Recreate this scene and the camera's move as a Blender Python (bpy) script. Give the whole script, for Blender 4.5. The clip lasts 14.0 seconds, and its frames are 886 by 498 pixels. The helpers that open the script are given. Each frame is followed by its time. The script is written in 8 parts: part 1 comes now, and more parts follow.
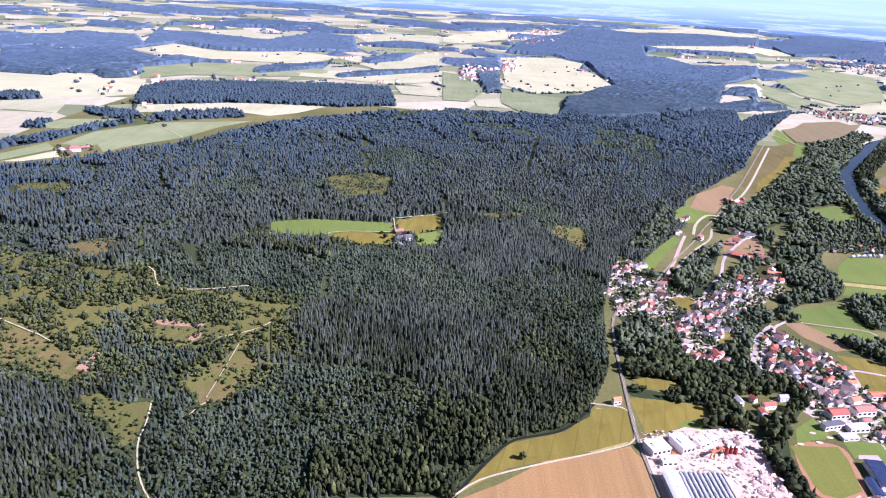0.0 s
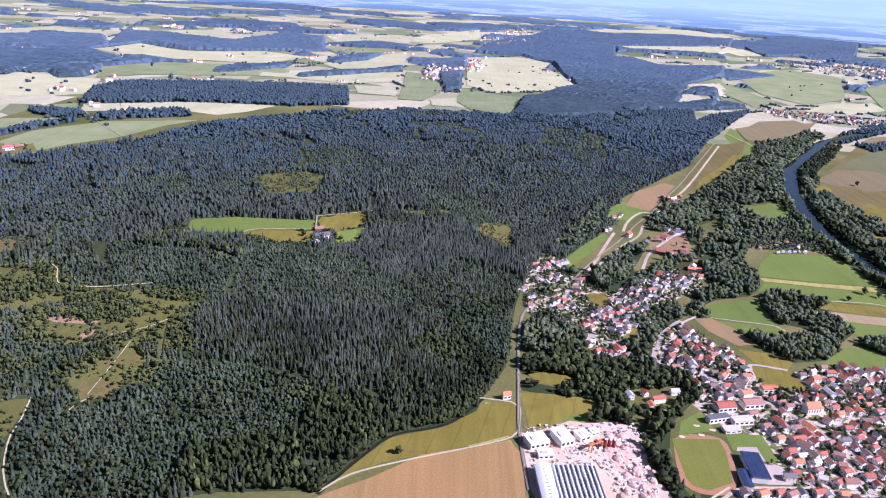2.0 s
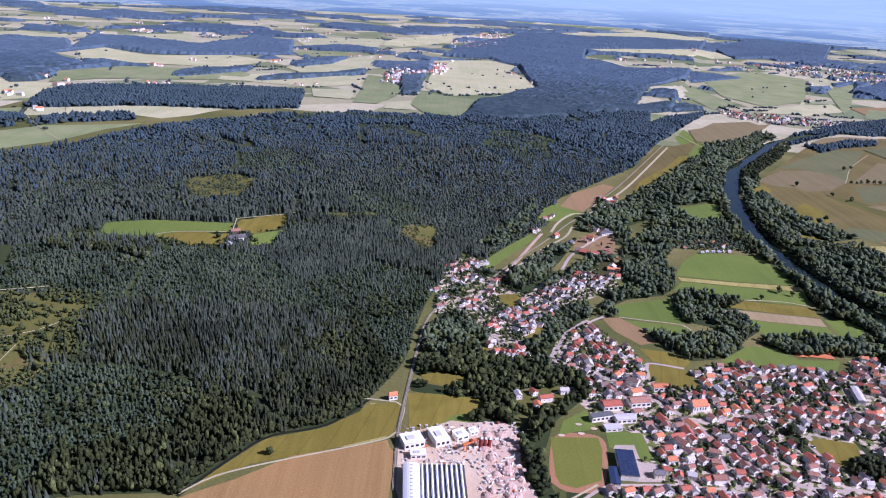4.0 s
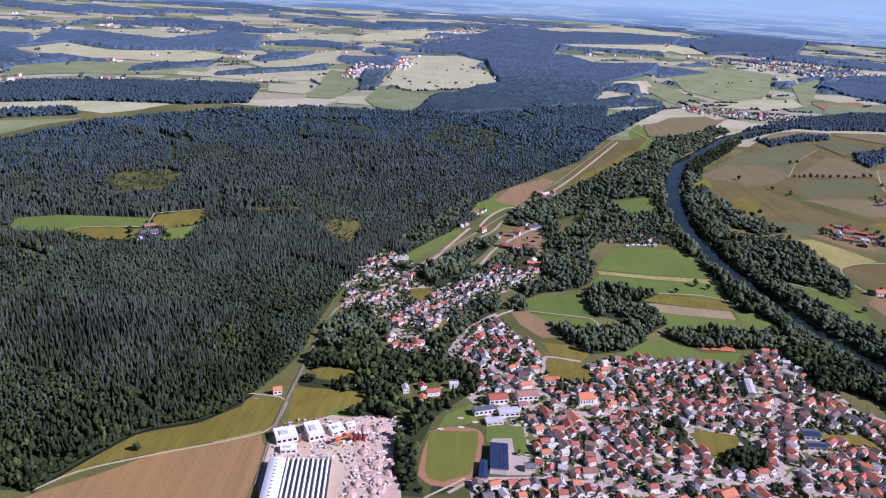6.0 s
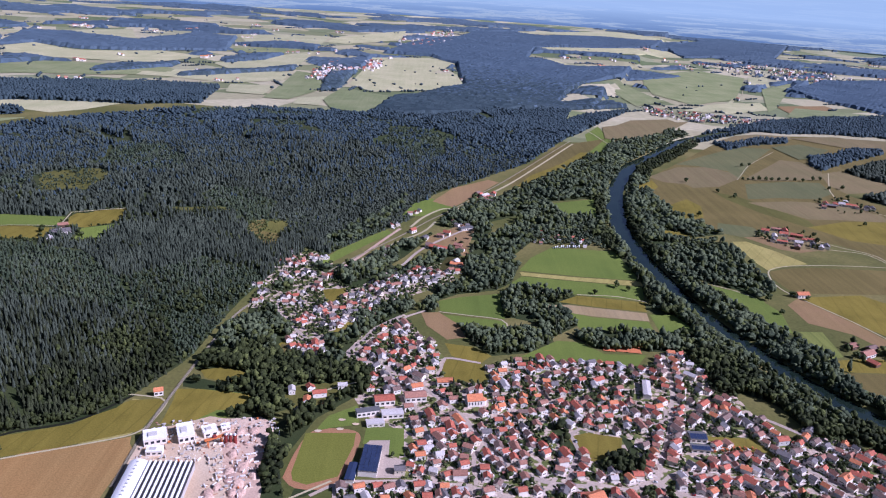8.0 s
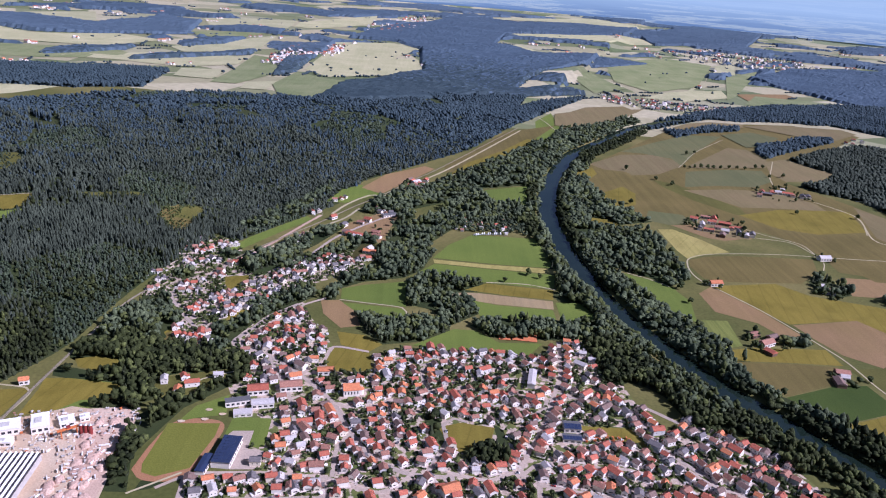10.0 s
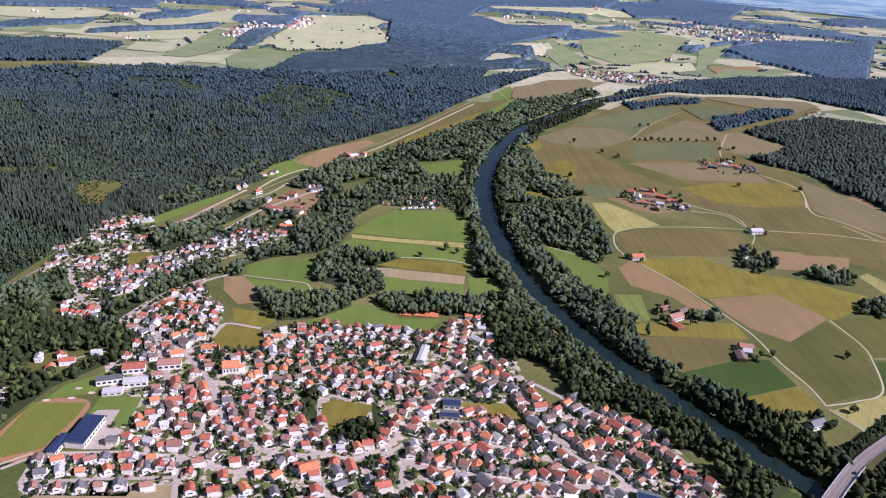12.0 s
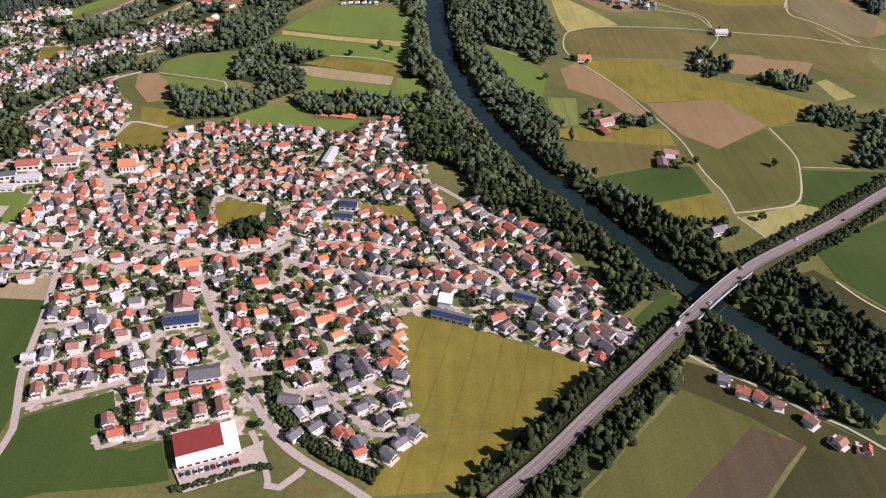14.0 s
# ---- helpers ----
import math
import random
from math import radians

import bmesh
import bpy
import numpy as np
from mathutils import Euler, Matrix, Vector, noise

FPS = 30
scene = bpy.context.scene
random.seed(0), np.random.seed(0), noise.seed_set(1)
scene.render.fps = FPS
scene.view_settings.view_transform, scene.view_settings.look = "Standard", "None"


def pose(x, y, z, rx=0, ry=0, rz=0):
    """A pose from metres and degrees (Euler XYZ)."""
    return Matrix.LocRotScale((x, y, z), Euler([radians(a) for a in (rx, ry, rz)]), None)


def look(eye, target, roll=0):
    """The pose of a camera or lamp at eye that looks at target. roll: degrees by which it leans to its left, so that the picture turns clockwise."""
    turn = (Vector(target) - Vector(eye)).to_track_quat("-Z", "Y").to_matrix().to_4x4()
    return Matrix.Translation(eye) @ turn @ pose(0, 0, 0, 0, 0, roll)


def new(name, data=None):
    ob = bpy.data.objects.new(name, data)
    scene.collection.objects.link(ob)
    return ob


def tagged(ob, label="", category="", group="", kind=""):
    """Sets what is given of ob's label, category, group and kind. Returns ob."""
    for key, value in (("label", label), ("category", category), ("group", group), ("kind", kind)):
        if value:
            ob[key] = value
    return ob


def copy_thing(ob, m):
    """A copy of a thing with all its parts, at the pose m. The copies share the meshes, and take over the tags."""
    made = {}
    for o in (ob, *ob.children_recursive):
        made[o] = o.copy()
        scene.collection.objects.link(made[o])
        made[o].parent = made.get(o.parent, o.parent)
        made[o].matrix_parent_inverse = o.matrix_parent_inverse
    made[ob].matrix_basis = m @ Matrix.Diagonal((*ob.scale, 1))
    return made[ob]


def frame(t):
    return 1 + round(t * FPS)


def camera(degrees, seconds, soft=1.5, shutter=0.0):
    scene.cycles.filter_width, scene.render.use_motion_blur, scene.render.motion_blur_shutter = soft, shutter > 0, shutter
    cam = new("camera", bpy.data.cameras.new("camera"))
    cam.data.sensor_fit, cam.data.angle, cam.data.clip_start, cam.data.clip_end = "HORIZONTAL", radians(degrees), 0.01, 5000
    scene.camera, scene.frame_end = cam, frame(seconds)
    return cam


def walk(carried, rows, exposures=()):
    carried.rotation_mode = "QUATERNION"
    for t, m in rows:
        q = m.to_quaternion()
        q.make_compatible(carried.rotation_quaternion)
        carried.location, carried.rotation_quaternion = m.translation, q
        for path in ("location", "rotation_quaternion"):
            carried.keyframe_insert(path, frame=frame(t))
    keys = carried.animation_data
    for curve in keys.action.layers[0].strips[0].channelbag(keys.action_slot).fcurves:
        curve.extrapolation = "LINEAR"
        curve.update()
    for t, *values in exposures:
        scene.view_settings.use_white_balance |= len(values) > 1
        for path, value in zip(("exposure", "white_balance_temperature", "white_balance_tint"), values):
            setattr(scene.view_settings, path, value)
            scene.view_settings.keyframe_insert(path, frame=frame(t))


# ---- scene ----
cam = camera(62.2, 14.0, 1.1)
PATH = [
    (0, (13.89, 2.26, 259.90), (13.746, 11.613, 256.377), 3.21),
    (0.5, (29.76, 2.22, 261.09), (29.660, 11.560, 257.522), 3.29),
    (1, (46.15, 2.09, 261.08), (46.097, 11.431, 257.512), 3.34),
    (1.5, (62.94, 1.92, 260.79), (62.911, 11.268, 257.234), 3.36),
    (2, (80.00, 1.75, 260.65), (79.990, 11.112, 257.143), 3.29),
    (2.5, (97.23, 1.61, 260.84), (97.248, 10.995, 257.377), 3.22),
    (3, (114.57, 1.55, 261.30), (114.617, 10.937, 257.869), 3.18),
    (5.5, (201.65, 3.12, 263.38), (201.874, 12.489, 259.884), 3.26),
    (6, (219.09, 3.94, 263.18), (219.338, 13.305, 259.686), 3.27),
    (6.5, (236.57, 4.94, 262.81), (236.830, 14.314, 259.345), 3.33),
    (7, (254.10, 6.12, 262.39), (254.378, 15.510, 258.950), 3.45),
    (7.5, (271.71, 7.49, 262.02), (272.011, 16.876, 258.581), 3.53),
    (10, (361.52, 16.64, 262.91), (362.023, 25.958, 259.312), 4.20),
    (10.5, (379.83, 18.80, 263.24), (380.392, 28.086, 259.581), 4.26),
    (11, (398.19, 20.99, 263.22), (398.792, 30.255, 259.494), 4.30),
    (11.5, (416.56, 23.20, 262.63), (417.173, 32.428, 258.831), 4.21),
    (12, (434.85, 25.37, 261.33), (435.420, 34.565, 257.441), 4.04),
    (12.5, (452.95, 27.47, 259.33), (453.477, 36.614, 255.317), 3.82),
    (13, (470.75, 29.45, 256.88), (471.253, 38.353, 252.365), 3.74),
    (13.5, (488.07, 31.25, 254.65), (488.599, 39.657, 249.260), 4.27),
    (14, (504.75, 32.83, 253.86), (505.272, 40.738, 247.760), 4.90),
]
EXPOSURES = [(0, 1.13, 5120, 45), (1.5, 0.93, 5110, 43), (3, 0.62, 5090, 42), (6.5, 0.25, 5070, 40), (10.5, 0.32, 5200, 37), (12.5, 0.48, 5370, 33), (14, 0.4, 5750, 31)]
walk(cam, [(t, look(eye, target, roll)) for t, eye, target, roll in PATH], EXPOSURES)

# ---- daylight: clear summer sky, sun high on the right behind the flight ----
SUN_AZ, SUN_EL = 109.0, 38.0
sky_world = bpy.data.worlds.new("summer_sky")
scene.world = sky_world
sky_world.use_nodes = True
wn = sky_world.node_tree
wn.nodes.clear()
w_out, w_bg, w_sky = wn.nodes.new("ShaderNodeOutputWorld"), wn.nodes.new("ShaderNodeBackground"), wn.nodes.new("ShaderNodeTexSky")
w_sky.sky_type, w_sky.sun_disc = "NISHITA", False
w_sky.sun_elevation, w_sky.sun_rotation = radians(SUN_EL), radians(SUN_AZ)
w_sky.altitude, w_sky.air_density, w_sky.dust_density = 900, 1.3, 2.0
w_bg.inputs["Strength"].default_value = 0.036
wn.links.new(w_sky.outputs[0], w_bg.inputs[0])
wn.links.new(w_bg.outputs[0], w_out.inputs[0])
sun_data = bpy.data.lights.new("sun", "SUN")
sun_data.energy, sun_data.angle, sun_data.color = 5.0, radians(0.53), (1.0, 0.95, 0.86)
sun = new("sun", sun_data)
sun_way = Vector((math.sin(radians(SUN_AZ)) * math.cos(radians(SUN_EL)), math.cos(radians(SUN_AZ)) * math.cos(radians(SUN_EL)), math.sin(radians(SUN_EL))))
sun.matrix_world = look(sun_way * 900, (0, 0, 0))


# ---- materials ----
def shader(name, rough=0.85, metal=0.0, spec=0.3):
    m = bpy.data.materials.new(name)
    m.use_nodes = True
    b = m.node_tree.nodes["Principled BSDF"]
    b.inputs["Roughness"].default_value, b.inputs["Metallic"].default_value = rough, metal
    b.inputs["Specular IOR Level"].default_value = spec
    return m, m.node_tree, b


def node(nt, kind, **sets):
    n = nt.nodes.new(kind)
    for key, value in sets.items():
        n.inputs[key.replace("_", " ")].default_value = value
    return n


def noise_at(nt, scale, detail=3.0, stretch=(1, 1, 1), turn=0.0):
    """Noise over world metres, patches some 0.6 / scale metres wide."""
    geo = nt.nodes.new("ShaderNodeNewGeometry")
    mp = nt.nodes.new("ShaderNodeMapping")
    mp.inputs["Scale"].default_value = stretch
    mp.inputs["Rotation"].default_value = (0, 0, radians(turn))
    nz = node(nt, "ShaderNodeTexNoise", Scale=scale * 1.7, Detail=detail)
    nt.links.new(geo.outputs["Position"], mp.inputs[0])
    nt.links.new(mp.outputs[0], nz.inputs["Vector"])
    return nz.outputs["Fac"]


def ramp(nt, fac, stops):
    r = nt.nodes.new("ShaderNodeValToRGB")
    el = r.color_ramp.elements
    while len(el) < len(stops):
        el.new(0.5)
    for e, (at, colour) in zip(el, stops):
        e.position, e.color = at, (*colour, 1)
    nt.links.new(fac, r.inputs[0])
    return r.outputs[0]


def mixed(nt, fac, a, b, mode="MIX"):
    x = nt.nodes.new("ShaderNodeMix")
    x.data_type, x.blend_type = "RGBA", mode
    for val, slot in ((fac, 0), (a, 6), (b, 7)):
        if isinstance(val, (int, float)):
            x.inputs[slot].default_value = val
        elif isinstance(val, tuple):
            x.inputs[slot].default_value = (*val, 1)
        else:
            nt.links.new(val, x.inputs[slot])
    return x.outputs[2]


def shade(c, k):
    return tuple(min(1.0, v * k) for v in c)


def bumped(nt, b, fac, strength, distance):
    bp = node(nt, "ShaderNodeBump", Strength=strength, Distance=distance)
    nt.links.new(fac, bp.inputs["Height"])
    nt.links.new(bp.outputs[0], b.inputs["Normal"])


def field_material(name, colour, other, turn, stripe=0.5, wide=9.0, tram=0.0):
    """Farmland: broad drifts of growth, cultivation lines along one way, fine grain."""
    m, nt, b = shader(name, 0.92, 0, 0.15)
    drift = noise_at(nt, 0.011, 4)
    lines = noise_at(nt, 1.0 / wide, 2, (1, 0.02, 1), turn)
    grain = noise_at(nt, 0.6, 4)
    c = ramp(nt, drift, [(0.32, colour), (0.68, other)])
    c = mixed(nt, stripe * 0.42, c, ramp(nt, lines, [(0.35, shade(colour, 0.66)), (0.65, shade(other, 1.3))]))
    c = mixed(nt, 0.35, c, ramp(nt, grain, [(0.3, (0.3, 0.3, 0.3)), (0.7, (0.7, 0.7, 0.7))]), "OVERLAY")
    if tram:
        geo, mp, wave = nt.nodes.new("ShaderNodeNewGeometry"), nt.nodes.new("ShaderNodeMapping"), nt.nodes.new("ShaderNodeTexWave")
        mp.inputs["Rotation"].default_value = (0, 0, radians(turn))
        for key, value in (("Scale", 0.314 / tram), ("Distortion", 0.5), ("Detail", 2.0), ("Detail Scale", 0.6)):
            wave.inputs[key].default_value = value
        nt.links.new(geo.outputs["Position"], mp.inputs[0])
        nt.links.new(mp.outputs[0], wave.inputs["Vector"])
        thin = ramp(nt, wave.outputs["Fac"], [(0.0, (0.3, 0.3, 0.3)), (0.03, (0.0, 0.0, 0.0))])
        c = mixed(nt, thin, c, shade(colour, 0.5))
        blotch = ramp(nt, noise_at(nt, 0.03, 5), [(0.5, (0.0, 0.0, 0.0)), (0.72, (0.5, 0.5, 0.5))])
        c = mixed(nt, blotch, c, shade(colour, 0.68))
    info = nt.nodes.new("ShaderNodeObjectInfo")
    c = mixed(nt, 0.3, c, ramp(nt, info.outputs["Random"], [(0, (0.36, 0.38, 0.4)), (1, (0.64, 0.62, 0.58))]), "OVERLAY")
    nt.links.new(c, b.inputs["Base Color"])
    bumped(nt, b, grain, 0.4, 0.4)
    return m


MATS = {
    "green": field_material("grass_green", (0.112, 0.155, 0.027), (0.148, 0.190, 0.034), 20, 0.25),
    "deep": field_material("grass_deep", (0.040, 0.066, 0.012), (0.060, 0.088, 0.017), -35, 0.25),
    "lime": field_material("meadow", (0.170, 0.139, 0.020), (0.215, 0.171, 0.029), 14, 0.4, 9.0, 13.0),
    "olive": field_material("pasture", (0.122, 0.100, 0.029), (0.162, 0.128, 0.041), -12, 0.4),
    "yellow": field_material("ripe_grain", (0.30, 0.265, 0.075), (0.36, 0.31, 0.10), 35, 0.5, 9.0, 12.0),
    "straw": field_material("stubble", (0.36, 0.28, 0.15), (0.30, 0.22, 0.105), -8, 0.7, 7),
    "tan": field_material("dry_soil", (0.275, 0.176, 0.084), (0.235, 0.160, 0.066), 32, 0.4),
    "brown": field_material("ploughed_soil", (0.080, 0.056, 0.030), (0.110, 0.080, 0.040), 5, 0.5),
    "soil": field_material("bare_soil", (0.33, 0.19, 0.11), (0.22, 0.15, 0.08), 0, 0.3),
    "stripe": field_material("maize_rows", (0.10, 0.13, 0.025), (0.17, 0.19, 0.045), 95, 0.9, 6),
    "pitch": field_material("sports_turf", (0.142, 0.152, 0.024), (0.165, 0.172, 0.031), 3, 0.25, 8),
    "track": field_material("cinder_track", (0.36, 0.175, 0.085), (0.31, 0.18, 0.09), 3, 0.2),
    "gravel": field_material("works_yard", (0.66, 0.545, 0.40), (0.46, 0.325, 0.205), 0, 0.5, 5.0),
    "spoil": field_material("trampled_soil", (0.46, 0.30, 0.21), (0.58, 0.44, 0.34), 40, 0.3, 5),
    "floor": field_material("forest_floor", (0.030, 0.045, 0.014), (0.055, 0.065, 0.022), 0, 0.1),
    "asphalt": field_material("street_asphalt", (0.385, 0.312, 0.250), (0.455, 0.370, 0.298), 0, 0.1),
    "highway": field_material("highway_asphalt", (0.19, 0.145, 0.122), (0.235, 0.182, 0.155), 0, 0.1),
    "lane": field_material("gravel_lane", (0.46, 0.405, 0.25), (0.38, 0.335, 0.20), 0, 0.1),
    "ballast": field_material("rail_ballast", (0.27, 0.235, 0.155), (0.33, 0.285, 0.195), 0, 0.1),
    # the two far field colours, pale and soft, are lightened to imitate haze
    "pale": field_material("haze_paled_hayfield", (0.37, 0.365, 0.19), (0.47, 0.44, 0.25), 12, 0.2),
    "soft": field_material("haze_paled_pasture", (0.18, 0.215, 0.085), (0.26, 0.275, 0.13), -20, 0.3),
    "ochre": field_material("ochre_stubble", (0.36, 0.205, 0.070), (0.30, 0.19, 0.068), -8, 0.8, 7),
    "moss": field_material("mossy_grassland", (0.090, 0.091, 0.021), (0.124, 0.116, 0.028), 25, 0.4),
    # olive darkened to imitate the dim lower-right corner of the view
    "dimmed": field_material("dimmed_pasture", (0.048, 0.046, 0.013), (0.068, 0.062, 0.018), 28, 0.4),
    "fallow": field_material("fallow_stubble", (0.205, 0.158, 0.074), (0.172, 0.144, 0.062), 40, 0.6, 8),
    "sage": field_material("grey_green_meadow", (0.118, 0.128, 0.052), (0.145, 0.142, 0.058), -20, 0.4),
    "clay": field_material("tennis_clay", (0.50, 0.16, 0.06), (0.55, 0.19, 0.08), 0, 0.1),
}


def ground_material():
    m, nt, b = shader("countryside", 0.93, 0, 0.15)
    c = ramp(nt, noise_at(nt, 0.006, 5), [(0.33, (0.085, 0.095, 0.024)), (0.5, (0.13, 0.125, 0.036)), (0.66, (0.19, 0.165, 0.056))])
    c = mixed(nt, 0.4, c, ramp(nt, noise_at(nt, 0.25, 5), [(0.3, (0.3, 0.3, 0.3)), (0.7, (0.7, 0.7, 0.7))]), "OVERLAY")
    nt.links.new(c, b.inputs["Base Color"])
    return m


def patchwork_material():
    """Distant farmland: a patchwork of pale and green fields, lightened to imitate haze."""
    m, nt, b = shader("patchwork_fields", 0.93, 0, 0.15)
    geo, mp = nt.nodes.new("ShaderNodeNewGeometry"), nt.nodes.new("ShaderNodeMapping")
    mp.inputs["Scale"].default_value = (0.006, 0.0085, 0)
    mp.inputs["Rotation"].default_value = (0, 0, 0.35)
    vo = nt.nodes.new("ShaderNodeTexVoronoi")
    vo.inputs["Scale"].default_value = 1.0
    nt.links.new(geo.outputs["Position"], mp.inputs[0])
    nt.links.new(mp.outputs[0], vo.inputs["Vector"])
    sep = nt.nodes.new("ShaderNodeSeparateColor")
    nt.links.new(vo.outputs["Color"], sep.inputs[0])
    c = ramp(nt, sep.outputs[0], [(0.0, (0.12, 0.155, 0.065)), (0.25, (0.20, 0.215, 0.10)), (0.5, (0.38, 0.345, 0.20)), (0.75, (0.47, 0.425, 0.27)), (1.0, (0.17, 0.20, 0.095))])
    c = mixed(nt, 0.3, c, ramp(nt, noise_at(nt, 0.05, 5), [(0.3, (0.3, 0.3, 0.3)), (0.7, (0.7, 0.7, 0.7))]), "OVERLAY")
    nt.links.new(c, b.inputs["Base Color"])
    return m


def town_material():
    """Gardens, lawns, drives and yards between the houses."""
    m, nt, b = shader("gardens_and_yards", 0.9, 0, 0.2)
    lawn = ramp(nt, noise_at(nt, 0.07, 4), [(0.3, (0.075, 0.105, 0.024)), (0.7, (0.16, 0.165, 0.048))])
    paved = ramp(nt, noise_at(nt, 0.2, 3), [(0.3, (0.36, 0.275, 0.205)), (0.7, (0.56, 0.45, 0.35))])
    c = mixed(nt, ramp(nt, noise_at(nt, 0.10, 6), [(0.48, (0, 0, 0)), (0.53, (1, 1, 1))]), lawn, paved)
    c = mixed(nt, 0.4, c, ramp(nt, noise_at(nt, 0.5, 4), [(0.3, (0.3, 0.3, 0.3)), (0.7, (0.7, 0.7, 0.7))]), "OVERLAY")
    nt.links.new(c, b.inputs["Base Color"])
    return m


def leaf_material(name, dark, mid, light, rough=0.75, mottle=0.75):
    """Foliage: differs from clump to clump and in stands some tens of metres wide."""
    m, nt, b = shader(name, rough, 0, 0.12)
    geo = nt.nodes.new("ShaderNodeNewGeometry")
    c = ramp(nt, geo.outputs["Random Per Island"], [(0.05, dark), (0.55, mid), (0.97, light)])
    c = mixed(nt, 0.55, c, ramp(nt, noise_at(nt, 0.018, 4), [(0.35, shade(dark, 0.9)), (0.7, shade(light, 1.0))]))
    c = mixed(nt, mottle, c, ramp(nt, noise_at(nt, 0.75, 4), [(0.32, (0.18, 0.18, 0.18)), (0.68, (0.8, 0.8, 0.8))]), "OVERLAY")
    nt.links.new(c, b.inputs["Base Color"])
    bumped(nt, b, noise_at(nt, 1.4, 4), 0.5, 0.6)
    return m


def plain(name, colour, rough=0.8, metal=0.0, spread=0.25, scale=0.7, spec=0.3):
    """Paint, render, tile and the like: grain and stains, and a shift from piece to piece."""
    m, nt, b = shader(name, rough, metal, spec)
    info = nt.nodes.new("ShaderNodeObjectInfo")
    c = ramp(nt, noise_at(nt, scale, 5), [(0.3, shade(colour, 1 - spread)), (0.7, shade(colour, 1 + spread * 0.6))])
    c = mixed(nt, spread, c, ramp(nt, info.outputs["Random"], [(0, (0.25, 0.25, 0.25)), (1, (0.75, 0.75, 0.75))]), "OVERLAY")
    nt.links.new(c, b.inputs["Base Color"])
    return m


M_GROUND, M_TOWN, M_PATCH = ground_material(), town_material(), patchwork_material()
LEAF = {
    "spruce": leaf_material("spruce_needles", (0.0155, 0.020, 0.0095), (0.031, 0.038, 0.018), (0.058, 0.068, 0.030)),
    # old, ridge and far leaves carry haze in their grey and blue tones
    "old": leaf_material("old_hazed_spruce", (0.033, 0.042, 0.029), (0.050, 0.063, 0.043), (0.082, 0.099, 0.067), 0.75, 0.5),
    "ridge": leaf_material("hazed_ridge_spruce", (0.034, 0.055, 0.064), (0.045, 0.070, 0.080), (0.064, 0.092, 0.100), 0.75, 0.3),
    # paler, greyer copy of broadleaf for farther woods, standing in for haze
    "belt": leaf_material("paler_belt_leaves", (0.035, 0.049, 0.027), (0.075, 0.096, 0.049), (0.138, 0.166, 0.083)),
    "glade": leaf_material("young_plantation", (0.030, 0.044, 0.024), (0.052, 0.072, 0.040), (0.086, 0.110, 0.060)),
    "far": leaf_material("hazed_far_spruce", (0.060, 0.092, 0.124), (0.074, 0.112, 0.146), (0.094, 0.134, 0.168), 0.75, 0.25),
    "broad": leaf_material("broadleaf", (0.012, 0.017, 0.006), (0.028, 0.037, 0.012), (0.060, 0.072, 0.022)),
    "young": leaf_material("young_growth", (0.036, 0.047, 0.014), (0.068, 0.084, 0.024), (0.115, 0.132, 0.040)),
    "garden": leaf_material("garden_tree", (0.020, 0.030, 0.010), (0.041, 0.056, 0.018), (0.080, 0.098, 0.030)),
}
M_BARK = plain("bark", (0.10, 0.075, 0.05))
M_WALL = plain("white_render", (0.80, 0.745, 0.665), 0.85, 0, 0.08)
M_PAVING = plain("pale_paving", (0.56, 0.48, 0.41), 0.85, 0, 0.2)
M_GLASS = plain("window_glass", (0.03, 0.035, 0.045), 0.12, 0, 0.1, 0.5, 0.6)
M_WOOD = plain("stained_wood", (0.16, 0.10, 0.06))
M_CONC = plain("concrete", (0.52, 0.49, 0.45), 0.85, 0, 0.2)
M_STEEL = plain("galvanised_steel", (0.55, 0.56, 0.58), 0.4, 0.8, 0.1)
M_WHITE = plain("white_sheet_roof", (0.85, 0.84, 0.82), 0.5, 0, 0.08)
M_SOLAR = plain("solar_panel", (0.035, 0.05, 0.10), 0.25, 0, 0.15, 0.4, 0.6)
ROOFS = {
    "red": plain("red_tile", (0.43, 0.128, 0.074), 0.8, 0, 0.3),
    "orange": plain("orange_tile", (0.57, 0.205, 0.088), 0.8, 0, 0.25),
    "rust": plain("weathered_tile", (0.34, 0.168, 0.115), 0.85, 0, 0.3),
    "brown": plain("brown_tile", (0.21, 0.140, 0.112), 0.85, 0, 0.3),
    "grey": plain("slate_grey_tile", (0.165, 0.150, 0.145), 0.7, 0, 0.3),
    "pale": plain("pale_grey_roof", (0.52, 0.48, 0.45), 0.7, 0, 0.2),
}


def water_material():
    m, nt, b = shader("river_water", 0.07, 0, 0.5)
    c = ramp(nt, noise_at(nt, 0.02, 3), [(0.3, (0.008, 0.016, 0.012)), (0.7, (0.016, 0.027, 0.020))])
    nt.links.new(c, b.inputs["Base Color"])
    bumped(nt, b, noise_at(nt, 0.5, 3), 0.05, 0.2)
    return m


M_WATER = water_material()
MATS["creek"] = plain("creek_water", (0.018, 0.020, 0.012), 0.5, 0, 0.2, 0.5, 0.2)


# ---- the lie of the land ----
EDGE = [(-267, 191), (-128, 273), (38, 357), (111, 418), (160, 510), (203, 612), (255, 754), (357, 925), (510, 1244), (638, 1595)]
RIVER = [(891, 1456), (778, 1371), (683, 1233), (612, 1131), (561, 998), (534, 890), (523, 804), (524, 717), (531, 633), (547, 565), (563, 518), (582, 469), (607, 428), (628, 393), (647, 361), (704, 284), (731, 253)]


def eased(a, b, v):
    t = np.clip((v - a) / (b - a), 0, 1)
    return t * t * (3 - 2 * t)


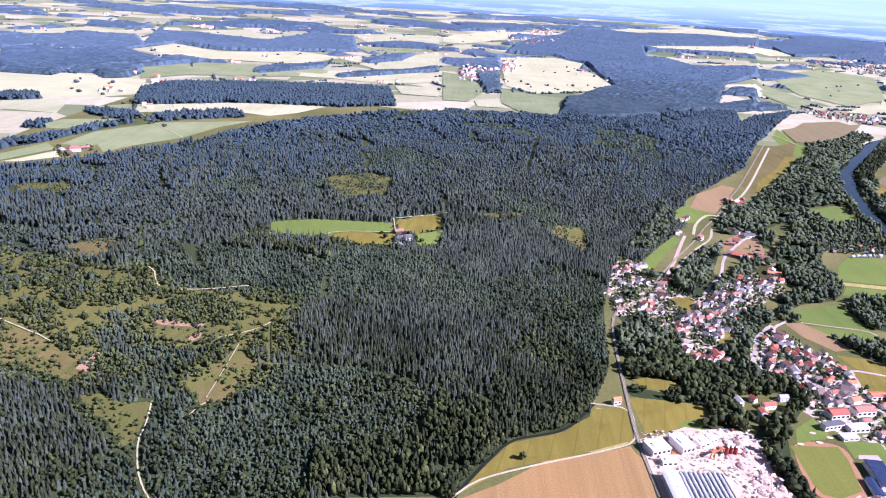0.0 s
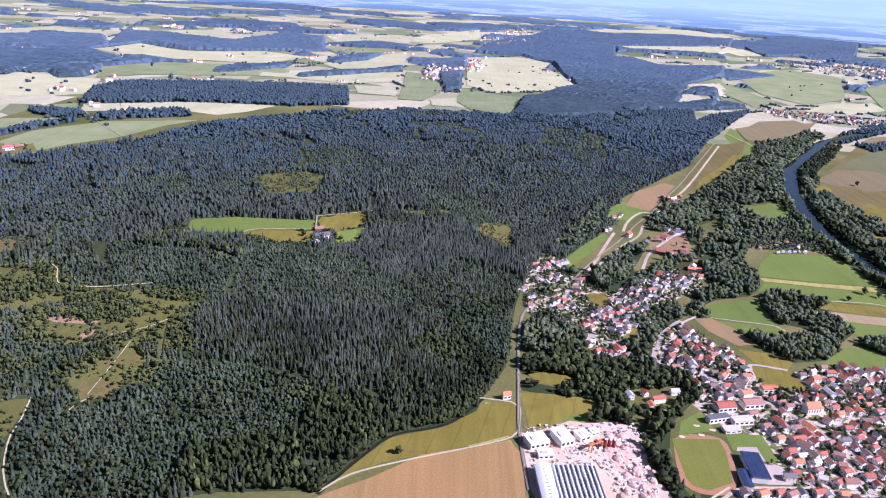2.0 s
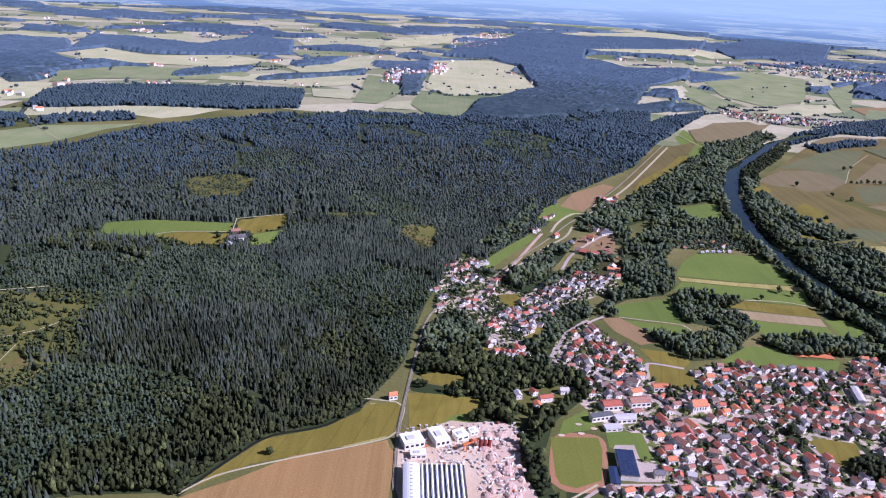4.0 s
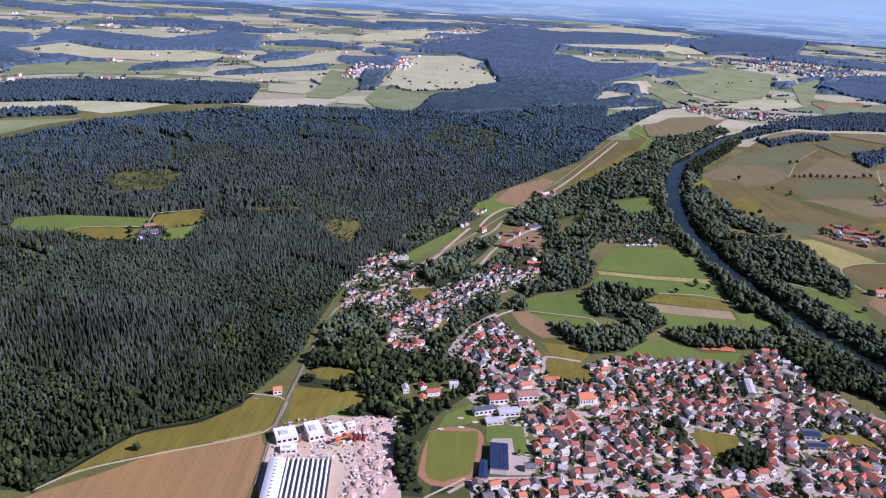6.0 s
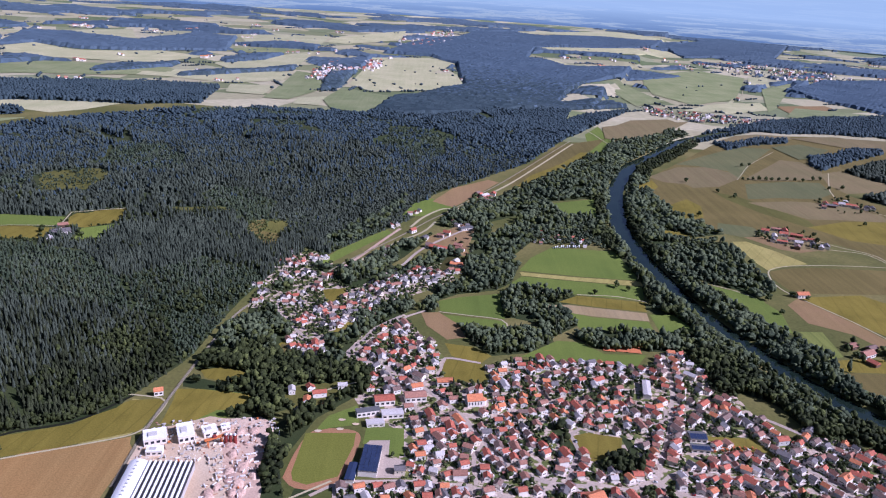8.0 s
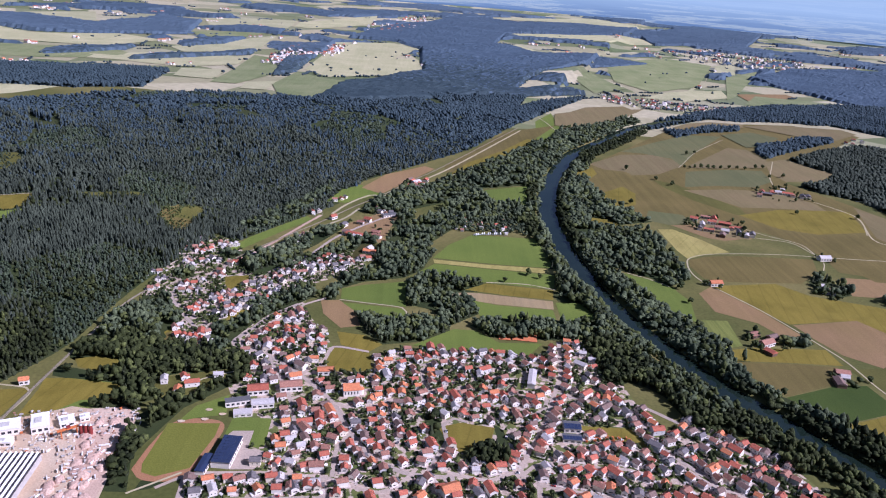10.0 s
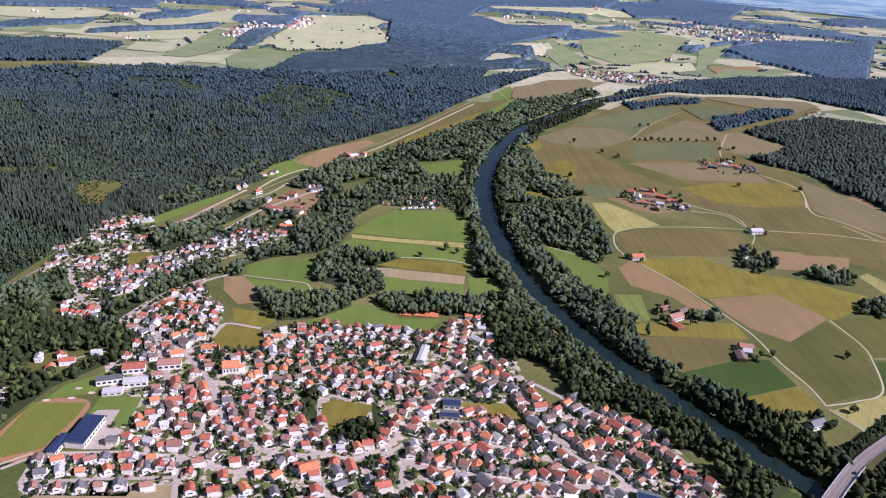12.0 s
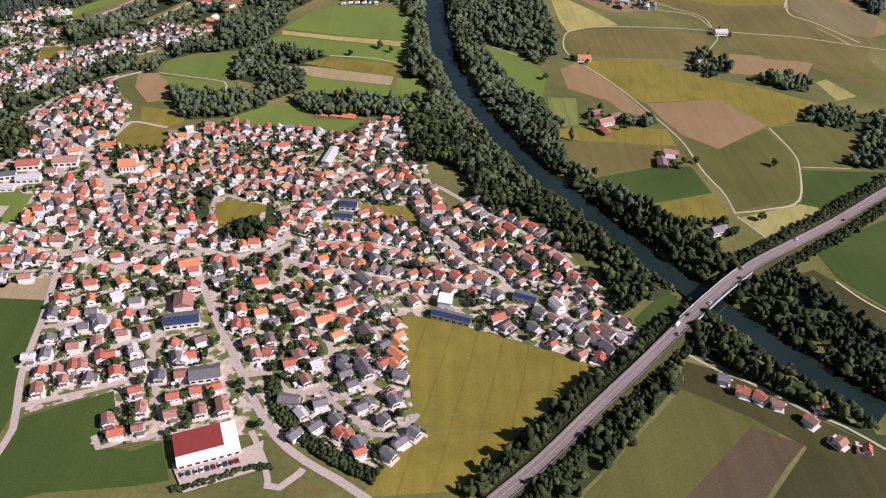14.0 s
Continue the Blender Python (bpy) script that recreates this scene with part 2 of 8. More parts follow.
def line_distance(x, y, line):
    """Distance to a polyline, and on which side of it (left is positive)."""
    best, side = np.full(np.shape(x), 1e9), np.zeros(np.shape(x))
    for (ax, ay), (bx, by) in zip(line[:-1], line[1:]):
        dx, dy = bx - ax, by - ay
        t = np.clip(((x - ax) * dx + (y - ay) * dy) / (dx * dx + dy * dy), 0, 1)
        ex, ey = x - ax - t * dx, y - ay - t * dy
        d = np.hypot(ex, ey)
        near = d < best - 1e-6
        best, side = np.where(near, d, best), np.where(near, np.sign(dx * ey - dy * ex), side)
    return best, side


def land(x, y):
    """Height of the ground: a flat valley, a wooded hill left of its foot, a slow rise upstream."""
    x, y = np.asarray(x, float), np.asarray(y, float)
    d, s = line_distance(x, y, EDGE)
    hill = 29 * eased(0, 267, np.where(s > 0, d, 0)) * (1 - 0.6 * eased(1220, 1740, y))
    return hill * (1 + 0.13 * np.sin(x / 100 + 1) * np.sin(y / 122)) + 0.007 * np.maximum(y - 580, 0)


def bed(x, y):
    """The ground with the river's bed cut into it."""
    d, _ = line_distance(x, y, RIVER)
    return land(x, y) - 3.6 * (1 - eased(8, 18, d))


def mesh_of(name, verts, faces, material, smooth=False):
    me = bpy.data.meshes.new(name)
    me.from_pydata([tuple(v) for v in verts], [], [tuple(f) for f in faces])
    for mat in material if isinstance(material, (list, tuple)) else [material]:
        me.materials.append(mat)
    if smooth:
        me.polygons.foreach_set("use_smooth", [True] * len(me.polygons))
    me.update()
    return me


def grid_lines(lo, hi, a, b, fine, coarse):
    return np.unique(np.concatenate([np.arange(lo, a, coarse), np.arange(a, b, fine), np.arange(b, hi + 1, coarse)]).astype(float))


GX, GY = grid_lines(-4480, 5400, -560, 1080, 10, 80), grid_lines(-800, 4800, 160, 1600, 10, 80)
gx, gy = np.meshgrid(GX, GY)
gz = bed(gx.ravel(), gy.ravel())
n_x = len(GX)
cell = (np.arange(len(GY) - 1)[:, None] * n_x + np.arange(n_x - 1)[None]).ravel()
ground = new("ground", mesh_of("ground", np.c_[gx.ravel(), gy.ravel(), gz], np.c_[cell, cell + 1, cell + n_x + 1, cell + n_x], [M_GROUND, M_PATCH], True))
far_cell = ((gy.ravel()[cell] > 1280) | (gx.ravel()[cell] > 1050) | (gx.ravel()[cell] < -600)).astype(np.int32)
ground.data.polygons.foreach_set("material_index", far_cell)
tagged(ground, "rolling farmland of dry grass and meadow round the village", "ground", kind="structure")


def smooth_line(points, step=5.5):
    """A rounded polyline through the points."""
    p = [np.array(q, float) for q in points]
    p = [2 * p[0] - p[1]] + p + [2 * p[-1] - p[-2]]
    made = []
    for a, b, c, d in zip(p, p[1:], p[2:], p[3:]):
        n = max(1, int(np.hypot(*(c - b)) / step))
        for t in np.arange(n) / n:
            made.append(0.5 * (2 * b + (c - a) * t + (2 * a - 5 * b + 4 * c - d) * t * t + (3 * b - a - 3 * c + d) * t ** 3))
    return np.array(made + [p[-2]])


def ribbon(line, width, height):
    """Verts and faces of a strip along a line; height: a function of x, y or an array."""
    way = np.gradient(line, axis=0)
    way /= np.maximum(np.hypot(way[:, 0], way[:, 1]), 1e-6)[:, None]
    side = np.c_[-way[:, 1], way[:, 0]]
    half = np.broadcast_to(np.asarray(width, float), len(line))[:, None] / 2
    edges = [line + side * half, line - side * half]
    verts = np.concatenate([np.c_[q, height(q[:, 0], q[:, 1]) if callable(height) else np.broadcast_to(height, len(line))] for q in edges])
    n = len(line)
    i = np.arange(n - 1)
    return verts, np.c_[i + n, i + n + 1, i + 1, i]


river_line = smooth_line(RIVER, 7)
river_wide = 17 + 5 * eased(420, 640, river_line[:, 1]) + 2 * np.sin(np.arange(len(river_line)) * 0.21)
rv, rf = ribbon(river_line, river_wide, lambda x, y: land(x, y) - 1.5)
water = new("river", mesh_of("river", rv, rf, M_WATER, True))
tagged(water, "slow dark blue-green river between wooded banks", "river", kind="structure")

# far countryside towards the horizon: a plain curved backdrop that glows, its haze painted on
def backdrop_material():
    m = bpy.data.materials.new("hazy_distance")
    m.use_nodes = True
    nt = m.node_tree
    nt.nodes.clear()
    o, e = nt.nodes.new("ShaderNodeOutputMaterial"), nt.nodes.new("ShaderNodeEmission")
    uv = nt.nodes.new("ShaderNodeUVMap")
    mp = nt.nodes.new("ShaderNodeMapping")
    mp.inputs["Scale"].default_value = (13, 10.6, 1)
    nt.links.new(uv.outputs[0], mp.inputs[0])
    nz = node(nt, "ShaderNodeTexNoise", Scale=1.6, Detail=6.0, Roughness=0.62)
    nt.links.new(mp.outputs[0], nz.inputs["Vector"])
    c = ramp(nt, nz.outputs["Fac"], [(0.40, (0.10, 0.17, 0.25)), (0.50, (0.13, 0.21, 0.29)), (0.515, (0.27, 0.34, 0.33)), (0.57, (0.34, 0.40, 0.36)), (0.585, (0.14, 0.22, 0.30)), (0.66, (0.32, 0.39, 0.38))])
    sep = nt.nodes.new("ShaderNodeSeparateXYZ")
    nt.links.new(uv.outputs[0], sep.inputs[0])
    # painted haze: the colour fades to pale blue with height
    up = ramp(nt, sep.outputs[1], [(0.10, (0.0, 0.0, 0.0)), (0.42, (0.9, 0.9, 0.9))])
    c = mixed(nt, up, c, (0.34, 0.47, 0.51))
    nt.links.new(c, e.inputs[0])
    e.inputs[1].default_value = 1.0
    nt.links.new(e.outputs[0], o.inputs[0])
    return m


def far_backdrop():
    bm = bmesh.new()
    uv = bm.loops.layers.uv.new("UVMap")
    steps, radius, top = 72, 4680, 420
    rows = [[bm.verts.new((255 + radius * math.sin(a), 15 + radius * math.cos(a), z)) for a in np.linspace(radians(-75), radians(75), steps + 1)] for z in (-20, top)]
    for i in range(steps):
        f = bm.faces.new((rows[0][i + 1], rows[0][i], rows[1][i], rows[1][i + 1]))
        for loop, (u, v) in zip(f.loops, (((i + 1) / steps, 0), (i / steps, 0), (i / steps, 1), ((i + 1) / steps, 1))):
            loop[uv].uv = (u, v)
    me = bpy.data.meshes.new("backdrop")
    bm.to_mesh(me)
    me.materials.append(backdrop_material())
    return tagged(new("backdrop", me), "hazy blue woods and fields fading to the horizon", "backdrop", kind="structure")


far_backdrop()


# ---- plan of fields, ways and woods ----
def inside(x, y, poly):
    """Which points lie in a polygon."""
    hit = np.zeros(np.shape(x), bool)
    for (ax, ay), (bx, by) in zip(poly, poly[1:] + poly[:1]):
        if ay != by:
            hit ^= ((ay > y) != (by > y)) & (x < (bx - ax) * (y - ay) / (by - ay) + ax)
    return hit


FIELDS, STREETS, WAYS, WOODS, TOWNS = [], [], [], [], []
FIELD_WORDS = {
    "green": ("meadow", "bright green mown meadow"), "deep": ("meadow", "deep green meadow"), "lime": ("grain_field", "yellow-green field of ripening grain"),
    "olive": ("pasture", "olive dry pasture with mowing lines"), "yellow": ("grain_field", "pale yellow field of ripe grain"), "straw": ("stubble_field", "straw-coloured stubble field with tractor lines"),
    "tan": ("bare_field", "pale brown field of dry bare soil"), "brown": ("ploughed_field", "brown ploughed field"), "pale": ("hay_field", "pale cream hay field far off, lightened for haze"), "soft": ("pasture", "soft green pasture far off, lightened for haze"), "ochre": ("stubble_field", "orange-brown stubble field beside the works"), "moss": ("pasture", "mossy green pasture"), "dimmed": ("pasture", "dark olive pasture, dimness put into its colour"), "fallow": ("stubble_field", "dull brown fallow stubble field"), "sage": ("meadow", "grey-green meadow in the plain"), "soil": ("clearing", "reddish bare soil in a forest clearing"),
    "stripe": ("maize_field", "striped green plot of maize rows"), "pitch": ("sports_pitch", "green mown turf of the sports ground"), "track": ("running_track", "brown cinder running track round the pitch"),
    "gravel": ("works_yard", "pale dusty gravel yard of the concrete works"), "spoil": ("works_yard", "reddish brown trampled soil in the works yard"), "asphalt": ("car_park", "pale grey paved yard beside the hall"), "clay": ("tennis_court", "orange clay tennis courts"),
    "floor": ("forest_floor", "dark green ground sheet on the forest floor"), "town": ("village_ground", "gardens, lawns and paved yards between houses"),
}


def draped(name, poly, material, lift, fine=False):
    """A flat patch laid on the ground, cut along the ground's grid so that it follows the slopes."""
    bm = bmesh.new()
    bm.faces.new([bm.verts.new((x, y, 0)) for x, y in poly])
    bmesh.ops.triangulate(bm, faces=bm.faces[:])
    xs, ys = [p[0] for p in poly], [p[1] for p in poly]
    hilly = max(float(land(x, y)) - 0.007 * max(y - 580, 0) for x, y in poly) > 0.5
    for axis, lines, low, high in ((0, GX, min(xs), max(xs)), (1, GY, min(ys), max(ys))):
        for v in lines[(lines > low) & (lines < high)][:: 1 if hilly or fine else 12]:
            co, no = [0, 0, 0], [0, 0, 0]
            co[axis], no[axis] = v, 1
            bmesh.ops.bisect_plane(bm, geom=bm.verts[:] + bm.edges[:] + bm.faces[:], plane_co=co, plane_no=no, dist=0.001)
    if fine:
        mid = np.array([f.calc_center_median()[:2] for f in bm.faces])
        wet = line_distance(mid[:, 0], mid[:, 1], RIVER)[0] < 17
        bmesh.ops.delete(bm, geom=[f for f, w in zip(bm.faces[:], wet) if w], context="FACES")
    for v, z in zip(bm.verts, land([v.co.x for v in bm.verts], [v.co.y for v in bm.verts])):
        v.co.z = z + lift
    bmesh.ops.recalc_face_normals(bm, faces=bm.faces[:])
    if bm.faces and sum(f.normal.z for f in bm.faces) < 0:
        bmesh.ops.reverse_faces(bm, faces=bm.faces[:])
    me = bpy.data.meshes.new(name)
    bm.to_mesh(me)
    bm.free()
    me.materials.append(material)
    return new(name, me)


def ragged(poly, step=9.0, amount=4.0):
    """The same outline with uneven edges."""
    rnd, made = random.Random(len(FIELDS)), []
    for (ax, ay), (bx, by) in zip(poly, poly[1:] + poly[:1]):
        n = max(1, int(math.hypot(bx - ax, by - ay) / step))
        made += [(ax + (bx - ax) * k / n + rnd.uniform(-amount, amount), ay + (by - ay) * k / n + rnd.uniform(-amount, amount)) for k in range(n)]
    return made


LAYERS = []


def layer(poly):
    """How many patches lie under this one."""
    xs, ys = [p[0] for p in poly], [p[1] for p in poly]
    box_ = (min(xs), max(xs), min(ys), max(ys))
    under = [n for a, b, c, d, n in LAYERS if a < box_[1] and b > box_[0] and c < box_[3] and d > box_[2]]
    LAYERS.append((*box_, 1 + max(under, default=0)))
    return LAYERS[-1][4]


def lie(poly, on_slope):
    """How high a patch lies over the ground: close on the flat, more on the hill."""
    return on_slope if max(float(land(x, y)) - 0.007 * max(y - 580, 0) for x, y in poly) > 0.5 or min(y for _, y in poly) > 1240 else on_slope * 0.4


def field(kind, poly):
    if kind in ("soil", "olive", "brown", "lime", "moss") and float(land(*poly[0])) > 6 and poly[0][1] < 1200:
        poly = ragged(poly)
    if kind == "track":
        poly = [tuple(q) for q in smooth_line(poly + poly[:1], 3.0)[:-1]]
    FIELDS.append((kind, poly))
    name, label = FIELD_WORDS[kind]
    far = 0.8 if min(y for _, y in poly) > 1240 else 0
    return tagged(draped(name, poly, MATS[kind], lie(poly, 0.235) + far + 0.005 * layer(poly)), label, name.replace("_", " "), kind="structure")


def town(kind, poly):
    TOWNS.append(poly)
    return tagged(draped("village_ground", poly, M_TOWN, 0.03 + 0.012 * len(TOWNS)), FIELD_WORDS["town"][1], "ground", kind="structure")


ROAD_WORDS = {"lane": "pale gravel farm lane", "track": "narrow forest track", "street": "pale worn asphalt village street", "highway": "grey asphalt main road on an embankment",
              "railway": "brown ballast bed of the railway line", "creek": "dark narrow creek at the forest edge"}


def road(name, kind, width, points):
    line = smooth_line(points)
    WAYS.append((name, width, points))
    if name == "street":
        STREETS.append(line)
    if name in ("highway", "railway"):
        return None
    lift = {"street": 0.40, "lane": 0.42, "track": 0.38, "creek": 0.38}[name] + 0.0015 * len(WAYS) + (0.4 if max(float(land(*p)) for p in points) > 12 or max(p[1] for p in points) > 1240 else 0)
    lift = lie(points, lift)
    v, f = ribbon(line, width, lambda x, y: land(x, y) + lift)
    return tagged(new(name, mesh_of(name, v, f, MATS[kind])), ROAD_WORDS[name], "road" if name != "creek" else "creek", kind="structure")


def wood(name, kind, _, poly):
    WOODS.append((kind, poly))


# fields of the plain across the river
field("yellow", [(644,791), (662,794), (684,765), (703,730), (672,719), (649,704), (645,727)])
field("tan", [(665,809), (719,819), (742,777), (712,765), (693,772)])
field("olive", [(649,702), (671,713), (703,720), (789,722), (776,686), (744,655), (670,649), (648,655), (644,684)])
field("tan", [(630,619), (648,637), (675,584), (690,542), (671,540), (661,563), (631,582)])
field("lime", [(650,638), (716,651), (738,626), (796,607), (840,581), (805,547), (782,533), (755,578), (689,564), (675,584)])
field("tan", [(691,563), (755,578), (780,536), (729,495), (707,513), (697,539)])
field("stripe", [(612,564), (635,565), (630,521), (608,513)])
field("lime", [(607,511), (637,518), (697,521), (698,496), (657,497), (610,496)])
field("olive", [(610,495), (656,496), (693,494), (675,467), (633,449), (614,462)])
field("deep", [(630,447), (674,465), (700,468), (705,435), (660,419), (646,424)])
field("lime", [(656,416), (705,434), (709,412), (689,398), (666,398)])
field("moss", [(700,491), (728,494), (776,531), (782,492), (764,435), (715,415), (710,449)])
field("moss", [(780,533), (822,544), (855,529), (815,477), (783,477), (786,501)])
field("deep", [(780,471), (843,474), (833,453), (771,409), (763,428)])
field("yellow", [(715,408), (761,427), (786,420), (734,382), (721,391)])
field("green", [(571,658), (606,633), (616,602), (607,559), (590,582), (575,627)])
field("olive", [(803,722), (891,728), (893,709), (928,711), (916,618), (891,626), (846,674), (800,689)])
field("moss", [(895,715), (928,711), (933,652), (918,622), (885,671)])
field("tan", [(795,675), (846,674), (870,664), (851,633), (818,629), (781,631)])
field("yellow", [(855,622), (868,631), (881,599), (859,588)])
field("tan", [(910,827), (994,867), (1000,785), (983,751), (934,723), (921,751), (898,790)])
field("olive", [(756,817), (916,855), (895,790), (916,750), (928,722), (822,733), (802,744), (797,768)])
# fields beyond, towards the wooded ridge
field("olive", [(623,1061), (695,1161), (820,1336), (922,1437), (1033,1467), (1131,1483), (1213,1435), (1231,1405), (1102,1271), (969,1166), (905,1025), (949,928), (970,854), (994,790), (919,665), (826,668), (783,798), (693,814), (639,822), (610,885), (598,956)])
field("fallow", [(625,1070), (692,1142), (748,1154), (771,1124), (772,1091), (720,1034), (677,1020), (672,1037), (641,1043)])
field("sage", [(695,1161), (766,1235), (857,1322), (926,1330), (830,1191), (772,1091), (770,1134), (731,1158)])
field("fallow", [(786,1097), (901,1238), (932,1229), (936,1162), (913,1113), (836,1091), (778,1082)])
field("sage", [(930,1340), (1002,1382), (1041,1344), (974,1263), (938,1246)])
field("lime", [(594,1015), (626,1052), (625,1016), (610,990), (591,989)])
field("lime", [(608,920), (647,959), (656,928), (643,879), (617,864), (606,884)])
field("sage", [(767,1058), (843,1086), (896,1090), (886,1030), (845,995), (788,990), (738,975)])
field("olive", [(659,961), (697,1001), (734,959), (776,889), (774,862), (723,865), (686,881), (659,923)])
field("moss", [(701,1002), (726,989), (752,942), (780,889), (778,863), (764,861), (729,911), (705,967)])
field("fallow", [(730,958), (800,976), (862,976), (876,953), (898,932), (898,897), (841,899), (783,894), (756,930)])
field("lime", [(767,861), (831,893), (892,900), (928,899), (905,821), (837,804), (796,817)])
field("olive", [(786,808), (842,801), (901,811), (906,784), (918,758), (859,739), (806,744), (796,782)])
field("fallow", [(947,923), (973,861), (997,796), (961,735), (927,751), (906,802), (935,887)])
field("fallow", [(696,838), (720,854), (741,831), (756,794), (745,773), (718,776), (692,795)])
field("fallow", [(828,955), (866,982), (910,961), (899,942), (866,946), (825,937)])
field("sage", [(653,859), (692,850), (694,818), (663,809), (639,822)])
field("fallow", [(927,1150), (974,1177), (1013,1100), (974,1052), (908,1034), (904,1079)])
field("fallow", [(1012,1440), (1092,1472), (1227,1465), (1236,1426), (1148,1347), (1085,1374)])
field("fallow", [(853,1383), (898,1431), (952,1461), (1019,1458), (1006,1423), (941,1427), (887,1392), (858,1365)])
field("green", [(568,656), (590,647), (611,630), (607,596), (606,574), (590,586), (578,617)])
field("fallow", [(629,1410), (718,1539), (808,1579), (825,1523), (739,1398), (665,1329), (630,1311)])
field("green", [(587,1362), (631,1454), (626,1310), (594,1223), (562,1168)])
field("lime", [(575,820), (593,815), (604,801), (583,790), (569,800)])
field("green", [(191,651), (208,697), (237,745), (254,770), (260,760), (232,713), (206,665)])
field("green", [(268,822), (281,868), (302,894), (329,865), (304,837), (290,823)])
field("tan", [(303,882), (330,946), (381,1002), (395,991), (367,936), (329,865)])
field("lime", [(207,603), (227,608), (229,587), (215,575)])
field("lime", [(230,618), (243,634), (255,634), (247,618), (234,610)])
field("olive", [(116,717), (121,750), (142,718), (154,692), (141,689), (124,704)])
field("lime", [(225,533), (237,543), (244,538), (236,518), (230,511)])
field("lime", [(180,517), (196,511), (203,484), (194,474)])
field("lime", [(319,678), (325,696), (336,693), (332,666), (322,662)])
field("pale", [(1014,1831), (1150,1911), (1123,1791), (977,1690)])
field("pale", [(1348,2470), (1451,2567), (1325,2250), (1241,2213)])
field("pale", [(884,1705), (981,1819), (1080,1884), (1123,1791), (1023,1721)])
field("tan", [(1170,1862), (1325,1919), (1330,1865), (1158,1738)])
field("soft", [(955,2367), (1221,2600), (1332,2462), (1104,1952), (939,1803), (881,1955)])
field("soft", [(1272,2189), (1455,2389), (1326,2141), (1158,1830), (1107,1760)])
field("soft", [(1215,1851), (1407,1804), (1448,1708), (1211,1654), (1128,1709)])
# the flat by the river with its meadows
field("green", [(388,671), (404,707), (430,740), (497,738), (504,660), (448,663)])
field("yellow", [(388,667), (437,661), (504,658), (503,646), (438,652), (389,658)])
field("green", [(374,634), (389,656), (439,650), (502,644), (495,612), (435,619)])
field("lime", [(435,617), (494,609), (491,589), (454,593), (415,601)])
field("straw", [(399,593), (422,596), (490,586), (488,570), (440,575), (402,584)])
field("green", [(416,582), (440,573), (487,569), (487,545), (452,549), (425,549)])
field("green", [(492,584), (513,585), (522,561), (518,550), (491,550)])
field("green", [(310,571), (309,591), (328,601), (363,612), (369,628), (363,597), (364,561), (334,564)])
field("green", [(311,564), (362,557), (368,541), (334,540), (316,549)])
field("tan", [(294,566), (309,568), (324,548), (330,524), (315,519), (299,542)])
field("lime", [(313,513), (334,509), (348,496), (339,484), (318,493)])
field("lime", [(309,470), (314,488), (339,484), (343,458), (314,456)])
field("green", [(370,497), (402,526), (420,525), (436,507), (469,509), (455,488), (392,493)])
field("lime", [(387,395), (401,401), (422,397), (418,381), (398,371), (392,382)])
field("lime", [(470,403), (508,402), (515,381), (480,396)])
# open ground among the houses and south of them
field("lime", [(505,305), (521,305), (600,276), (554,234), (521,236), (513,239), (511,254), (507,282)])
field("lime", [(514,232), (522,235), (556,233), (531,205), (506,202), (492,201), (497,210)])
field("deep", [(262,307), (331,306), (333,280), (344,240), (344,225), (339,209), (300,200)])
field("straw", [(262,313), (262,307), (331,306), (326,323), (308,322), (306,314)])
field("deep", [(349,234), (381,250), (387,236), (381,222), (398,219), (409,224), (417,206), (405,203), (372,199), (353,192), (347,214), (349,227)])
field("olive", [(465,210), (480,203), (477,200), (462,200)])
field("moss", [(637,263), (665,247), (681,242), (656,228), (626,205), (579,199), (580,203), (627,252)])
field("brown", [(663,242), (684,233), (670,220), (654,203), (620,202)])
field("dimmed", [(685,232), (710,211), (705,203), (656,202)])
field("dimmed", [(644,281), (663,274), (691,252), (720,231), (727,219), (709,211), (684,232), (665,247), (638,263)])
field("deep", [(750,379), (813,414), (782,322), (769,328), (752,352)])
field("dimmed", [(741,358), (768,325), (760,309), (741,328), (725,351)])
field("deep", [(648,331), (656,324), (637,306), (624,300), (625,310), (636,322)])
field("tan", [(297,752), (310,768), (342,808), (351,786), (339,718), (344,700), (320,706), (298,720)])
field("dimmed", [(318,696), (337,699), (338,672), (311,659), (311,674)])
# works, sports ground and the fields by the creek
field("green", [(145,424), (152,432), (182,429), (186,415), (175,399), (159,394), (140,391), (139,401)])
field("lime", [(136,431), (150,432), (186,428), (187,411), (168,408), (158,396), (139,389), (139,396), (138,418)])
field("lime", [(144,456), (156,461), (171,459), (178,452), (175,442), (162,443), (150,446)])
field("ochre", [(91,360), (127,377), (133,353), (131,322), (97,311), (82,352)])
field("yellow", [(94,368), (108,385), (109,397), (113,417), (129,414), (131,402), (126,380), (110,368)])
field("lime", [(21,321), (55,372), (89,387), (112,415), (133,419), (130,383), (86,361), (52,348), (30,328)])
field("track", [(221,345), (224,369), (230,389), (243,394), (258,391), (260,377), (253,347), (244,337), (229,337)])
field("pitch", [(225,350), (227,388), (257,390), (257,377), (251,348), (235,340), (227,343)])
field("green", [(238,407), (255,421), (258,399), (243,395), (232,390)])
field("green", [(263,397), (286,397), (287,369), (278,368), (278,384), (262,379)])
field("moss", [(204,430), (217,411), (234,422), (252,444), (247,452), (226,445), (210,439)])
field("gravel", [(132,384), (148,390), (166,401), (185,398), (206,398), (208,387), (204,358), (212,335), (214,314), (141,310), (133,339)])
field("spoil", [(176,399), (197,403), (206,396), (206,373), (207,345), (188,340), (185,362), (178,378)])
field("spoil", [(195,355), (204,357), (211,335), (212,318), (200,317), (195,334)])
field("asphalt", [(266,383), (278,384), (278,367), (289,365), (286,349), (271,348), (273,378), (264,379)])
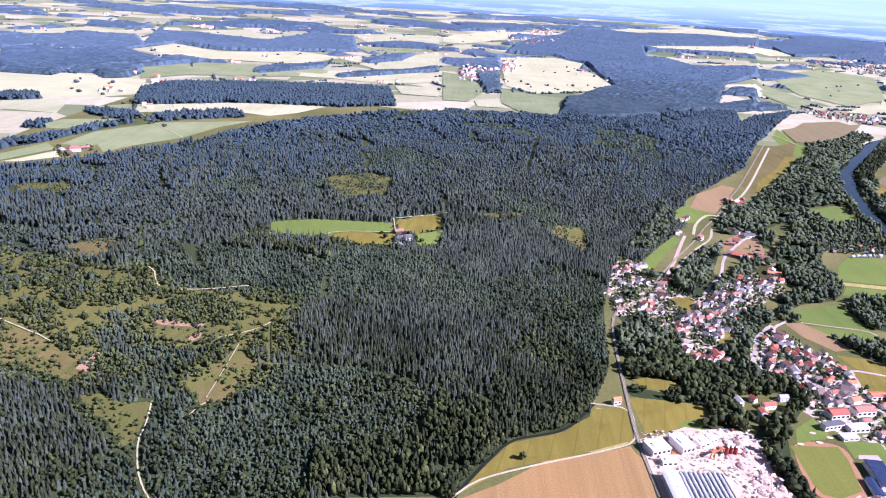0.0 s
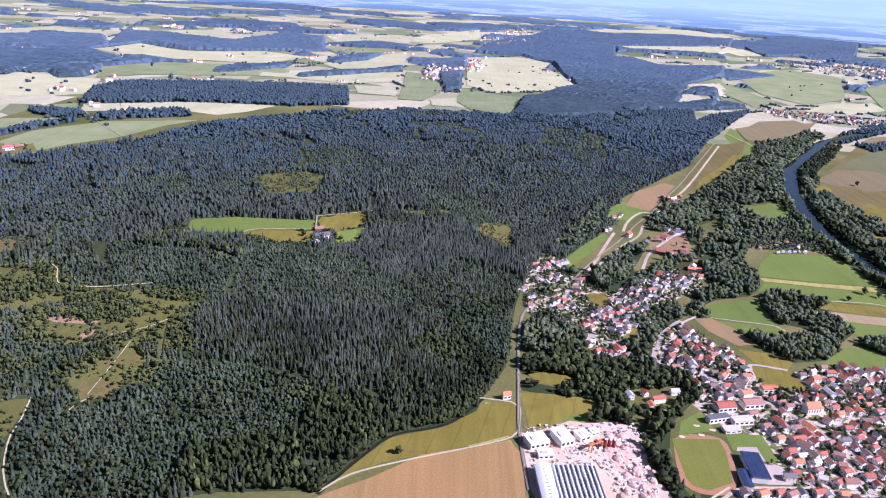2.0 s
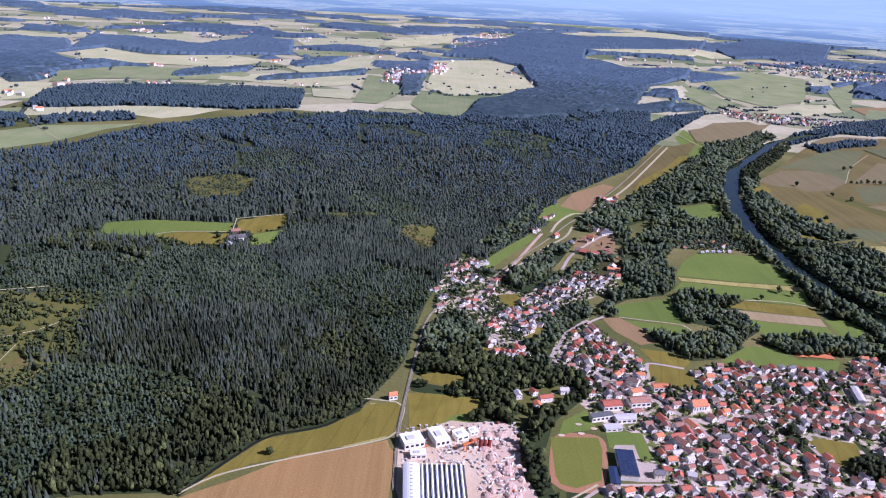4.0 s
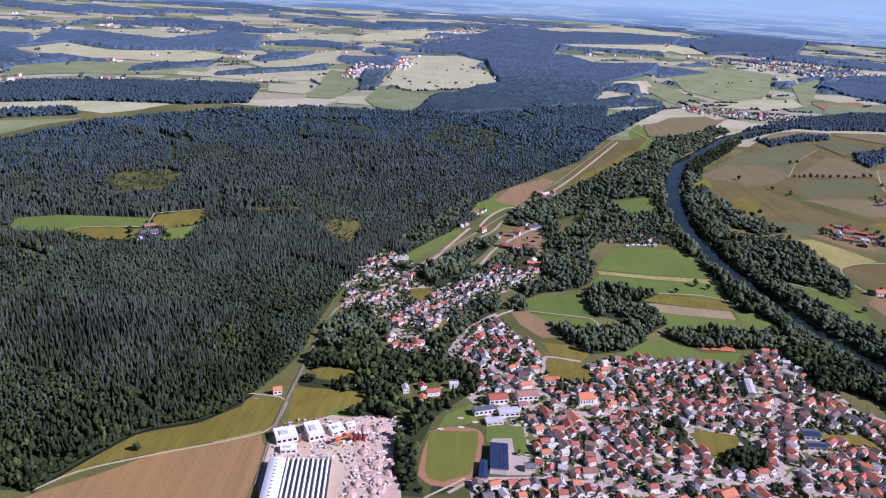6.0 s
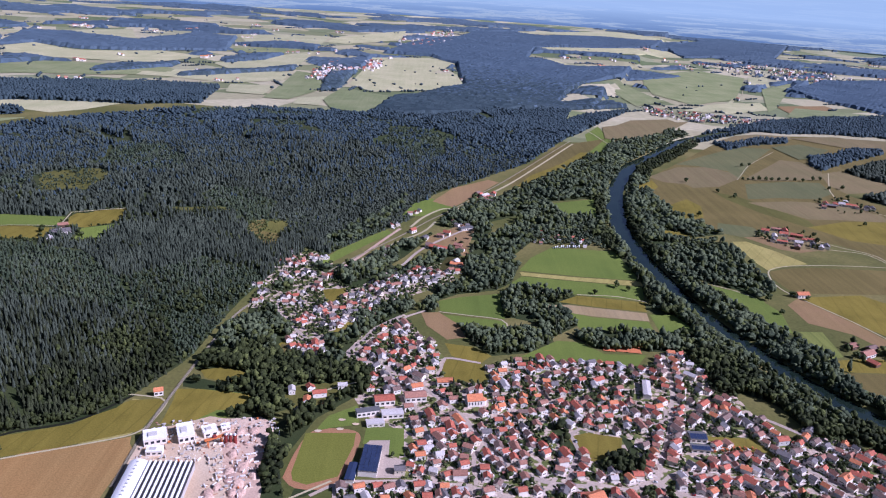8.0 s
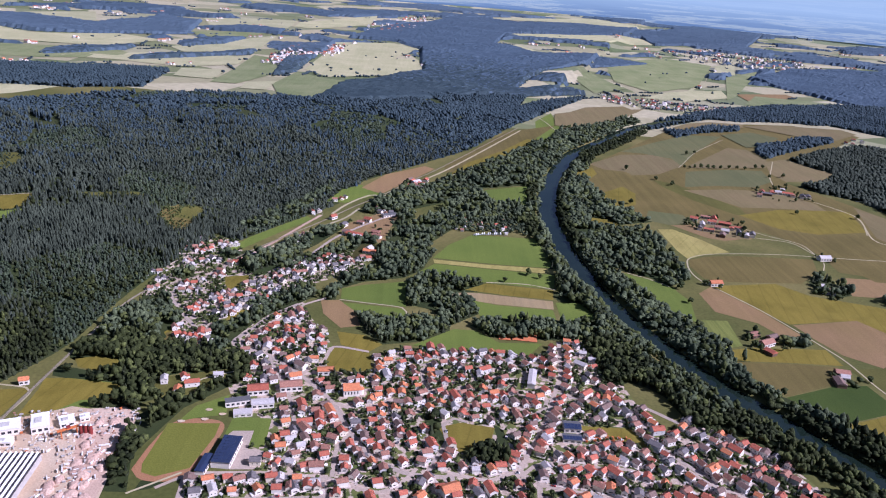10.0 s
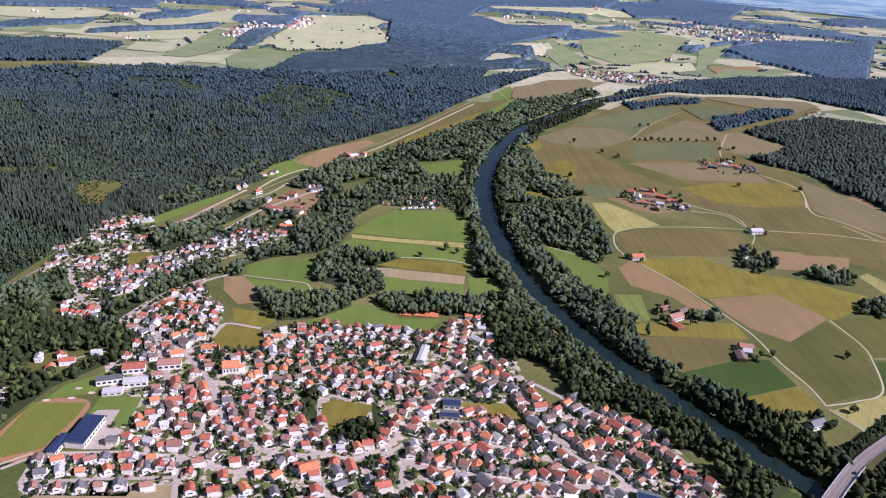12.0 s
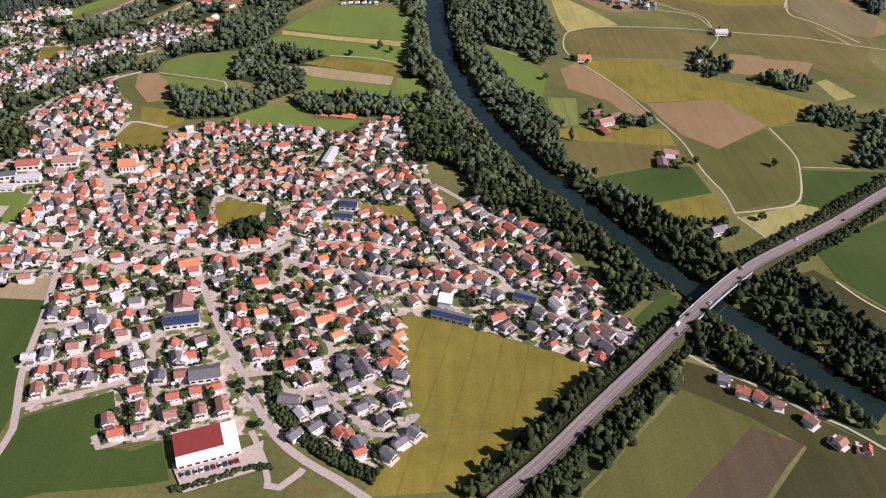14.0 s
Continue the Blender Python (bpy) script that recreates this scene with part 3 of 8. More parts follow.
field("olive", [(191,498), (200,506), (203,492), (193,484)])
field("olive", [(229,522), (241,539), (248,537), (234,517)])
field("green", [(446,899), (517,936), (502,855), (467,850)])
field("olive", [(408,1011), (520,1253), (621,1337), (575,1235), (503,1122), (437,996), (412,963)])
field("lime", [(412,963), (444,1037), (503,1122), (550,1209), (580,1216), (468,1032)])
field("fallow", [(638,1446), (695,1490), (849,1562), (772,1442), (647,1319), (619,1336)])
field("ochre", [(5,302), (26,320), (47,334), (74,357), (103,368), (126,374), (133,364), (131,313)])
# clearings on the wooded hill
field("green", [(-160,655), (-121,672), (-47,680), (-44,655), (-93,641), (-108,624), (-152,624)])
field("lime", [(-106,628), (-84,646), (-43,652), (-44,627), (-69,615)])
field("lime", [(-45,692), (-2,719), (5,691), (-21,663), (-40,659)])
field("green", [(-23,658), (3,679), (-1,644), (-19,631)])
field("moss", [(27,734), (70,757), (101,761), (57,735)])
field("moss", [(124,745), (151,758), (145,720), (128,719)])
field("olive", [(-306,559), (-300,570), (-281,579), (-267,585), (-259,553), (-266,539), (-286,542)])
field("olive", [(-270,422), (-242,416), (-232,410), (-216,414), (-209,412), (-209,393), (-219,385), (-232,390), (-262,396)])
field("moss", [(-202,453), (-188,448), (-177,434), (-161,433), (-140,441), (-141,452), (-157,453), (-179,448)])
field("moss", [(-201,376), (-192,380), (-178,375), (-162,377), (-159,369), (-156,348), (-161,341), (-170,348), (-177,356), (-191,363)])
for bare in ([(-216,395), (-215,408), (-210,414), (-207,411), (-208,394)], [(-161,438), (-159,447), (-154,449), (-154,441), (-158,435)], [(-192,452), (-182,456), (-161,454), (-155,459), (-157,452), (-183,449)]):
    FIELDS.append(("soil", bare))
    tagged(draped("bare_patch", bare, MATS["soil"], 0.3 + 0.005 * layer(bare)), FIELD_WORDS["soil"][1], "clearing", kind="structure")
field("moss", [(-447,729), (-392,739), (-384,713), (-423,699)])
field("moss", [(-143,821), (-102,853), (-59,834), (-65,767), (-113,757)])
field("olive", [(-140,404), (-131,417), (-125,430), (-109,422), (-113,409), (-119,386), (-135,381), (-141,387)])
# far farmland
field("pale", [(-481,1241), (-393,1260), (-196,1279), (-251,1184), (-289,1151), (-377,1176), (-436,1144)])
field("pale", [(-531,1226), (-483,1241), (-436,1144), (-488,1116)])
field("soft", [(-460,927), (-430,1056), (-303,1113), (-339,1059), (-365,978), (-406,914), (-423,873)])
field("soft", [(-486,891), (-480,967), (-429,1052), (-415,1040), (-429,950), (-449,896)])
field("pale", [(-509,803), (-497,819), (-475,862), (-458,837), (-490,807)])
field("soft", [(-527,832), (-503,893), (-479,869), (-512,808)])
field("soft", [(-565,967), (-554,1028), (-488,1060), (-501,1012), (-524,970)])
field("soft", [(-577,1137), (-522,1193), (-496,1122), (-551,1115)])
field("pale", [(-718,1149), (-651,1193), (-616,1156), (-586,1071), (-681,1087)])
field("pale", [(-880,1416), (-801,1449), (-773,1518), (-601,1479), (-561,1295), (-608,1232), (-671,1201), (-756,1210)])
field("soft", [(-725,1694), (-626,1827), (-363,1865), (-269,1770), (-444,1646), (-581,1596), (-643,1501)])
field("pale", [(-858,2071), (-829,2181), (-666,2074), (-471,2178), (-318,2079), (-411,1904), (-612,1906), (-746,1876)])
field("pale", [(-459,1698), (-281,1846), (-49,1880), (-43,1732), (-145,1654), (-294,1705)])
field("pale", [(-267,1967), (-70,2384), (-53,1974), (-209,1892)])
field("pale", [(-136,1628), (-40,1637), (-33,1479), (-110,1489)])
field("pale", [(-1387,2249), (-1256,2524), (-1095,2449), (-770,2754), (-644,2449), (-869,2508), (-1189,2327), (-1269,2208)])
field("pale", [(-411,2798), (-92,2943), (-80,2635), (-321,2559)])
field("soft", [(-322,2347), (-96,2519), (-134,2308), (-268,2229)])
field("pale", [(117,2308), (289,2402), (374,2271), (301,2026), (367,2021), (378,1843), (317,1750), (175,1628), (110,1725), (117,2057)])
field("soft", [(101,1669), (172,1601), (226,1576), (183,1311), (116,1353), (86,1465)])
field("pale", [(36,1467), (88,1511), (89,1383), (42,1385)])
field("soft", [(-42,1915), (38,1857), (72,1656), (24,1439), (-25,1437)])
field("pale", [(-77,2888), (186,3450), (178,2982), (-3,2682), (-70,2701)])
field("pale", [(718,3047), (896,3153), (1365,3401), (1328,3075), (999,2915), (757,2899)])
field("pale", [(626,2554), (704,2595), (745,2439), (623,2347)])
field("pale", [(603,1691), (741,1784), (682,1702), (612,1664)])
field("soft", [(594,1609), (642,1612), (594,1511), (573,1487)])
field("soft", [(953,2295), (1153,2449), (1044,2203), (902,2118)])
field("soft", [(846,2156), (854,2016), (880,1831), (780,1734), (774,1935)])
field("pale", [(943,1788), (1020,1792), (982,1720), (922,1701)])
field("pale", [(1094,1951), (1105,1954), (1033,1817), (1032,1838)])
field("pale", [(634,3694), (927,4000), (1362,4313), (1554,3858), (1283,3799), (982,3827)])
field("pale", [(1935,4746), (2350,5167), (2148,4353), (1806,4330)])
# roads, tracks and the railway
road("lane", "lane", 1.4, [(713, 412), (713, 435), (707, 464), (704, 502), (696, 530), (689, 551), (675, 588), (656, 624), (644, 646), (640, 665), (643, 688), (651, 706), (672, 719), (704, 726), (759, 731), (829, 729), (883, 727), (932, 715), (962, 708)])
road("lane", "lane", 1.4, [(714, 413), (737, 419), (762, 431), (779, 471), (784, 495), (780, 533)])
road("lane", "lane", 1.1, [(782, 475), (819, 477)])
road("lane", "lane", 1.4, [(799, 734), (797, 768), (767, 792), (748, 816)])
road("lane", "lane", 1.1, [(799, 734), (796, 712), (779, 682)])
road("lane", "lane", 1.4, [(913, 839), (895, 790), (916, 750), (930, 715)])
road("lane", "lane", 1.4, [(713, 409), (723, 389), (726, 378)])
road("track", "lane", 1.1, [(574, 658), (591, 647), (606, 631)])
road("lane", "lane", 1.4, [(753, 780), (788, 770), (798, 738)])
road("street", "asphalt", 3.6, [(496, 199), (483, 208), (468, 217), (455, 228), (444, 244), (434, 262), (426, 277), (415, 296), (405, 316), (395, 338), (393, 352)])
road("street", "asphalt", 3.6, [(394, 348), (367, 351), (346, 367), (333, 389), (320, 417), (296, 448), (271, 471), (255, 480)])
road("street", "asphalt", 3.6, [(255, 480), (241, 488), (249, 508), (260, 534), (278, 557)])
road("street", "asphalt", 3.1, [(430, 350), (438, 369), (454, 404), (467, 441), (475, 466), (482, 513)])
road("street", "asphalt", 3.1, [(393, 352), (414, 347), (431, 355), (444, 345), (476, 337), (501, 332), (531, 330), (561, 328)])
road("street", "asphalt", 3.1, [(561, 332), (572, 320), (587, 309), (608, 303), (627, 296)])
road("street", "asphalt", 3.1, [(514, 431), (526, 425), (545, 407), (578, 378), (594, 361)])
road("street", "asphalt", 3.1, [(595, 361), (601, 346), (603, 339), (590, 318), (587, 309)])
road("street", "asphalt", 3.1, [(515, 422), (518, 401), (524, 381), (539, 358)])
road("street", "asphalt", 3.1, [(528, 367), (541, 350), (557, 340), (562, 326)])
road("street", "asphalt", 3.1, [(323, 345), (333, 294), (338, 261), (345, 238), (348, 228), (347, 214)])
road("street", "asphalt", 2.2, [(238, 331), (246, 338), (254, 343.6), (271, 345.3), (290, 346.5), (323, 345)])
road("street", "asphalt", 2.0, [(252, 320.7), (251, 331.5), (250, 340)])
road("street", "asphalt", 2.2, [(252, 321), (274, 324), (296, 326), (328, 328.5)])
road("street", "asphalt", 2.6, [(339, 260), (361, 271), (387, 284), (392, 286)])
road("street", "asphalt", 2.6, [(345, 240), (369, 249), (394, 260)])
road("street", "asphalt", 2.6, [(334, 287), (354, 292), (371, 302), (383, 304)])
road("street", "asphalt", 2.6, [(388, 284), (395, 260), (401, 246), (408, 228), (395, 225), (385, 220), (381, 226)])
road("street", "asphalt", 2.6, [(323, 345), (354, 334), (370, 348), (374, 355)])
road("street", "asphalt", 3.1, [(426, 271), (437, 262), (445, 264), (455, 254), (466, 253), (471, 256), (472, 281), (460, 299), (451, 310), (441, 324), (442, 347)])
road("street", "asphalt", 2.6, [(474, 256), (480, 250), (493, 262), (497, 277), (493, 292), (479, 305), (459, 307)])
road("street", "asphalt", 2.6, [(471, 256), (475, 249), (484, 241), (495, 231), (505, 231), (514, 243)])
road("street", "asphalt", 3.1, [(454, 205), (460, 204), (467, 211), (468, 213)])
road("street", "asphalt", 2.6, [(444, 231), (452, 216), (455, 207), (455, 205)])
road("street", "asphalt", 2.6, [(379, 347), (386, 367), (392, 382), (390, 398), (397, 405), (405, 402)])
road("street", "asphalt", 2.6, [(377, 464), (380, 437), (396, 422), (420, 422), (452, 416), (460, 431)])
road("street", "asphalt", 2.6, [(372, 466), (410, 483), (450, 479), (475, 469)])
road("street", "asphalt", 2.6, [(467, 441), (492, 429), (515, 422)])
road("street", "asphalt", 2.6, [(295, 342), (300, 360), (303, 377), (299, 398), (290, 428), (271, 468)])
road("street", "asphalt", 2.6, [(320, 417), (338, 410), (354, 421), (367, 424)])
road("street", "asphalt", 2.6, [(328, 345), (328, 369), (334, 385)])
road("street", "asphalt", 2.6, [(432, 351), (447, 364), (474, 362), (496, 361), (509, 356)])
road("street", "asphalt", 2.6, [(296, 450), (309, 470), (313, 489), (339, 484)])
road("street", "asphalt", 3.1, [(221, 493), (207, 511), (185, 542), (174, 567), (187, 591), (199, 614), (213, 647)])
road("street", "asphalt", 2.6, [(214, 545), (237, 576), (264, 603), (294, 634), (321, 664)])
road("street", "asphalt", 3.1, [(242, 616), (257, 641), (273, 666), (289, 708), (308, 740), (343, 789)])
road("street", "asphalt", 2.6, [(240, 473), (254, 505), (276, 542), (282, 556), (298, 570)])
road("street", "asphalt", 2.6, [(149, 640), (170, 645), (187, 665), (203, 677)])
road("railway", "ballast", 2.0, [(153, 565), (179, 593), (198, 626), (220, 669), (242, 707), (271, 755), (301, 811), (329, 857), (367, 931), (412, 1016), (548, 1296)])
road("lane", "lane", 2.8, [(225, 660), (244, 695), (268, 734), (293, 769), (307, 806)])
road("lane", "lane", 3.2, [(279, 782), (293, 820), (316, 856), (337, 862), (376, 928), (424, 1015), (548, 1273)])
road("lane", "spoil", 3.4, [(218, 655), (231, 684), (246, 722), (258, 752), (268, 776)])
road("lane", "lane", 1.4, [(343, 855), (382, 904), (435, 994)])
road("lane", "lane", 1.8, [(900, 937), (921, 900), (924, 868), (899, 796), (914, 774), (934, 740), (942, 722)])
road("track", "lane", 1.4, [(867, 972), (881, 1021), (892, 1052), (921, 1111), (944, 1157)])
road("track", "lane", 1.1, [(917, 1301), (830, 1191), (781, 1109), (764, 1080)])
road("lane", "lane", 1.4, [(248, 344), (234, 333), (225, 326)])
road("lane", "lane", 1.4, [(216, 412), (222.7, 425.7), (233.5, 438), (251, 449)])
road("lane", "lane", 1.4, [(21, 320), (36, 336), (65, 351), (107, 369), (128, 380), (133, 392), (135, 414), (130, 419), (108, 422)])
road("track", "lane", 0.9, [(-132, 301), (-138, 308), (-146, 320), (-152, 333), (-156, 345), (-157, 357), (-161, 376)])
road("track", "lane", 0.9, [(-286, 434), (-262, 425), (-253, 422), (-243, 417)])
road("track", "lane", 0.9, [(-223, 526), (-215, 518), (-209, 505), (-199, 494), (-173, 498), (-140, 512)])
road("track", "lane", 0.7, [(-137, 365), (-133, 376), (-129, 382)])
road("track", "lane", 0.5, [(-131, 384), (-129, 409), (-127, 439)])
road("track", "lane", 0.6, [(-142, 443), (-123, 456), (-112, 469)])
road("track", "floor", 0.8, [(-112, 469), (-107, 447), (-102, 429)])
road("track", "floor", 1.2, [(100, 901), (112, 980), (133, 1117)])
road("track", "lane", 1.1, [(-47, 691), (-41, 656), (-30, 642)])
road("track", "lane", 1.1, [(-107, 628), (-93, 642), (-44, 655)])
road("track", "lane", 1.1, [(-48, 691), (-2, 719), (10, 733)])
road("track", "lane", 1.1, [(-487, 1125), (-426, 1046), (-363, 979)])
road("highway", "asphalt", 4.7, [(543, 198), (566, 219), (595, 249), (626, 280), (653, 308), (684, 338), (705, 356), (736, 378), (776, 406), (828, 445), (875, 478)])
road("lane", "lane", 1.4, [(646, 286), (658, 276), (677, 265), (691, 253), (708, 243), (720, 232), (730, 225)])
road("lane", "lane", 1.4, [(750, 348), (759, 332), (773, 317)])
road("railway", "ballast", 2.1, [(134, 331), (133, 383), (136, 435), (141, 498), (147, 546), (160, 581)])
road("lane", "lane", 1.8, [(598, 1397), (605, 1358), (613, 1288)])
road("lane", "lane", 1.4, [(1069, 1909), (1135, 1996), (1243, 2252)])
road("lane", "lane", 1.4, [(901, 1737), (969, 1842), (1005, 1913)])
road("lane", "lane", 1.4, [(365, 609), (396, 619), (414, 619)])
road("lane", "lane", 1.4, [(309, 569), (331, 565), (361, 559), (365, 544)])
road("lane", "lane", 1.4, [(435, 619), (471, 619), (497, 610)])
road("creek", "creek", 2.3, [(112, 421), (89, 390), (57, 375), (43, 357), (30, 335), (21, 318)])
# woods
wood("hill_forest", "spruce", 0, [(-32, 315), (21, 321), (43, 360), (55, 376), (89, 389), (107, 406), (111, 421), (127, 459), (133, 480), (137, 525), (144, 571), (157, 625), (178, 691), (160, 668), (175, 696), (200, 685), (232, 739), (258, 778), (283, 820), (282, 847), (306, 913), (385, 1024), (448, 1111), (544, 1318), (583, 1378), (610, 1486), (589, 1577), (511, 1559), (185, 1348), (66, 1319), (-5, 1320), (-99, 1249), (-232, 1148), (-293, 1074), (-351, 958), (-415, 851), (-455, 812), (-492, 774), (-587, 733), (-477, 467), (-327, 274), (-164, 270)])
wood("wood", "mixed", 0, [(575, 1030), (612, 1068), (649, 1044), (652, 987), (616, 938), (596, 887), (606, 858), (641, 868), (656, 857), (645, 816), (607, 801), (581, 821), (564, 791), (549, 816), (556, 923)])
wood("wood", "mixed", 0, [(549, 808), (574, 789), (595, 788), (629, 786), (634, 748), (636, 686), (631, 650), (608, 632), (593, 650), (569, 664), (568, 688), (557, 702), (548, 724)])
wood("wood", "mixed", 0, [(545, 792), (552, 701), (566, 664), (573, 622), (583, 588), (587, 562), (566, 560), (553, 602), (542, 664)])
wood("wood", "spruce", 0, [(956, 1156), (1024, 1207), (1092, 1261), (1171, 1308), (1282, 1270), (1002, 804), (979, 872), (974, 949), (934, 981), (918, 1013), (979, 1047), (1019, 1098), (962, 1126)])
wood("wood", "mixed", 0, [(968, 1274), (1023, 1300), (1102, 1364), (1157, 1377), (1141, 1336), (1035, 1256), (975, 1204), (936, 1169), (942, 1215)])
wood("wood", "spruce", 0, [(807, 1406), (906, 1499), (1020, 1598), (1188, 1709), (1375, 1767), (1605, 1808), (1342, 1370), (1275, 1446), (1224, 1507), (1107, 1509), (1029, 1488), (962, 1492), (880, 1426), (793, 1343)])
wood("wood", "mixed", 0, [(823, 1351), (858, 1346), (936, 1410), (1000, 1421), (977, 1385), (896, 1350), (830, 1297)])
wood("wood", "mixed", 0, [(378, 405), (388, 404), (393, 382), (391, 374), (382, 384)])
wood("wood", "mixed", 0, [(398, 378), (406, 382), (419, 379), (428, 376), (426, 363), (415, 358), (404, 362)])
wood("wood", "mixed", 0, [(421, 401), (427, 395), (429, 379), (423, 381)])
wood("wood", "mixed", 0, [(310, 445), (317, 453), (324, 438), (318, 431)])
wood("wood", "mixed", 0, [(379, 324), (389, 320), (390, 312), (382, 313)])
wood("wood", "mixed", 0, [(195, 690), (223, 732), (249, 778), (269, 834), (281, 878), (269, 886), (243, 819), (212, 756), (189, 706)])
wood("wood", "mixed", 0, [(234, 661), (251, 702), (275, 728), (295, 738), (275, 690), (255, 654), (242, 641)])
wood("wood", "mixed", 0, [(308, 799), (330, 848), (362, 867), (382, 885), (393, 853), (364, 816), (371, 788), (354, 749), (336, 755), (346, 790), (325, 786)])
wood("wood", "mixed", 0, [(153, 558), (173, 558), (185, 537), (183, 521), (176, 520), (193, 492), (186, 475), (167, 498)])
wood("wood", "mixed", 0, [(239, 558), (269, 580), (286, 591), (288, 571), (274, 554), (259, 537), (250, 522), (242, 527)])
wood("wood", "mixed", 0, [(219, 482), (224, 511), (239, 531), (249, 520), (239, 489), (237, 471)])
wood("wood", "mixed", 0, [(263, 635), (276, 653), (297, 687), (315, 726), (339, 713), (319, 684), (299, 670), (281, 653)])
wood("wood", "mixed", 0, [(167, 601), (175, 614), (183, 602), (176, 589)])
wood("wood", "mixed", 0, [(220, 619), (233, 647), (256, 647), (244, 632), (228, 614)])
wood("wood", "spruce", 0, [(-521, 1183), (-581, 1357), (-575, 1448), (-367, 1555), (-142, 1567), (-105, 1308), (-196, 1248), (-385, 1237)])
wood("wood", "spruce", 0, [(-1123, 1812), (-1117, 1940), (-1006, 1884), (-900, 2009), (-735, 1847), (-728, 1755), (-843, 1640), (-801, 1449), (-900, 1447)])
wood("wood", "spruce", 0, [(-1300, 2105), (-1242, 2245), (-1008, 2341), (-865, 2067), (-901, 1972), (-1117, 1940), (-1158, 1870)])
wood("wood", "spruce", 0, [(-1039, 2564), (-860, 2513), (-611, 2365), (-548, 2787), (-382, 2686), (-309, 2254), (-512, 2160), (-677, 2108), (-829, 2181), (-879, 2059)])
wood("wood", "spruce", 0, [(-748, 1198), (-702, 1227), (-672, 1183), (-718, 1149)])
wood("wood", "mixed", 0, [(-563, 1110), (-491, 1133), (-463, 1079), (-486, 1056), (-537, 1075)])
wood("wood", "mixed", 0, [(-455, 1070), (-438, 1124), (-342, 1180), (-323, 1130), (-398, 1093), (-440, 1057)])
wood("wood", "mixed", 0, [(-554, 878), (-515, 953), (-473, 1049), (-454, 1046), (-487, 964), (-507, 900), (-538, 851)])
wood("wood", "mixed", 0, [(-579, 962), (-567, 1011), (-538, 1009), (-528, 979), (-560, 958)])
wood("wood", "mixed", 0, [(-774, 1559), (-719, 1555), (-674, 1560), (-672, 1496), (-701, 1462)])
wood("wood", "mixed", 0, [(-492, 1766), (-440, 1857), (-336, 1938), (-338, 1860), (-414, 1752), (-459, 1698)])
wood("wood", "mixed", 0, [(-297, 1758), (-202, 1839), (-130, 1906), (-55, 2028), (-50, 1911), (-161, 1811), (-274, 1715)])
wood("wood", "mixed", 0, [(-268, 2030), (-198, 2181), (-131, 2265), (-162, 2085), (-236, 1980)])
wood("wood", "mixed", 0, [(-350, 2465), (-186, 2603), (-78, 2580), (-71, 2430), (-274, 2431)])
wood("wood", "spruce", 0, [(201, 1371), (185, 1330), (230, 1578), (317, 1750), (382, 1845), (371, 1994), (374, 2271), (294, 2451), (142, 2445), (192, 2800), (432, 3374), (529, 3698), (658, 3745), (841, 3607), (963, 3749), (1271, 3761), (1530, 3793), (1769, 4114), (2248, 4139), (1782, 3248), (1541, 3184), (1317, 3047), (1346, 3350), (883, 3104), (710, 3009), (627, 2584), (733, 2394), (947, 2435), (1109, 2395), (960, 2265), (859, 2192), (704, 1997), (596, 1704), (741, 1784), (754, 1706), (578, 1600), (494, 1546), (319, 1339), (243, 1288)])
wood("wood", "mixed", 0, [(39, 1920), (105, 1984), (97, 1668), (63, 1573), (45, 1774)])
wood("wood", "spruce", 0, [(530, 1578), (602, 1613), (573, 1487), (628, 1573), (744, 1664), (645, 1495), (569, 1358), (498, 1354), (366, 1293)])
wood("wood", "spruce", 0, [(1330, 2178), (1598, 2480), (1861, 2601), (2056, 2616), (1527, 1756), (1439, 1775), (1418, 1843), (1388, 1942), (1345, 2080)])
wood("wood", "mixed", 0, [(530, 738), (561, 667), (572, 623), (585, 580), (605, 555), (611, 475), (626, 451), (647, 425), (657, 410), (650, 395), (642, 403), (627, 428), (608, 454), (598, 479), (582, 517), (568, 560), (554, 593), (543, 647)])
wood("wood", "mixed", 0, [(497, 703), (522, 661), (541, 592), (560, 527), (579, 488), (597, 453), (610, 435), (624, 410), (638, 386), (649, 372), (633, 363), (599, 363), (596, 368), (581, 398), (565, 413), (546, 429), (538, 468), (516, 476), (500, 502), (507, 552), (499, 616)])
wood("wood", "mixed", 0, [(651, 393), (665, 399), (678, 402), (687, 390), (690, 369), (657, 367)])
wood("wood", "mixed", 0, [(634, 371), (657, 367), (673, 343), (652, 323), (634, 326), (619, 312), (616, 330), (614, 349)])
wood("wood", "mixed", 0, [(658, 302), (685, 323), (692, 299), (708, 281), (729, 250), (720, 231), (703, 244), (684, 261), (664, 277), (648, 289)])
wood("wood", "mixed", 0, [(694, 330), (723, 356), (734, 342), (756, 303), (738, 268), (722, 285), (706, 304)])
wood("wood", "mixed", 0, [(805, 549), (821, 567), (857, 568), (889, 565), (845, 477), (818, 480), (827, 497), (854, 529), (826, 541)])
wood("wood", "mixed", 0, [(801, 618), (818, 636), (846, 621), (840, 601), (818, 602)])
wood("wood", "mixed", 0, [(849, 676), (866, 687), (882, 679), (872, 664), (854, 666)])
wood("wood", "mixed", 0, [(753, 660), (770, 676), (786, 648), (783, 632), (758, 624), (749, 635)])
wood("wood", "mixed", 0, [(667, 533), (690, 542), (693, 530), (679, 521), (666, 524)])
wood("wood", "mixed", 0, [(325, 542), (336, 557), (370, 545), (399, 529), (399, 517), (384, 506), (369, 501), (348, 496), (336, 512)])
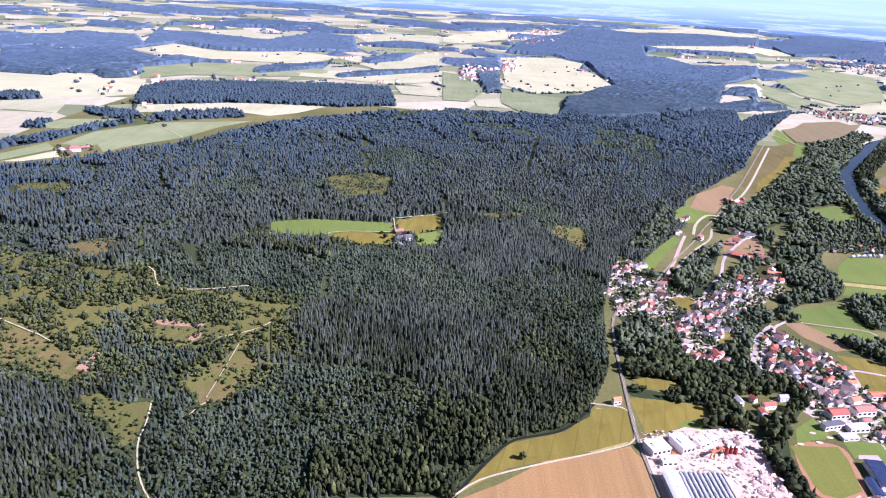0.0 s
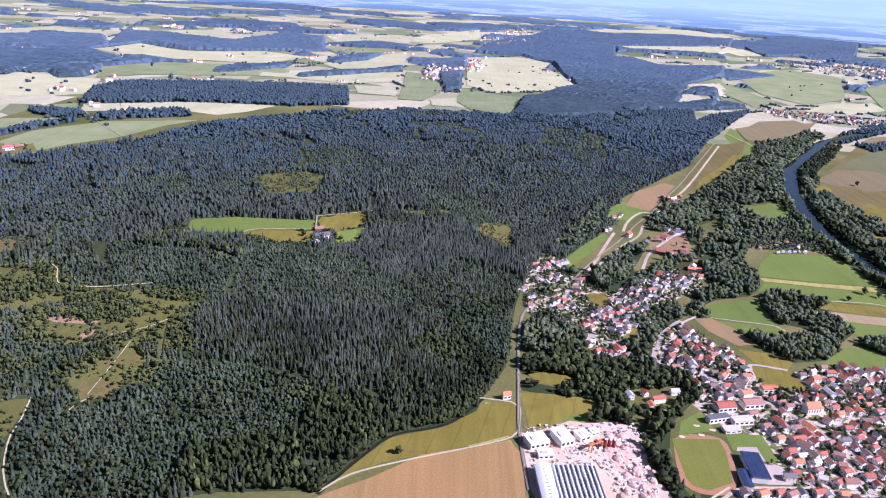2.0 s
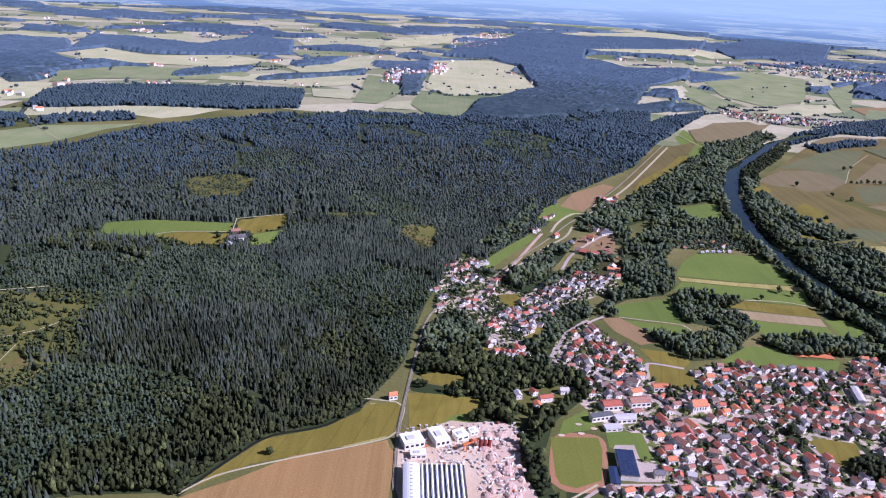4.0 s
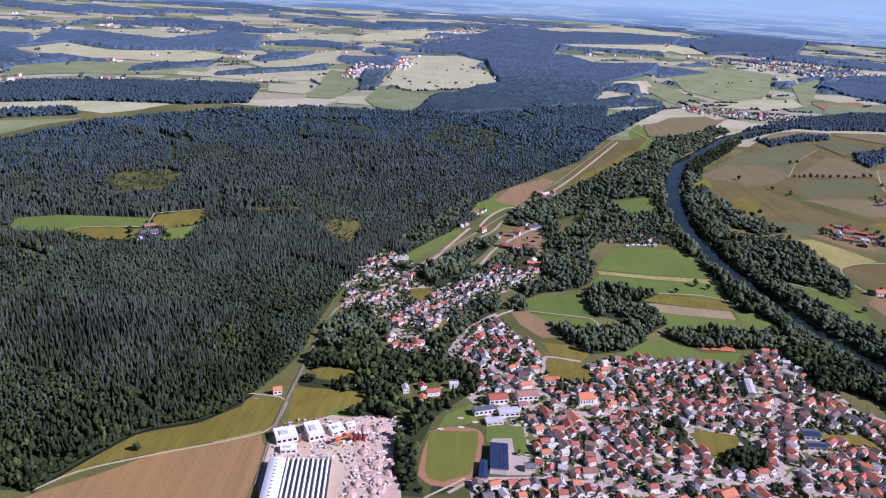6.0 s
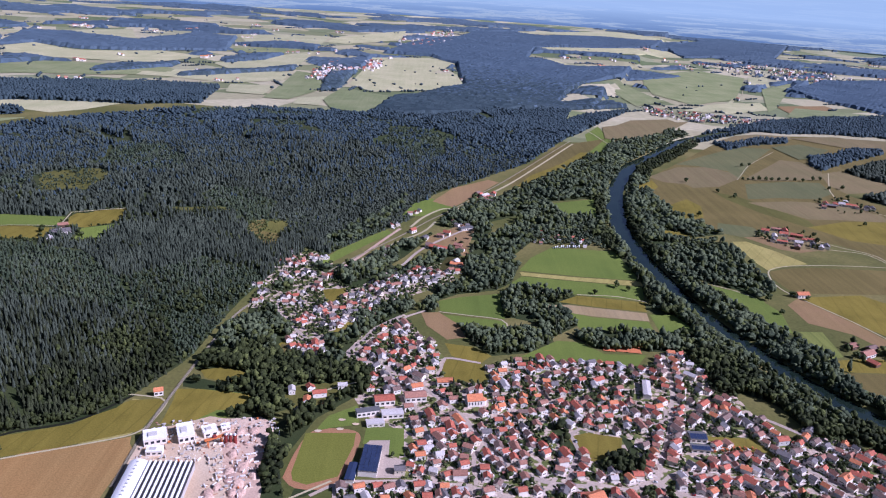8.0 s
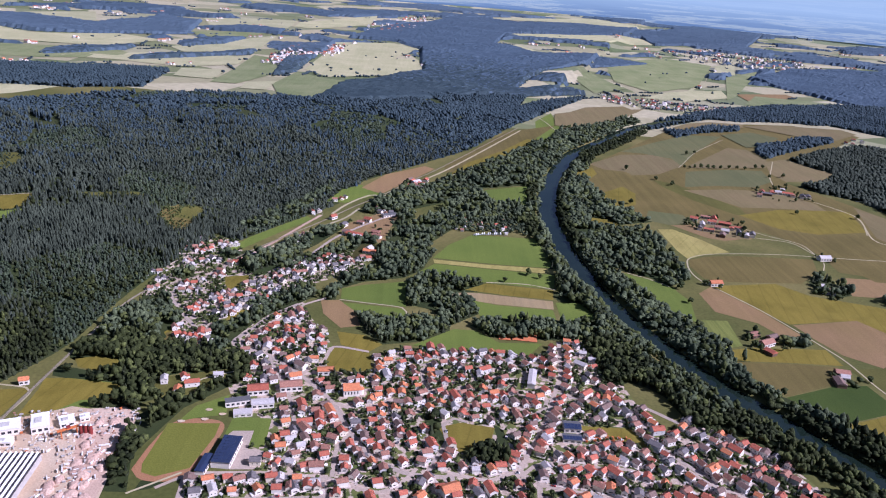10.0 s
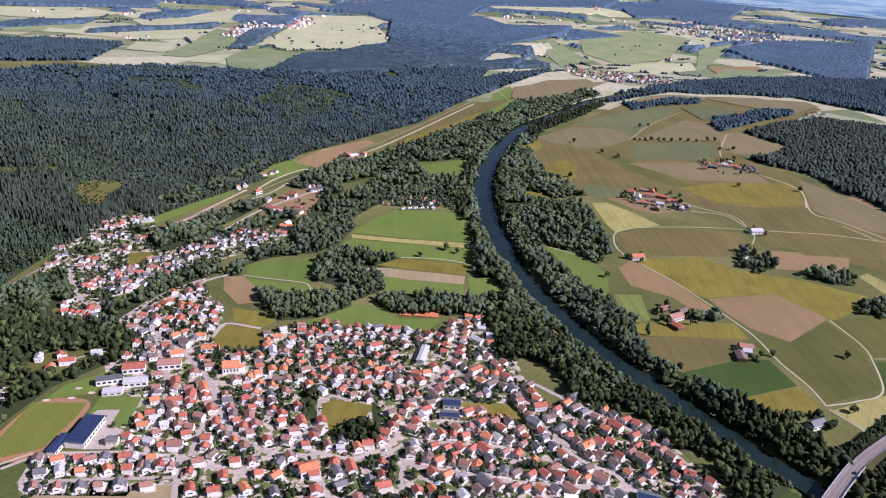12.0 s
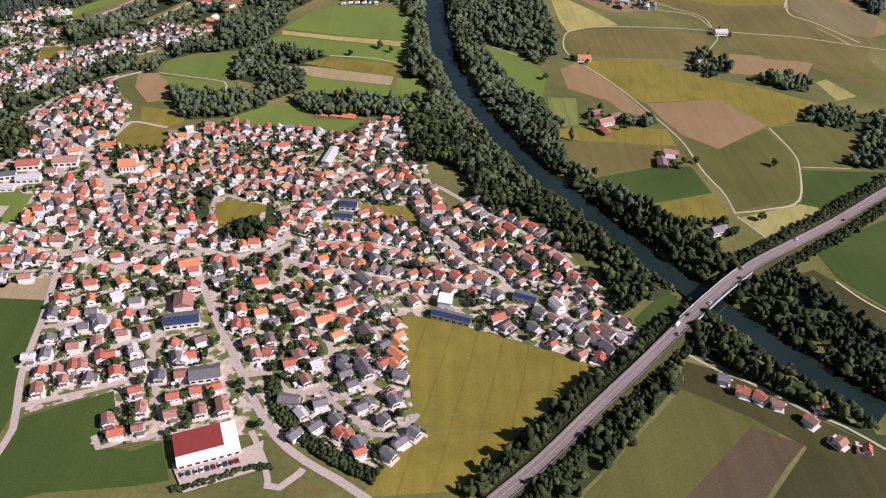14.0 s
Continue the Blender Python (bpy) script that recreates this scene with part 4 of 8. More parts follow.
wood("wood", "mixed", 0, [(361, 568), (358, 604), (385, 628), (432, 619), (434, 600), (398, 591), (424, 583), (424, 555), (401, 533), (389, 538), (388, 557)])
wood("wood", "mixed", 0, [(415, 534), (442, 551), (487, 543), (536, 549), (535, 524), (489, 515), (432, 515)])
wood("wood", "mixed", 0, [(491, 604), (510, 610), (520, 593), (510, 584), (495, 586)])
wood("wood", "mixed", 0, [(501, 744), (520, 769), (538, 655), (536, 549), (520, 551), (514, 581), (521, 597), (507, 617)])
wood("wood", "mixed", 0, [(288, 561), (306, 612), (337, 641), (349, 679), (382, 713), (390, 685), (377, 639), (361, 620), (326, 607), (306, 589), (306, 567)])
wood("wood", "mixed", 0, [(331, 663), (343, 727), (398, 808), (428, 901), (446, 899), (466, 843), (503, 856), (510, 786), (426, 783), (389, 716), (374, 641), (347, 624)])
wood("wood", "mixed", 0, [(338, 863), (406, 948), (512, 1124), (619, 1289), (641, 1229), (568, 1067), (527, 943), (448, 909), (413, 852), (352, 801)])
wood("wood", "mixed", 0, [(625, 1314), (784, 1445), (818, 1385), (694, 1241), (615, 1110), (555, 975), (523, 827), (521, 687), (540, 634), (562, 588), (614, 530), (581, 475), (547, 506), (505, 571), (494, 655), (507, 845), (550, 1032)])
wood("wood", "mixed", 0, [(604, 1074), (624, 1031), (654, 1022), (628, 910), (640, 866), (606, 799), (544, 772), (544, 851)])
wood("wood", "mixed", 0, [(140, 469), (177, 498), (237, 478), (261, 463), (261, 441), (231, 404), (217, 357), (225, 327), (210, 327), (209, 367), (204, 390), (223, 417), (230, 438), (213, 455)])
wood("wood", "mixed", 0, [(140, 457), (146, 461), (181, 434), (182, 457), (138, 481), (136, 468)])
wood("wood", "mixed", 0, [(139, 494), (141, 532), (180, 547), (196, 519), (186, 490), (154, 483)])
wood("wood", "mixed", 0, [(530, 204), (554, 228), (579, 254), (607, 277), (621, 289), (626, 294), (629, 291), (610, 273), (584, 248), (553, 216), (538, 202)])
wood("wood", "mixed", 0, [(556, 203), (574, 221), (596, 238), (617, 256), (637, 276), (644, 279), (639, 269), (619, 247), (598, 223), (577, 203)])
wood("wood", "mixed", 0, [(628, 264), (639, 269), (645, 257), (638, 254)])
wood("wood", "mixed", 0, [(194, 652), (212, 665), (278, 667), (273, 640), (253, 620), (232, 609)])
wood("wood", "mixed", 0, [(138, 482), (172, 482), (202, 484), (223, 467), (231, 452), (217, 444), (196, 432), (187, 426), (179, 429), (184, 445), (179, 455), (167, 460), (155, 463), (143, 458), (137, 463)])
wood("wood", "mixed", 0, [(135, 446), (148, 445), (163, 441), (177, 442), (184, 441), (182, 429), (161, 429), (148, 432), (139, 434)])
wood("wood", "mixed", 0, [(186, 431), (199, 443), (212, 430), (213, 414), (199, 404), (188, 409)])
wood("wood", "mixed", 0, [(165, 404), (175, 411), (188, 412), (205, 407), (206, 399), (183, 400), (169, 401)])
wood("wood", "mixed", 0, [(229, 336), (244, 344), (250, 345), (250, 341), (235, 330), (228, 328)])
wood("wood", "mixed", 0, [(512, 550), (533, 504), (543, 456), (554, 428), (575, 417), (631, 504), (582, 547), (557, 576), (530, 608)])
wood("wood", "mixed", 0, [(505, 509), (504, 449), (523, 458), (534, 451), (542, 441), (548, 415), (557, 403), (573, 392), (563, 442), (545, 487), (531, 511)])
# built-up ground
town("gravelgreen", [(152,560), (156,607), (149,640), (158,685), (198,691), (211,657), (253,623), (270,657), (297,693), (320,673), (327,643), (306,618), (284,598), (282,558), (279,527), (256,496), (245,476), (241,449), (206,446), (174,517)])
town("gravelgreen", [(233,472), (240,489), (260,534), (277,560), (298,520), (314,487), (314,455), (344,455), (343,479), (365,492), (408,492), (457,486), (489,515), (508,515), (514,476), (520,427), (532,394), (531,358), (292,340)])
town("gravelgreen", [(252,342), (290,347), (300,322), (306,314), (256,313), (250,322)])
town("gravelgreen", [(651,276), (671,264), (694,248), (720,231), (715,222), (688,234), (663,249), (649,263)])
town("gravelgreen", [(290,345), (525,363), (532,397), (551,417), (597,368), (619,312), (627,296), (600,277), (558,292), (521,305), (503,305), (507,274), (513,239), (496,212), (472,227), (443,229), (410,225), (381,221), (372,247), (349,236), (326,320), (300,322)])


# ---- woods ----
def rough_clump(sides_seed, squash=0.85):
    """A lumpy twenty-sided clump of leaves about the origin."""
    rnd = random.Random(sides_seed)
    bm = bmesh.new()
    bmesh.ops.create_icosphere(bm, subdivisions=1, radius=1.0)
    v = np.array([(q.co.x, q.co.y, q.co.z * squash) for q in bm.verts])
    f = np.array([[q.index for q in face.verts] for face in bm.faces])
    bm.free()
    return v * np.array([[rnd.uniform(0.6, 1.32)] for _ in v]), f


def joined(pieces):
    vs, fs, at = [], [], 0
    for v, f in pieces:
        vs.append(v)
        fs.append(f + at)
        at += len(v)
    return np.concatenate(vs), np.concatenate(fs)


def spruce_shape(seed, tiers=2, sides=6):
    """One conifer, 1 high and about 1 across its lowest boughs: stepped ragged cones."""
    rnd = random.Random(seed)
    v, f = [], []
    for k in range(tiers):
        low, high = 0.06 + 0.86 * k / tiers * 0.9, 0.5 + 0.5 * (k + 1) / tiers
        if k == tiers - 1:
            high = 1.0
        r = 0.5 * (1 - 0.42 * k)
        base = len(v)
        turn = rnd.uniform(0, 6)
        for s in range(sides):
            a, q = turn + 2 * math.pi * s / sides, r * rnd.uniform(0.78, 1.2)
            v.append((q * math.cos(a), q * math.sin(a), low + rnd.uniform(-0.04, 0.04)))
        v.append((rnd.uniform(-0.03, 0.03), rnd.uniform(-0.03, 0.03), high))
        f += [(base + s, base + (s + 1) % sides, base + sides) for s in range(sides)]
    return np.array(v), np.array(f)


def crown_shape(seed, sides=5):
    """One tree of the middle distance: a ragged, blunt crown, 1 high and about 1 across."""
    rnd = random.Random(seed)
    v = []
    for low, r in ((0.05, 0.5), (0.6, rnd.uniform(0.3, 0.44))):
        turn = rnd.uniform(0, 6)
        v += [(r * rnd.uniform(0.75, 1.25) * math.cos(turn + 2 * math.pi * s / sides), r * rnd.uniform(0.75, 1.25) * math.sin(turn + 2 * math.pi * s / sides), low + rnd.uniform(-0.07, 0.07)) for s in range(sides)]
    v.append((rnd.uniform(-0.06, 0.06), rnd.uniform(-0.06, 0.06), 1.0))
    f = []
    for s in range(sides):
        t = (s + 1) % sides
        f += [(s, t, sides + t), (s, sides + t, sides + s), (sides + s, sides + t, 2 * sides)]
    return np.array(v), np.array(f)


def broad_shape(seed, clumps=6):
    """One broadleaf crown, 1 high and 1 across: separate lumpy boughs round a middle, with gaps."""
    rnd = random.Random(seed)
    made = []
    for k in range(clumps):
        v, f = rough_clump(seed * 31 + k)
        if k == 0:
            c, r = (0, 0, 0.62), 0.34
        else:
            a = 2 * math.pi * k / (clumps - 1) + rnd.uniform(-0.4, 0.4)
            d, r = rnd.uniform(0.2, 0.33), rnd.uniform(0.19, 0.28)
            c = (d * math.cos(a), d * math.sin(a), rnd.uniform(0.3, 0.72))
        spread = np.array([rnd.uniform(0.65, 1.35), rnd.uniform(0.65, 1.35), rnd.uniform(0.7, 1.45)])
        made.append((v * r * spread + np.array(c), f))
    return joined(made)


def bush_shape(seed):
    v, f = rough_clump(seed, 1.0)
    return v * 0.5 + np.array((0, 0, 0.45)), f


def planted(name, shapes, x, y, high, wide, material, label, seed=0):
    """Many trees of some shapes, joined into one object."""
    rng = np.random.default_rng(seed)
    vs, fs, at = [], [], 0
    pick = rng.integers(0, len(shapes), len(x))
    z = bed(x, y)
    for k, (sv, sf) in enumerate(shapes):
        i = np.nonzero(pick == k)[0]
        if not len(i):
            continue
        a = rng.uniform(0, 6.28, len(i))
        c, s = np.cos(a)[:, None], np.sin(a)[:, None]
        vx = (sv[None, :, 0] * c - sv[None, :, 1] * s) * wide[i, None] + x[i, None]
        vy = (sv[None, :, 0] * s + sv[None, :, 1] * c) * wide[i, None] + y[i, None]
        vz = sv[None, :, 2] * high[i, None] + z[i, None] - 0.2
        vs.append(np.stack([vx, vy, vz], -1).reshape(-1, 3))
        fs.append((sf[None] + (np.arange(len(i)) * len(sv))[:, None, None]).reshape(-1, 3) + at)
        at += len(i) * len(sv)
    v, f = np.concatenate(vs), np.concatenate(fs)
    me = bpy.data.meshes.new(name)
    me.vertices.add(len(v))
    me.vertices.foreach_set("co", v.astype(np.float32).ravel())
    me.loops.add(f.size)
    me.loops.foreach_set("vertex_index", f.astype(np.int32).ravel())
    me.polygons.add(len(f))
    me.polygons.foreach_set("loop_start", (np.arange(len(f)) * 3).astype(np.int32))
    me.materials.append(material)
    me.update(calc_edges=True)
    return tagged(new(name, me), label, "trees", kind="stuff")


def scattered(poly, gap, seed):
    """Points about gap metres apart in a polygon."""
    rng = np.random.default_rng(seed)
    p = np.array(poly, float)
    x, y = np.meshgrid(np.arange(p[:, 0].min(), p[:, 0].max() + gap, gap), np.arange(p[:, 1].min(), p[:, 1].max() + gap, gap * 0.87))
    x = x + (np.arange(len(x)) % 2)[:, None] * gap / 2
    x, y = (x + rng.uniform(-0.36, 0.36, x.shape) * gap).ravel(), (y + rng.uniform(-0.36, 0.36, y.shape) * gap).ravel()
    keep = inside(x, y, poly)
    return x[keep], y[keep]


def clear_of(x, y, margin=1.8, fields=True, ahead=(0,)):
    """Where no field, way or water lies."""
    ok = np.ones(len(x), bool)
    if fields:
        for _, poly in FIELDS:
            for dy in ahead:
                ok &= ~inside(x, y + dy, poly)
    for name, width, points in WAYS:
        q = np.array(points)
        near = (x > q[:, 0].min() - 18) & (x < q[:, 0].max() + 18) & (y > q[:, 1].min() - 18) & (y < q[:, 1].max() + 18)
        if near.any():
            d, _ = line_distance(x[near], y[near], points)
            ok[near] &= d > width / 2 + (min(margin, 0.7) if name == "creek" else min(margin, 2.4) if name == "track" else margin)
    d, _ = line_distance(x, y, RIVER)
    return ok & (d > 9.6 + 2.0 * eased(420, 640, y))


SPRUCES = [spruce_shape(k) for k in range(6)]
CROWNS = [crown_shape(40 + k) for k in range(6)]
FAR_CROWNS = [crown_shape(50 + k, 4) for k in range(6)]
BROADS = [broad_shape(k, 4) for k in range(8)]
SMALL_BROADS = [broad_shape(60 + k, 3) for k in range(5)]
BUSHES = [bush_shape(k) for k in range(5)]


def fbm(x, y, size, seed=0.0):
    """Slow waves of the stand, about size metres long, between -1 and 1."""
    return (np.sin(x / size + 1.7 * np.sin(y / size * 0.8 + seed)) + np.sin(y / size * 1.3 + 1.3 * np.sin(x / size * 1.1 + seed * 2 + 1))) / 2


YOUNG = [(-429, 523), (-298, 548), (-226, 529), (-195, 496), (-114, 508), (-91, 482), (-95, 428), (-102, 398), (-127, 388), (-145, 390), (-165, 413), (-203, 378), (-228, 389), (-330, 390)]
ISLAND = [(-229.0, 449.0), (-216.0, 461.0), (-191.0, 444.0), (-173.0, 435.0), (-153.0, 428.0), (-150.0, 402.0), (-161.0, 386.0), (-182.0, 404.0), (-198.0, 406.0), (-222.0, 419.0)]
GREENER = [(-115, 476), (-27, 500), (60, 512), (125, 479), (110, 411), (54, 374), (21, 321), (-79, 302), (-136, 338), (-114, 390)]


STAND_RNG = np.random.default_rng(17)
STAND_AT = np.c_[STAND_RNG.uniform(-620, 640, 190), STAND_RNG.uniform(280, 1620, 190)]
STAND_TALL, STAND_LEAFY = STAND_RNG.uniform(0.66, 1.22, 190), STAND_RNG.normal(0, 0.24, 190)
STAND_OLD, STAND_CLOSE = STAND_RNG.random(190), STAND_RNG.uniform(0.82, 1.0, 190)


def stand_of(x, y):
    """The stand that each place of the forest belongs to, and how far it is from the ride at the stand's edge."""
    wx, wy = x + 16 * fbm(x, y, 38, 0.4), y + 16 * fbm(x, y, 44, 2.4)
    number, ride = np.zeros(len(x), int), np.zeros(len(x))
    for at in range(0, len(x), 20000):
        part_ = slice(at, at + 20000)
        d = np.hypot(wx[part_, None] - STAND_AT[None, :, 0], wy[part_, None] - STAND_AT[None, :, 1])
        two = np.partition(d, 1, axis=1)
        number[part_], ride[part_] = d.argmin(1), two[:, 1] - two[:, 0]
    return number, ride


def grow_hill(poly):
    """The hill's forest: stands of spruce of differing age, drifts of broadleaf trees, and a slope of young mixed growth."""
    rng = np.random.default_rng(7)
    gaps = (2.7, 3.6, 5.4)
    parts = [scattered(poly, gap, k) for k, gap in enumerate(gaps)]
    for k, ((x, y), low, high) in enumerate(zip(parts, (0, 760, 1120), (760, 1120, 9999))):
        d = np.hypot(x - 255, y) + 45 * rng.normal(size=len(x))
        keep = (d >= low) & (d < high)
        x, y, d = x[keep], y[keep], d[keep]
        keep = clear_of(x, y, 3.4, True, (0, 6, 9))
        if k == 0:
            rim = ~keep & clear_of(x, y, 1.4, True)
            m = rim.sum()
            for which, leaf in ((rng.random(m) < 0.5, "broad"), (rng.random(m) < 0.35, "young")):
                if which.sum() > 1:
                    fx, fy = x[rim][which], y[rim][which]
                    planted("forest_fringe", SMALL_BROADS, fx, fy, 2.9 * rng.uniform(0.4, 1.5, len(fx)), 2.7 * rng.uniform(0.6, 1.4, len(fx)), LEAF[leaf], "low leafy growth along the forest edge", 30 + k)
        x, y, d = x[keep], y[keep], d[keep]
        stand, ride = stand_of(x, y)
        n = len(x)
        keep = (rng.random(n) < STAND_CLOSE[stand]) & ((ride > 2.6 + k) | (STAND_OLD[stand] > 0.62))
        x, y, d, stand = x[keep], y[keep], d[keep], stand[keep]
        n = len(x)
        wander = rng.normal(size=n)
        near_x, near_y = x + 14 * fbm(x, y, 12, 1.0) + 5 * wander, y + 14 * fbm(x, y, 15, 4.0) + 5 * rng.normal(size=n)
        cleared = inside(near_x, near_y, YOUNG) & ~inside(near_x, near_y, ISLAND)
        foot, _ = line_distance(x, y, EDGE)
        lush = 0.2 * inside(near_x, near_y, GREENER) + 0.42 * (1 - eased(12, 110, foot))
        drift = 0.4 * fbm(x, y, 52, 2.0) + 0.4 * fbm(x, y, 16, 6.0) + 0.3 * rng.normal(size=n) + lush + STAND_LEAFY[stand]
        chance = rng.random(n)
        glade = cleared & (fbm(x, y, 13, 7.0) + 0.4 * rng.normal(size=n) > 0.62)
        leafy = np.where(cleared, (chance > 0.12) & (chance < 0.42), drift > (0.62, 0.66, 0.8)[k]) & ~glade
        sapling = ~cleared & (STAND_TALL[stand] < 0.74) & (chance > 0.28 - 0.2 * fbm(x, y, 17, 3.0))
        leafy &= ~sapling
        young = cleared & (chance >= 0.42) & ~glade
        old = ~leafy & ~young & ~glade & ~sapling & ~(chance < 0.03)
        gap = gaps[k]
        size = np.where(cleared, 0.62, STAND_TALL[stand])
        tall = (8.2, 8.0, 6.6)[k] * (1 + 0.34 * fbm(x, y, 42, 5.0)) * rng.uniform(0.62, 1.14, n) * size
        broad = gap * rng.uniform(0.95, 1.4, n)
        # farther spruces get greyer, then bluer leaves: haze put into their colour
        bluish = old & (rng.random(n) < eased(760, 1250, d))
        greyed = old & ~bluish & (rng.random(n) < eased(430, 720, d) + np.where(STAND_OLD[stand] > 0.6, 0.3, -0.05))
        for which, leaf in ((old & ~bluish & ~greyed, "spruce"), (greyed, "old"), (bluish, "ridge")):
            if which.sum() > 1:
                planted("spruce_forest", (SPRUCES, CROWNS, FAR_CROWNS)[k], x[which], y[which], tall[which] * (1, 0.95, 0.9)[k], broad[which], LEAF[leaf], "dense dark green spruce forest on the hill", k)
        pale = leafy & (k == 0) & (rng.random(n) < 0.05 + 0.14 * (fbm(x, y, 19, 8.0) > 0.2) + 0.4 * cleared)
        # the same haze tones by distance for the broadleaf trees
        for which, leaf, words in ((leafy & ~pale, ("broad", "old", "ridge")[k], "mid-green broadleaf trees mixed into the forest"), (pale, "young", "light green broadleaf trees mixed into the forest")):
            m = which.sum()
            if m > 1:
                planted("broadleaf_stand", (SMALL_BROADS, SMALL_BROADS, BUSHES)[k], x[which], y[which], 7.4 * rng.uniform(0.6, 1.25, m) * size[which], gap * rng.uniform(1.1, 1.8, m), LEAF[leaf], words, k + 5)
        m = sapling.sum()
        if m > 1:
            planted("young_plantation", CROWNS, x[sapling], y[sapling], 4.2 * rng.uniform(0.5, 1.3, m), gap * rng.uniform(0.8, 1.3, m), LEAF["glade"], "lighter green plantation of young trees in the forest", k + 20)
        m = young.sum()
        if m > 1:
            planted("young_forest", SMALL_BROADS if k == 0 else BUSHES, x[young], y[young], 3.4 * rng.uniform(0.5, 1.6, m), gap * rng.uniform(0.7, 1.45, m), LEAF["young"], "light green young growth on a cleared slope", k + 9)


def canopy(x0, x1, y0, y1, gap, tall, wooded, label, seed):
    """The closed roof of a far wood: crowns as an uneven sheet that drops to the ground at its edges."""
    rng = np.random.default_rng(seed)
    xs, ys = np.arange(x0 - 2 * gap, x1 + 3 * gap, gap), np.arange(y0 - 2 * gap, y1 + 3 * gap, gap)
    x, y = np.meshgrid(xs, ys)
    x, y = x + rng.uniform(-0.34, 0.34, x.shape) * gap, y + rng.uniform(-0.34, 0.34, y.shape) * gap
    mid_x, mid_y = ((q[1:, 1:] + q[:-1, 1:] + q[1:, :-1] + q[:-1, :-1]) / 4 for q in (x, y))
    grown = wooded(mid_x.ravel(), mid_y.ravel()).reshape(mid_x.shape)
    full = np.zeros(x.shape, bool)
    full[1:-1, 1:-1] = grown[1:, 1:] & grown[:-1, 1:] & grown[1:, :-1] & grown[:-1, :-1]
    z = land(x.ravel(), y.ravel()) + np.where(full.ravel(), (tall + 0.45 * tall * fbm(x.ravel(), y.ravel(), 62, seed)) * rng.uniform(0.78, 1.06, x.size), 0.3)
    w = x.shape[1]
    row, col = np.nonzero(grown)
    if len(row) < 2:
        return None
    c = row * w + col
    faces = np.concatenate([np.c_[c, c + 1, c + w + 1], np.c_[c, c + w + 1, c + w]])
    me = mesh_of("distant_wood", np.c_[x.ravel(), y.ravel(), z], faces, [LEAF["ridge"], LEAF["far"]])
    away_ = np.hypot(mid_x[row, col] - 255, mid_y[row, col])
    # leaves with blue haze in their colour take over with distance
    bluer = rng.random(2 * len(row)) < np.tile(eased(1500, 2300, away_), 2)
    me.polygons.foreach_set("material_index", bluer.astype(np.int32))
    return tagged(new("distant_wood", me), label, "trees", kind="stuff")


for number, (kind, poly) in enumerate(WOODS):
    area = np.array(poly, float)
    middle = area.mean(0)
    if number == 0:
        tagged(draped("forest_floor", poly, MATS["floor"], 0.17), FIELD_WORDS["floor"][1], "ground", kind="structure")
        tagged(draped("young_growth_floor", ragged(YOUNG), MATS["moss"], 0.24), "grassy ground of a young plantation", "ground", kind="structure")
        grow_hill(poly)
        continue
    rng = np.random.default_rng(100 + number)
    away = float(np.hypot(*(middle - (255, 0))))
    gap = 3.4 if away < 640 else 4.3 if away < 860 else 5.4 if away < 1300 else 5.8 if away < 1750 else 8.5 if away < 1900 else 13
    if kind == "mixed" or away > 880:
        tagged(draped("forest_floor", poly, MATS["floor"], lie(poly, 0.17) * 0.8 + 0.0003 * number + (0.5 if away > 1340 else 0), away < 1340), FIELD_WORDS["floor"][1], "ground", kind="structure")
    if away > 1750:
        canopy(*area.min(0)[[0]], *area.max(0)[[0]], *area.min(0)[[1]], *area.max(0)[[1]], min(gap * 0.72, 7.4), 8.4, lambda x, y: inside(x, y, poly), "dark wood among distant fields", number)
        continue
    x, y = scattered(poly, gap, number)
    keep = clear_of(x, y, 1.8, away < 1340)
    x, y = x[keep], y[keep]
    if len(x) < 2:
        continue
    if kind == "mixed" and away < 1300:
        thick = fbm(x, y, 11, number) + 0.4 * rng.normal(size=len(x)) < 0.44
        x, y = x[thick], y[thick]
    if away > 1200:
        tall = 8.6 * (1 + 0.25 * fbm(x, y, 40, number)) * rng.uniform(0.66, 1.12, len(x))
        # leaf tone chosen by distance: grey haze nearer, blue haze farther
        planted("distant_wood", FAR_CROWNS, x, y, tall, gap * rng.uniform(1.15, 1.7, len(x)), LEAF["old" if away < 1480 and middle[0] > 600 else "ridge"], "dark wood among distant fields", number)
        continue
    spruce = rng.random(len(x)) < (0.75 if kind == "spruce" else 0.12)
    if spruce.any():
        n = spruce.sum()
        planted("spruce_wood", SPRUCES if away < 880 else CROWNS, x[spruce], y[spruce], 8 * rng.uniform(0.7, 1.1, n), gap * rng.uniform(0.9, 1.2, n), LEAF["spruce"], "dark spruces in a small wood", number)
    pale = ~spruce & (rng.random(len(x)) < 0.25)
    # farther belts take the paler leaf that has haze in its colour
    for which, leaf, words in ((~spruce & ~pale, "broad" if middle[1] < 490 else "belt", "dark green broadleaf trees in a belt"), (pale, "young", "lighter green broadleaf trees in a belt")):
        n = which.sum()
        if n > 1:
            stature = 7.8 + 2.0 * fbm(x[which], y[which], 24, 3.0)
            planted("broadleaf_wood", BROADS if away < 640 else SMALL_BROADS, x[which], y[which], stature * rng.uniform(0.5, 1.3, n), gap * rng.uniform(1.0, 2.3, n), LEAF[leaf], words, number)


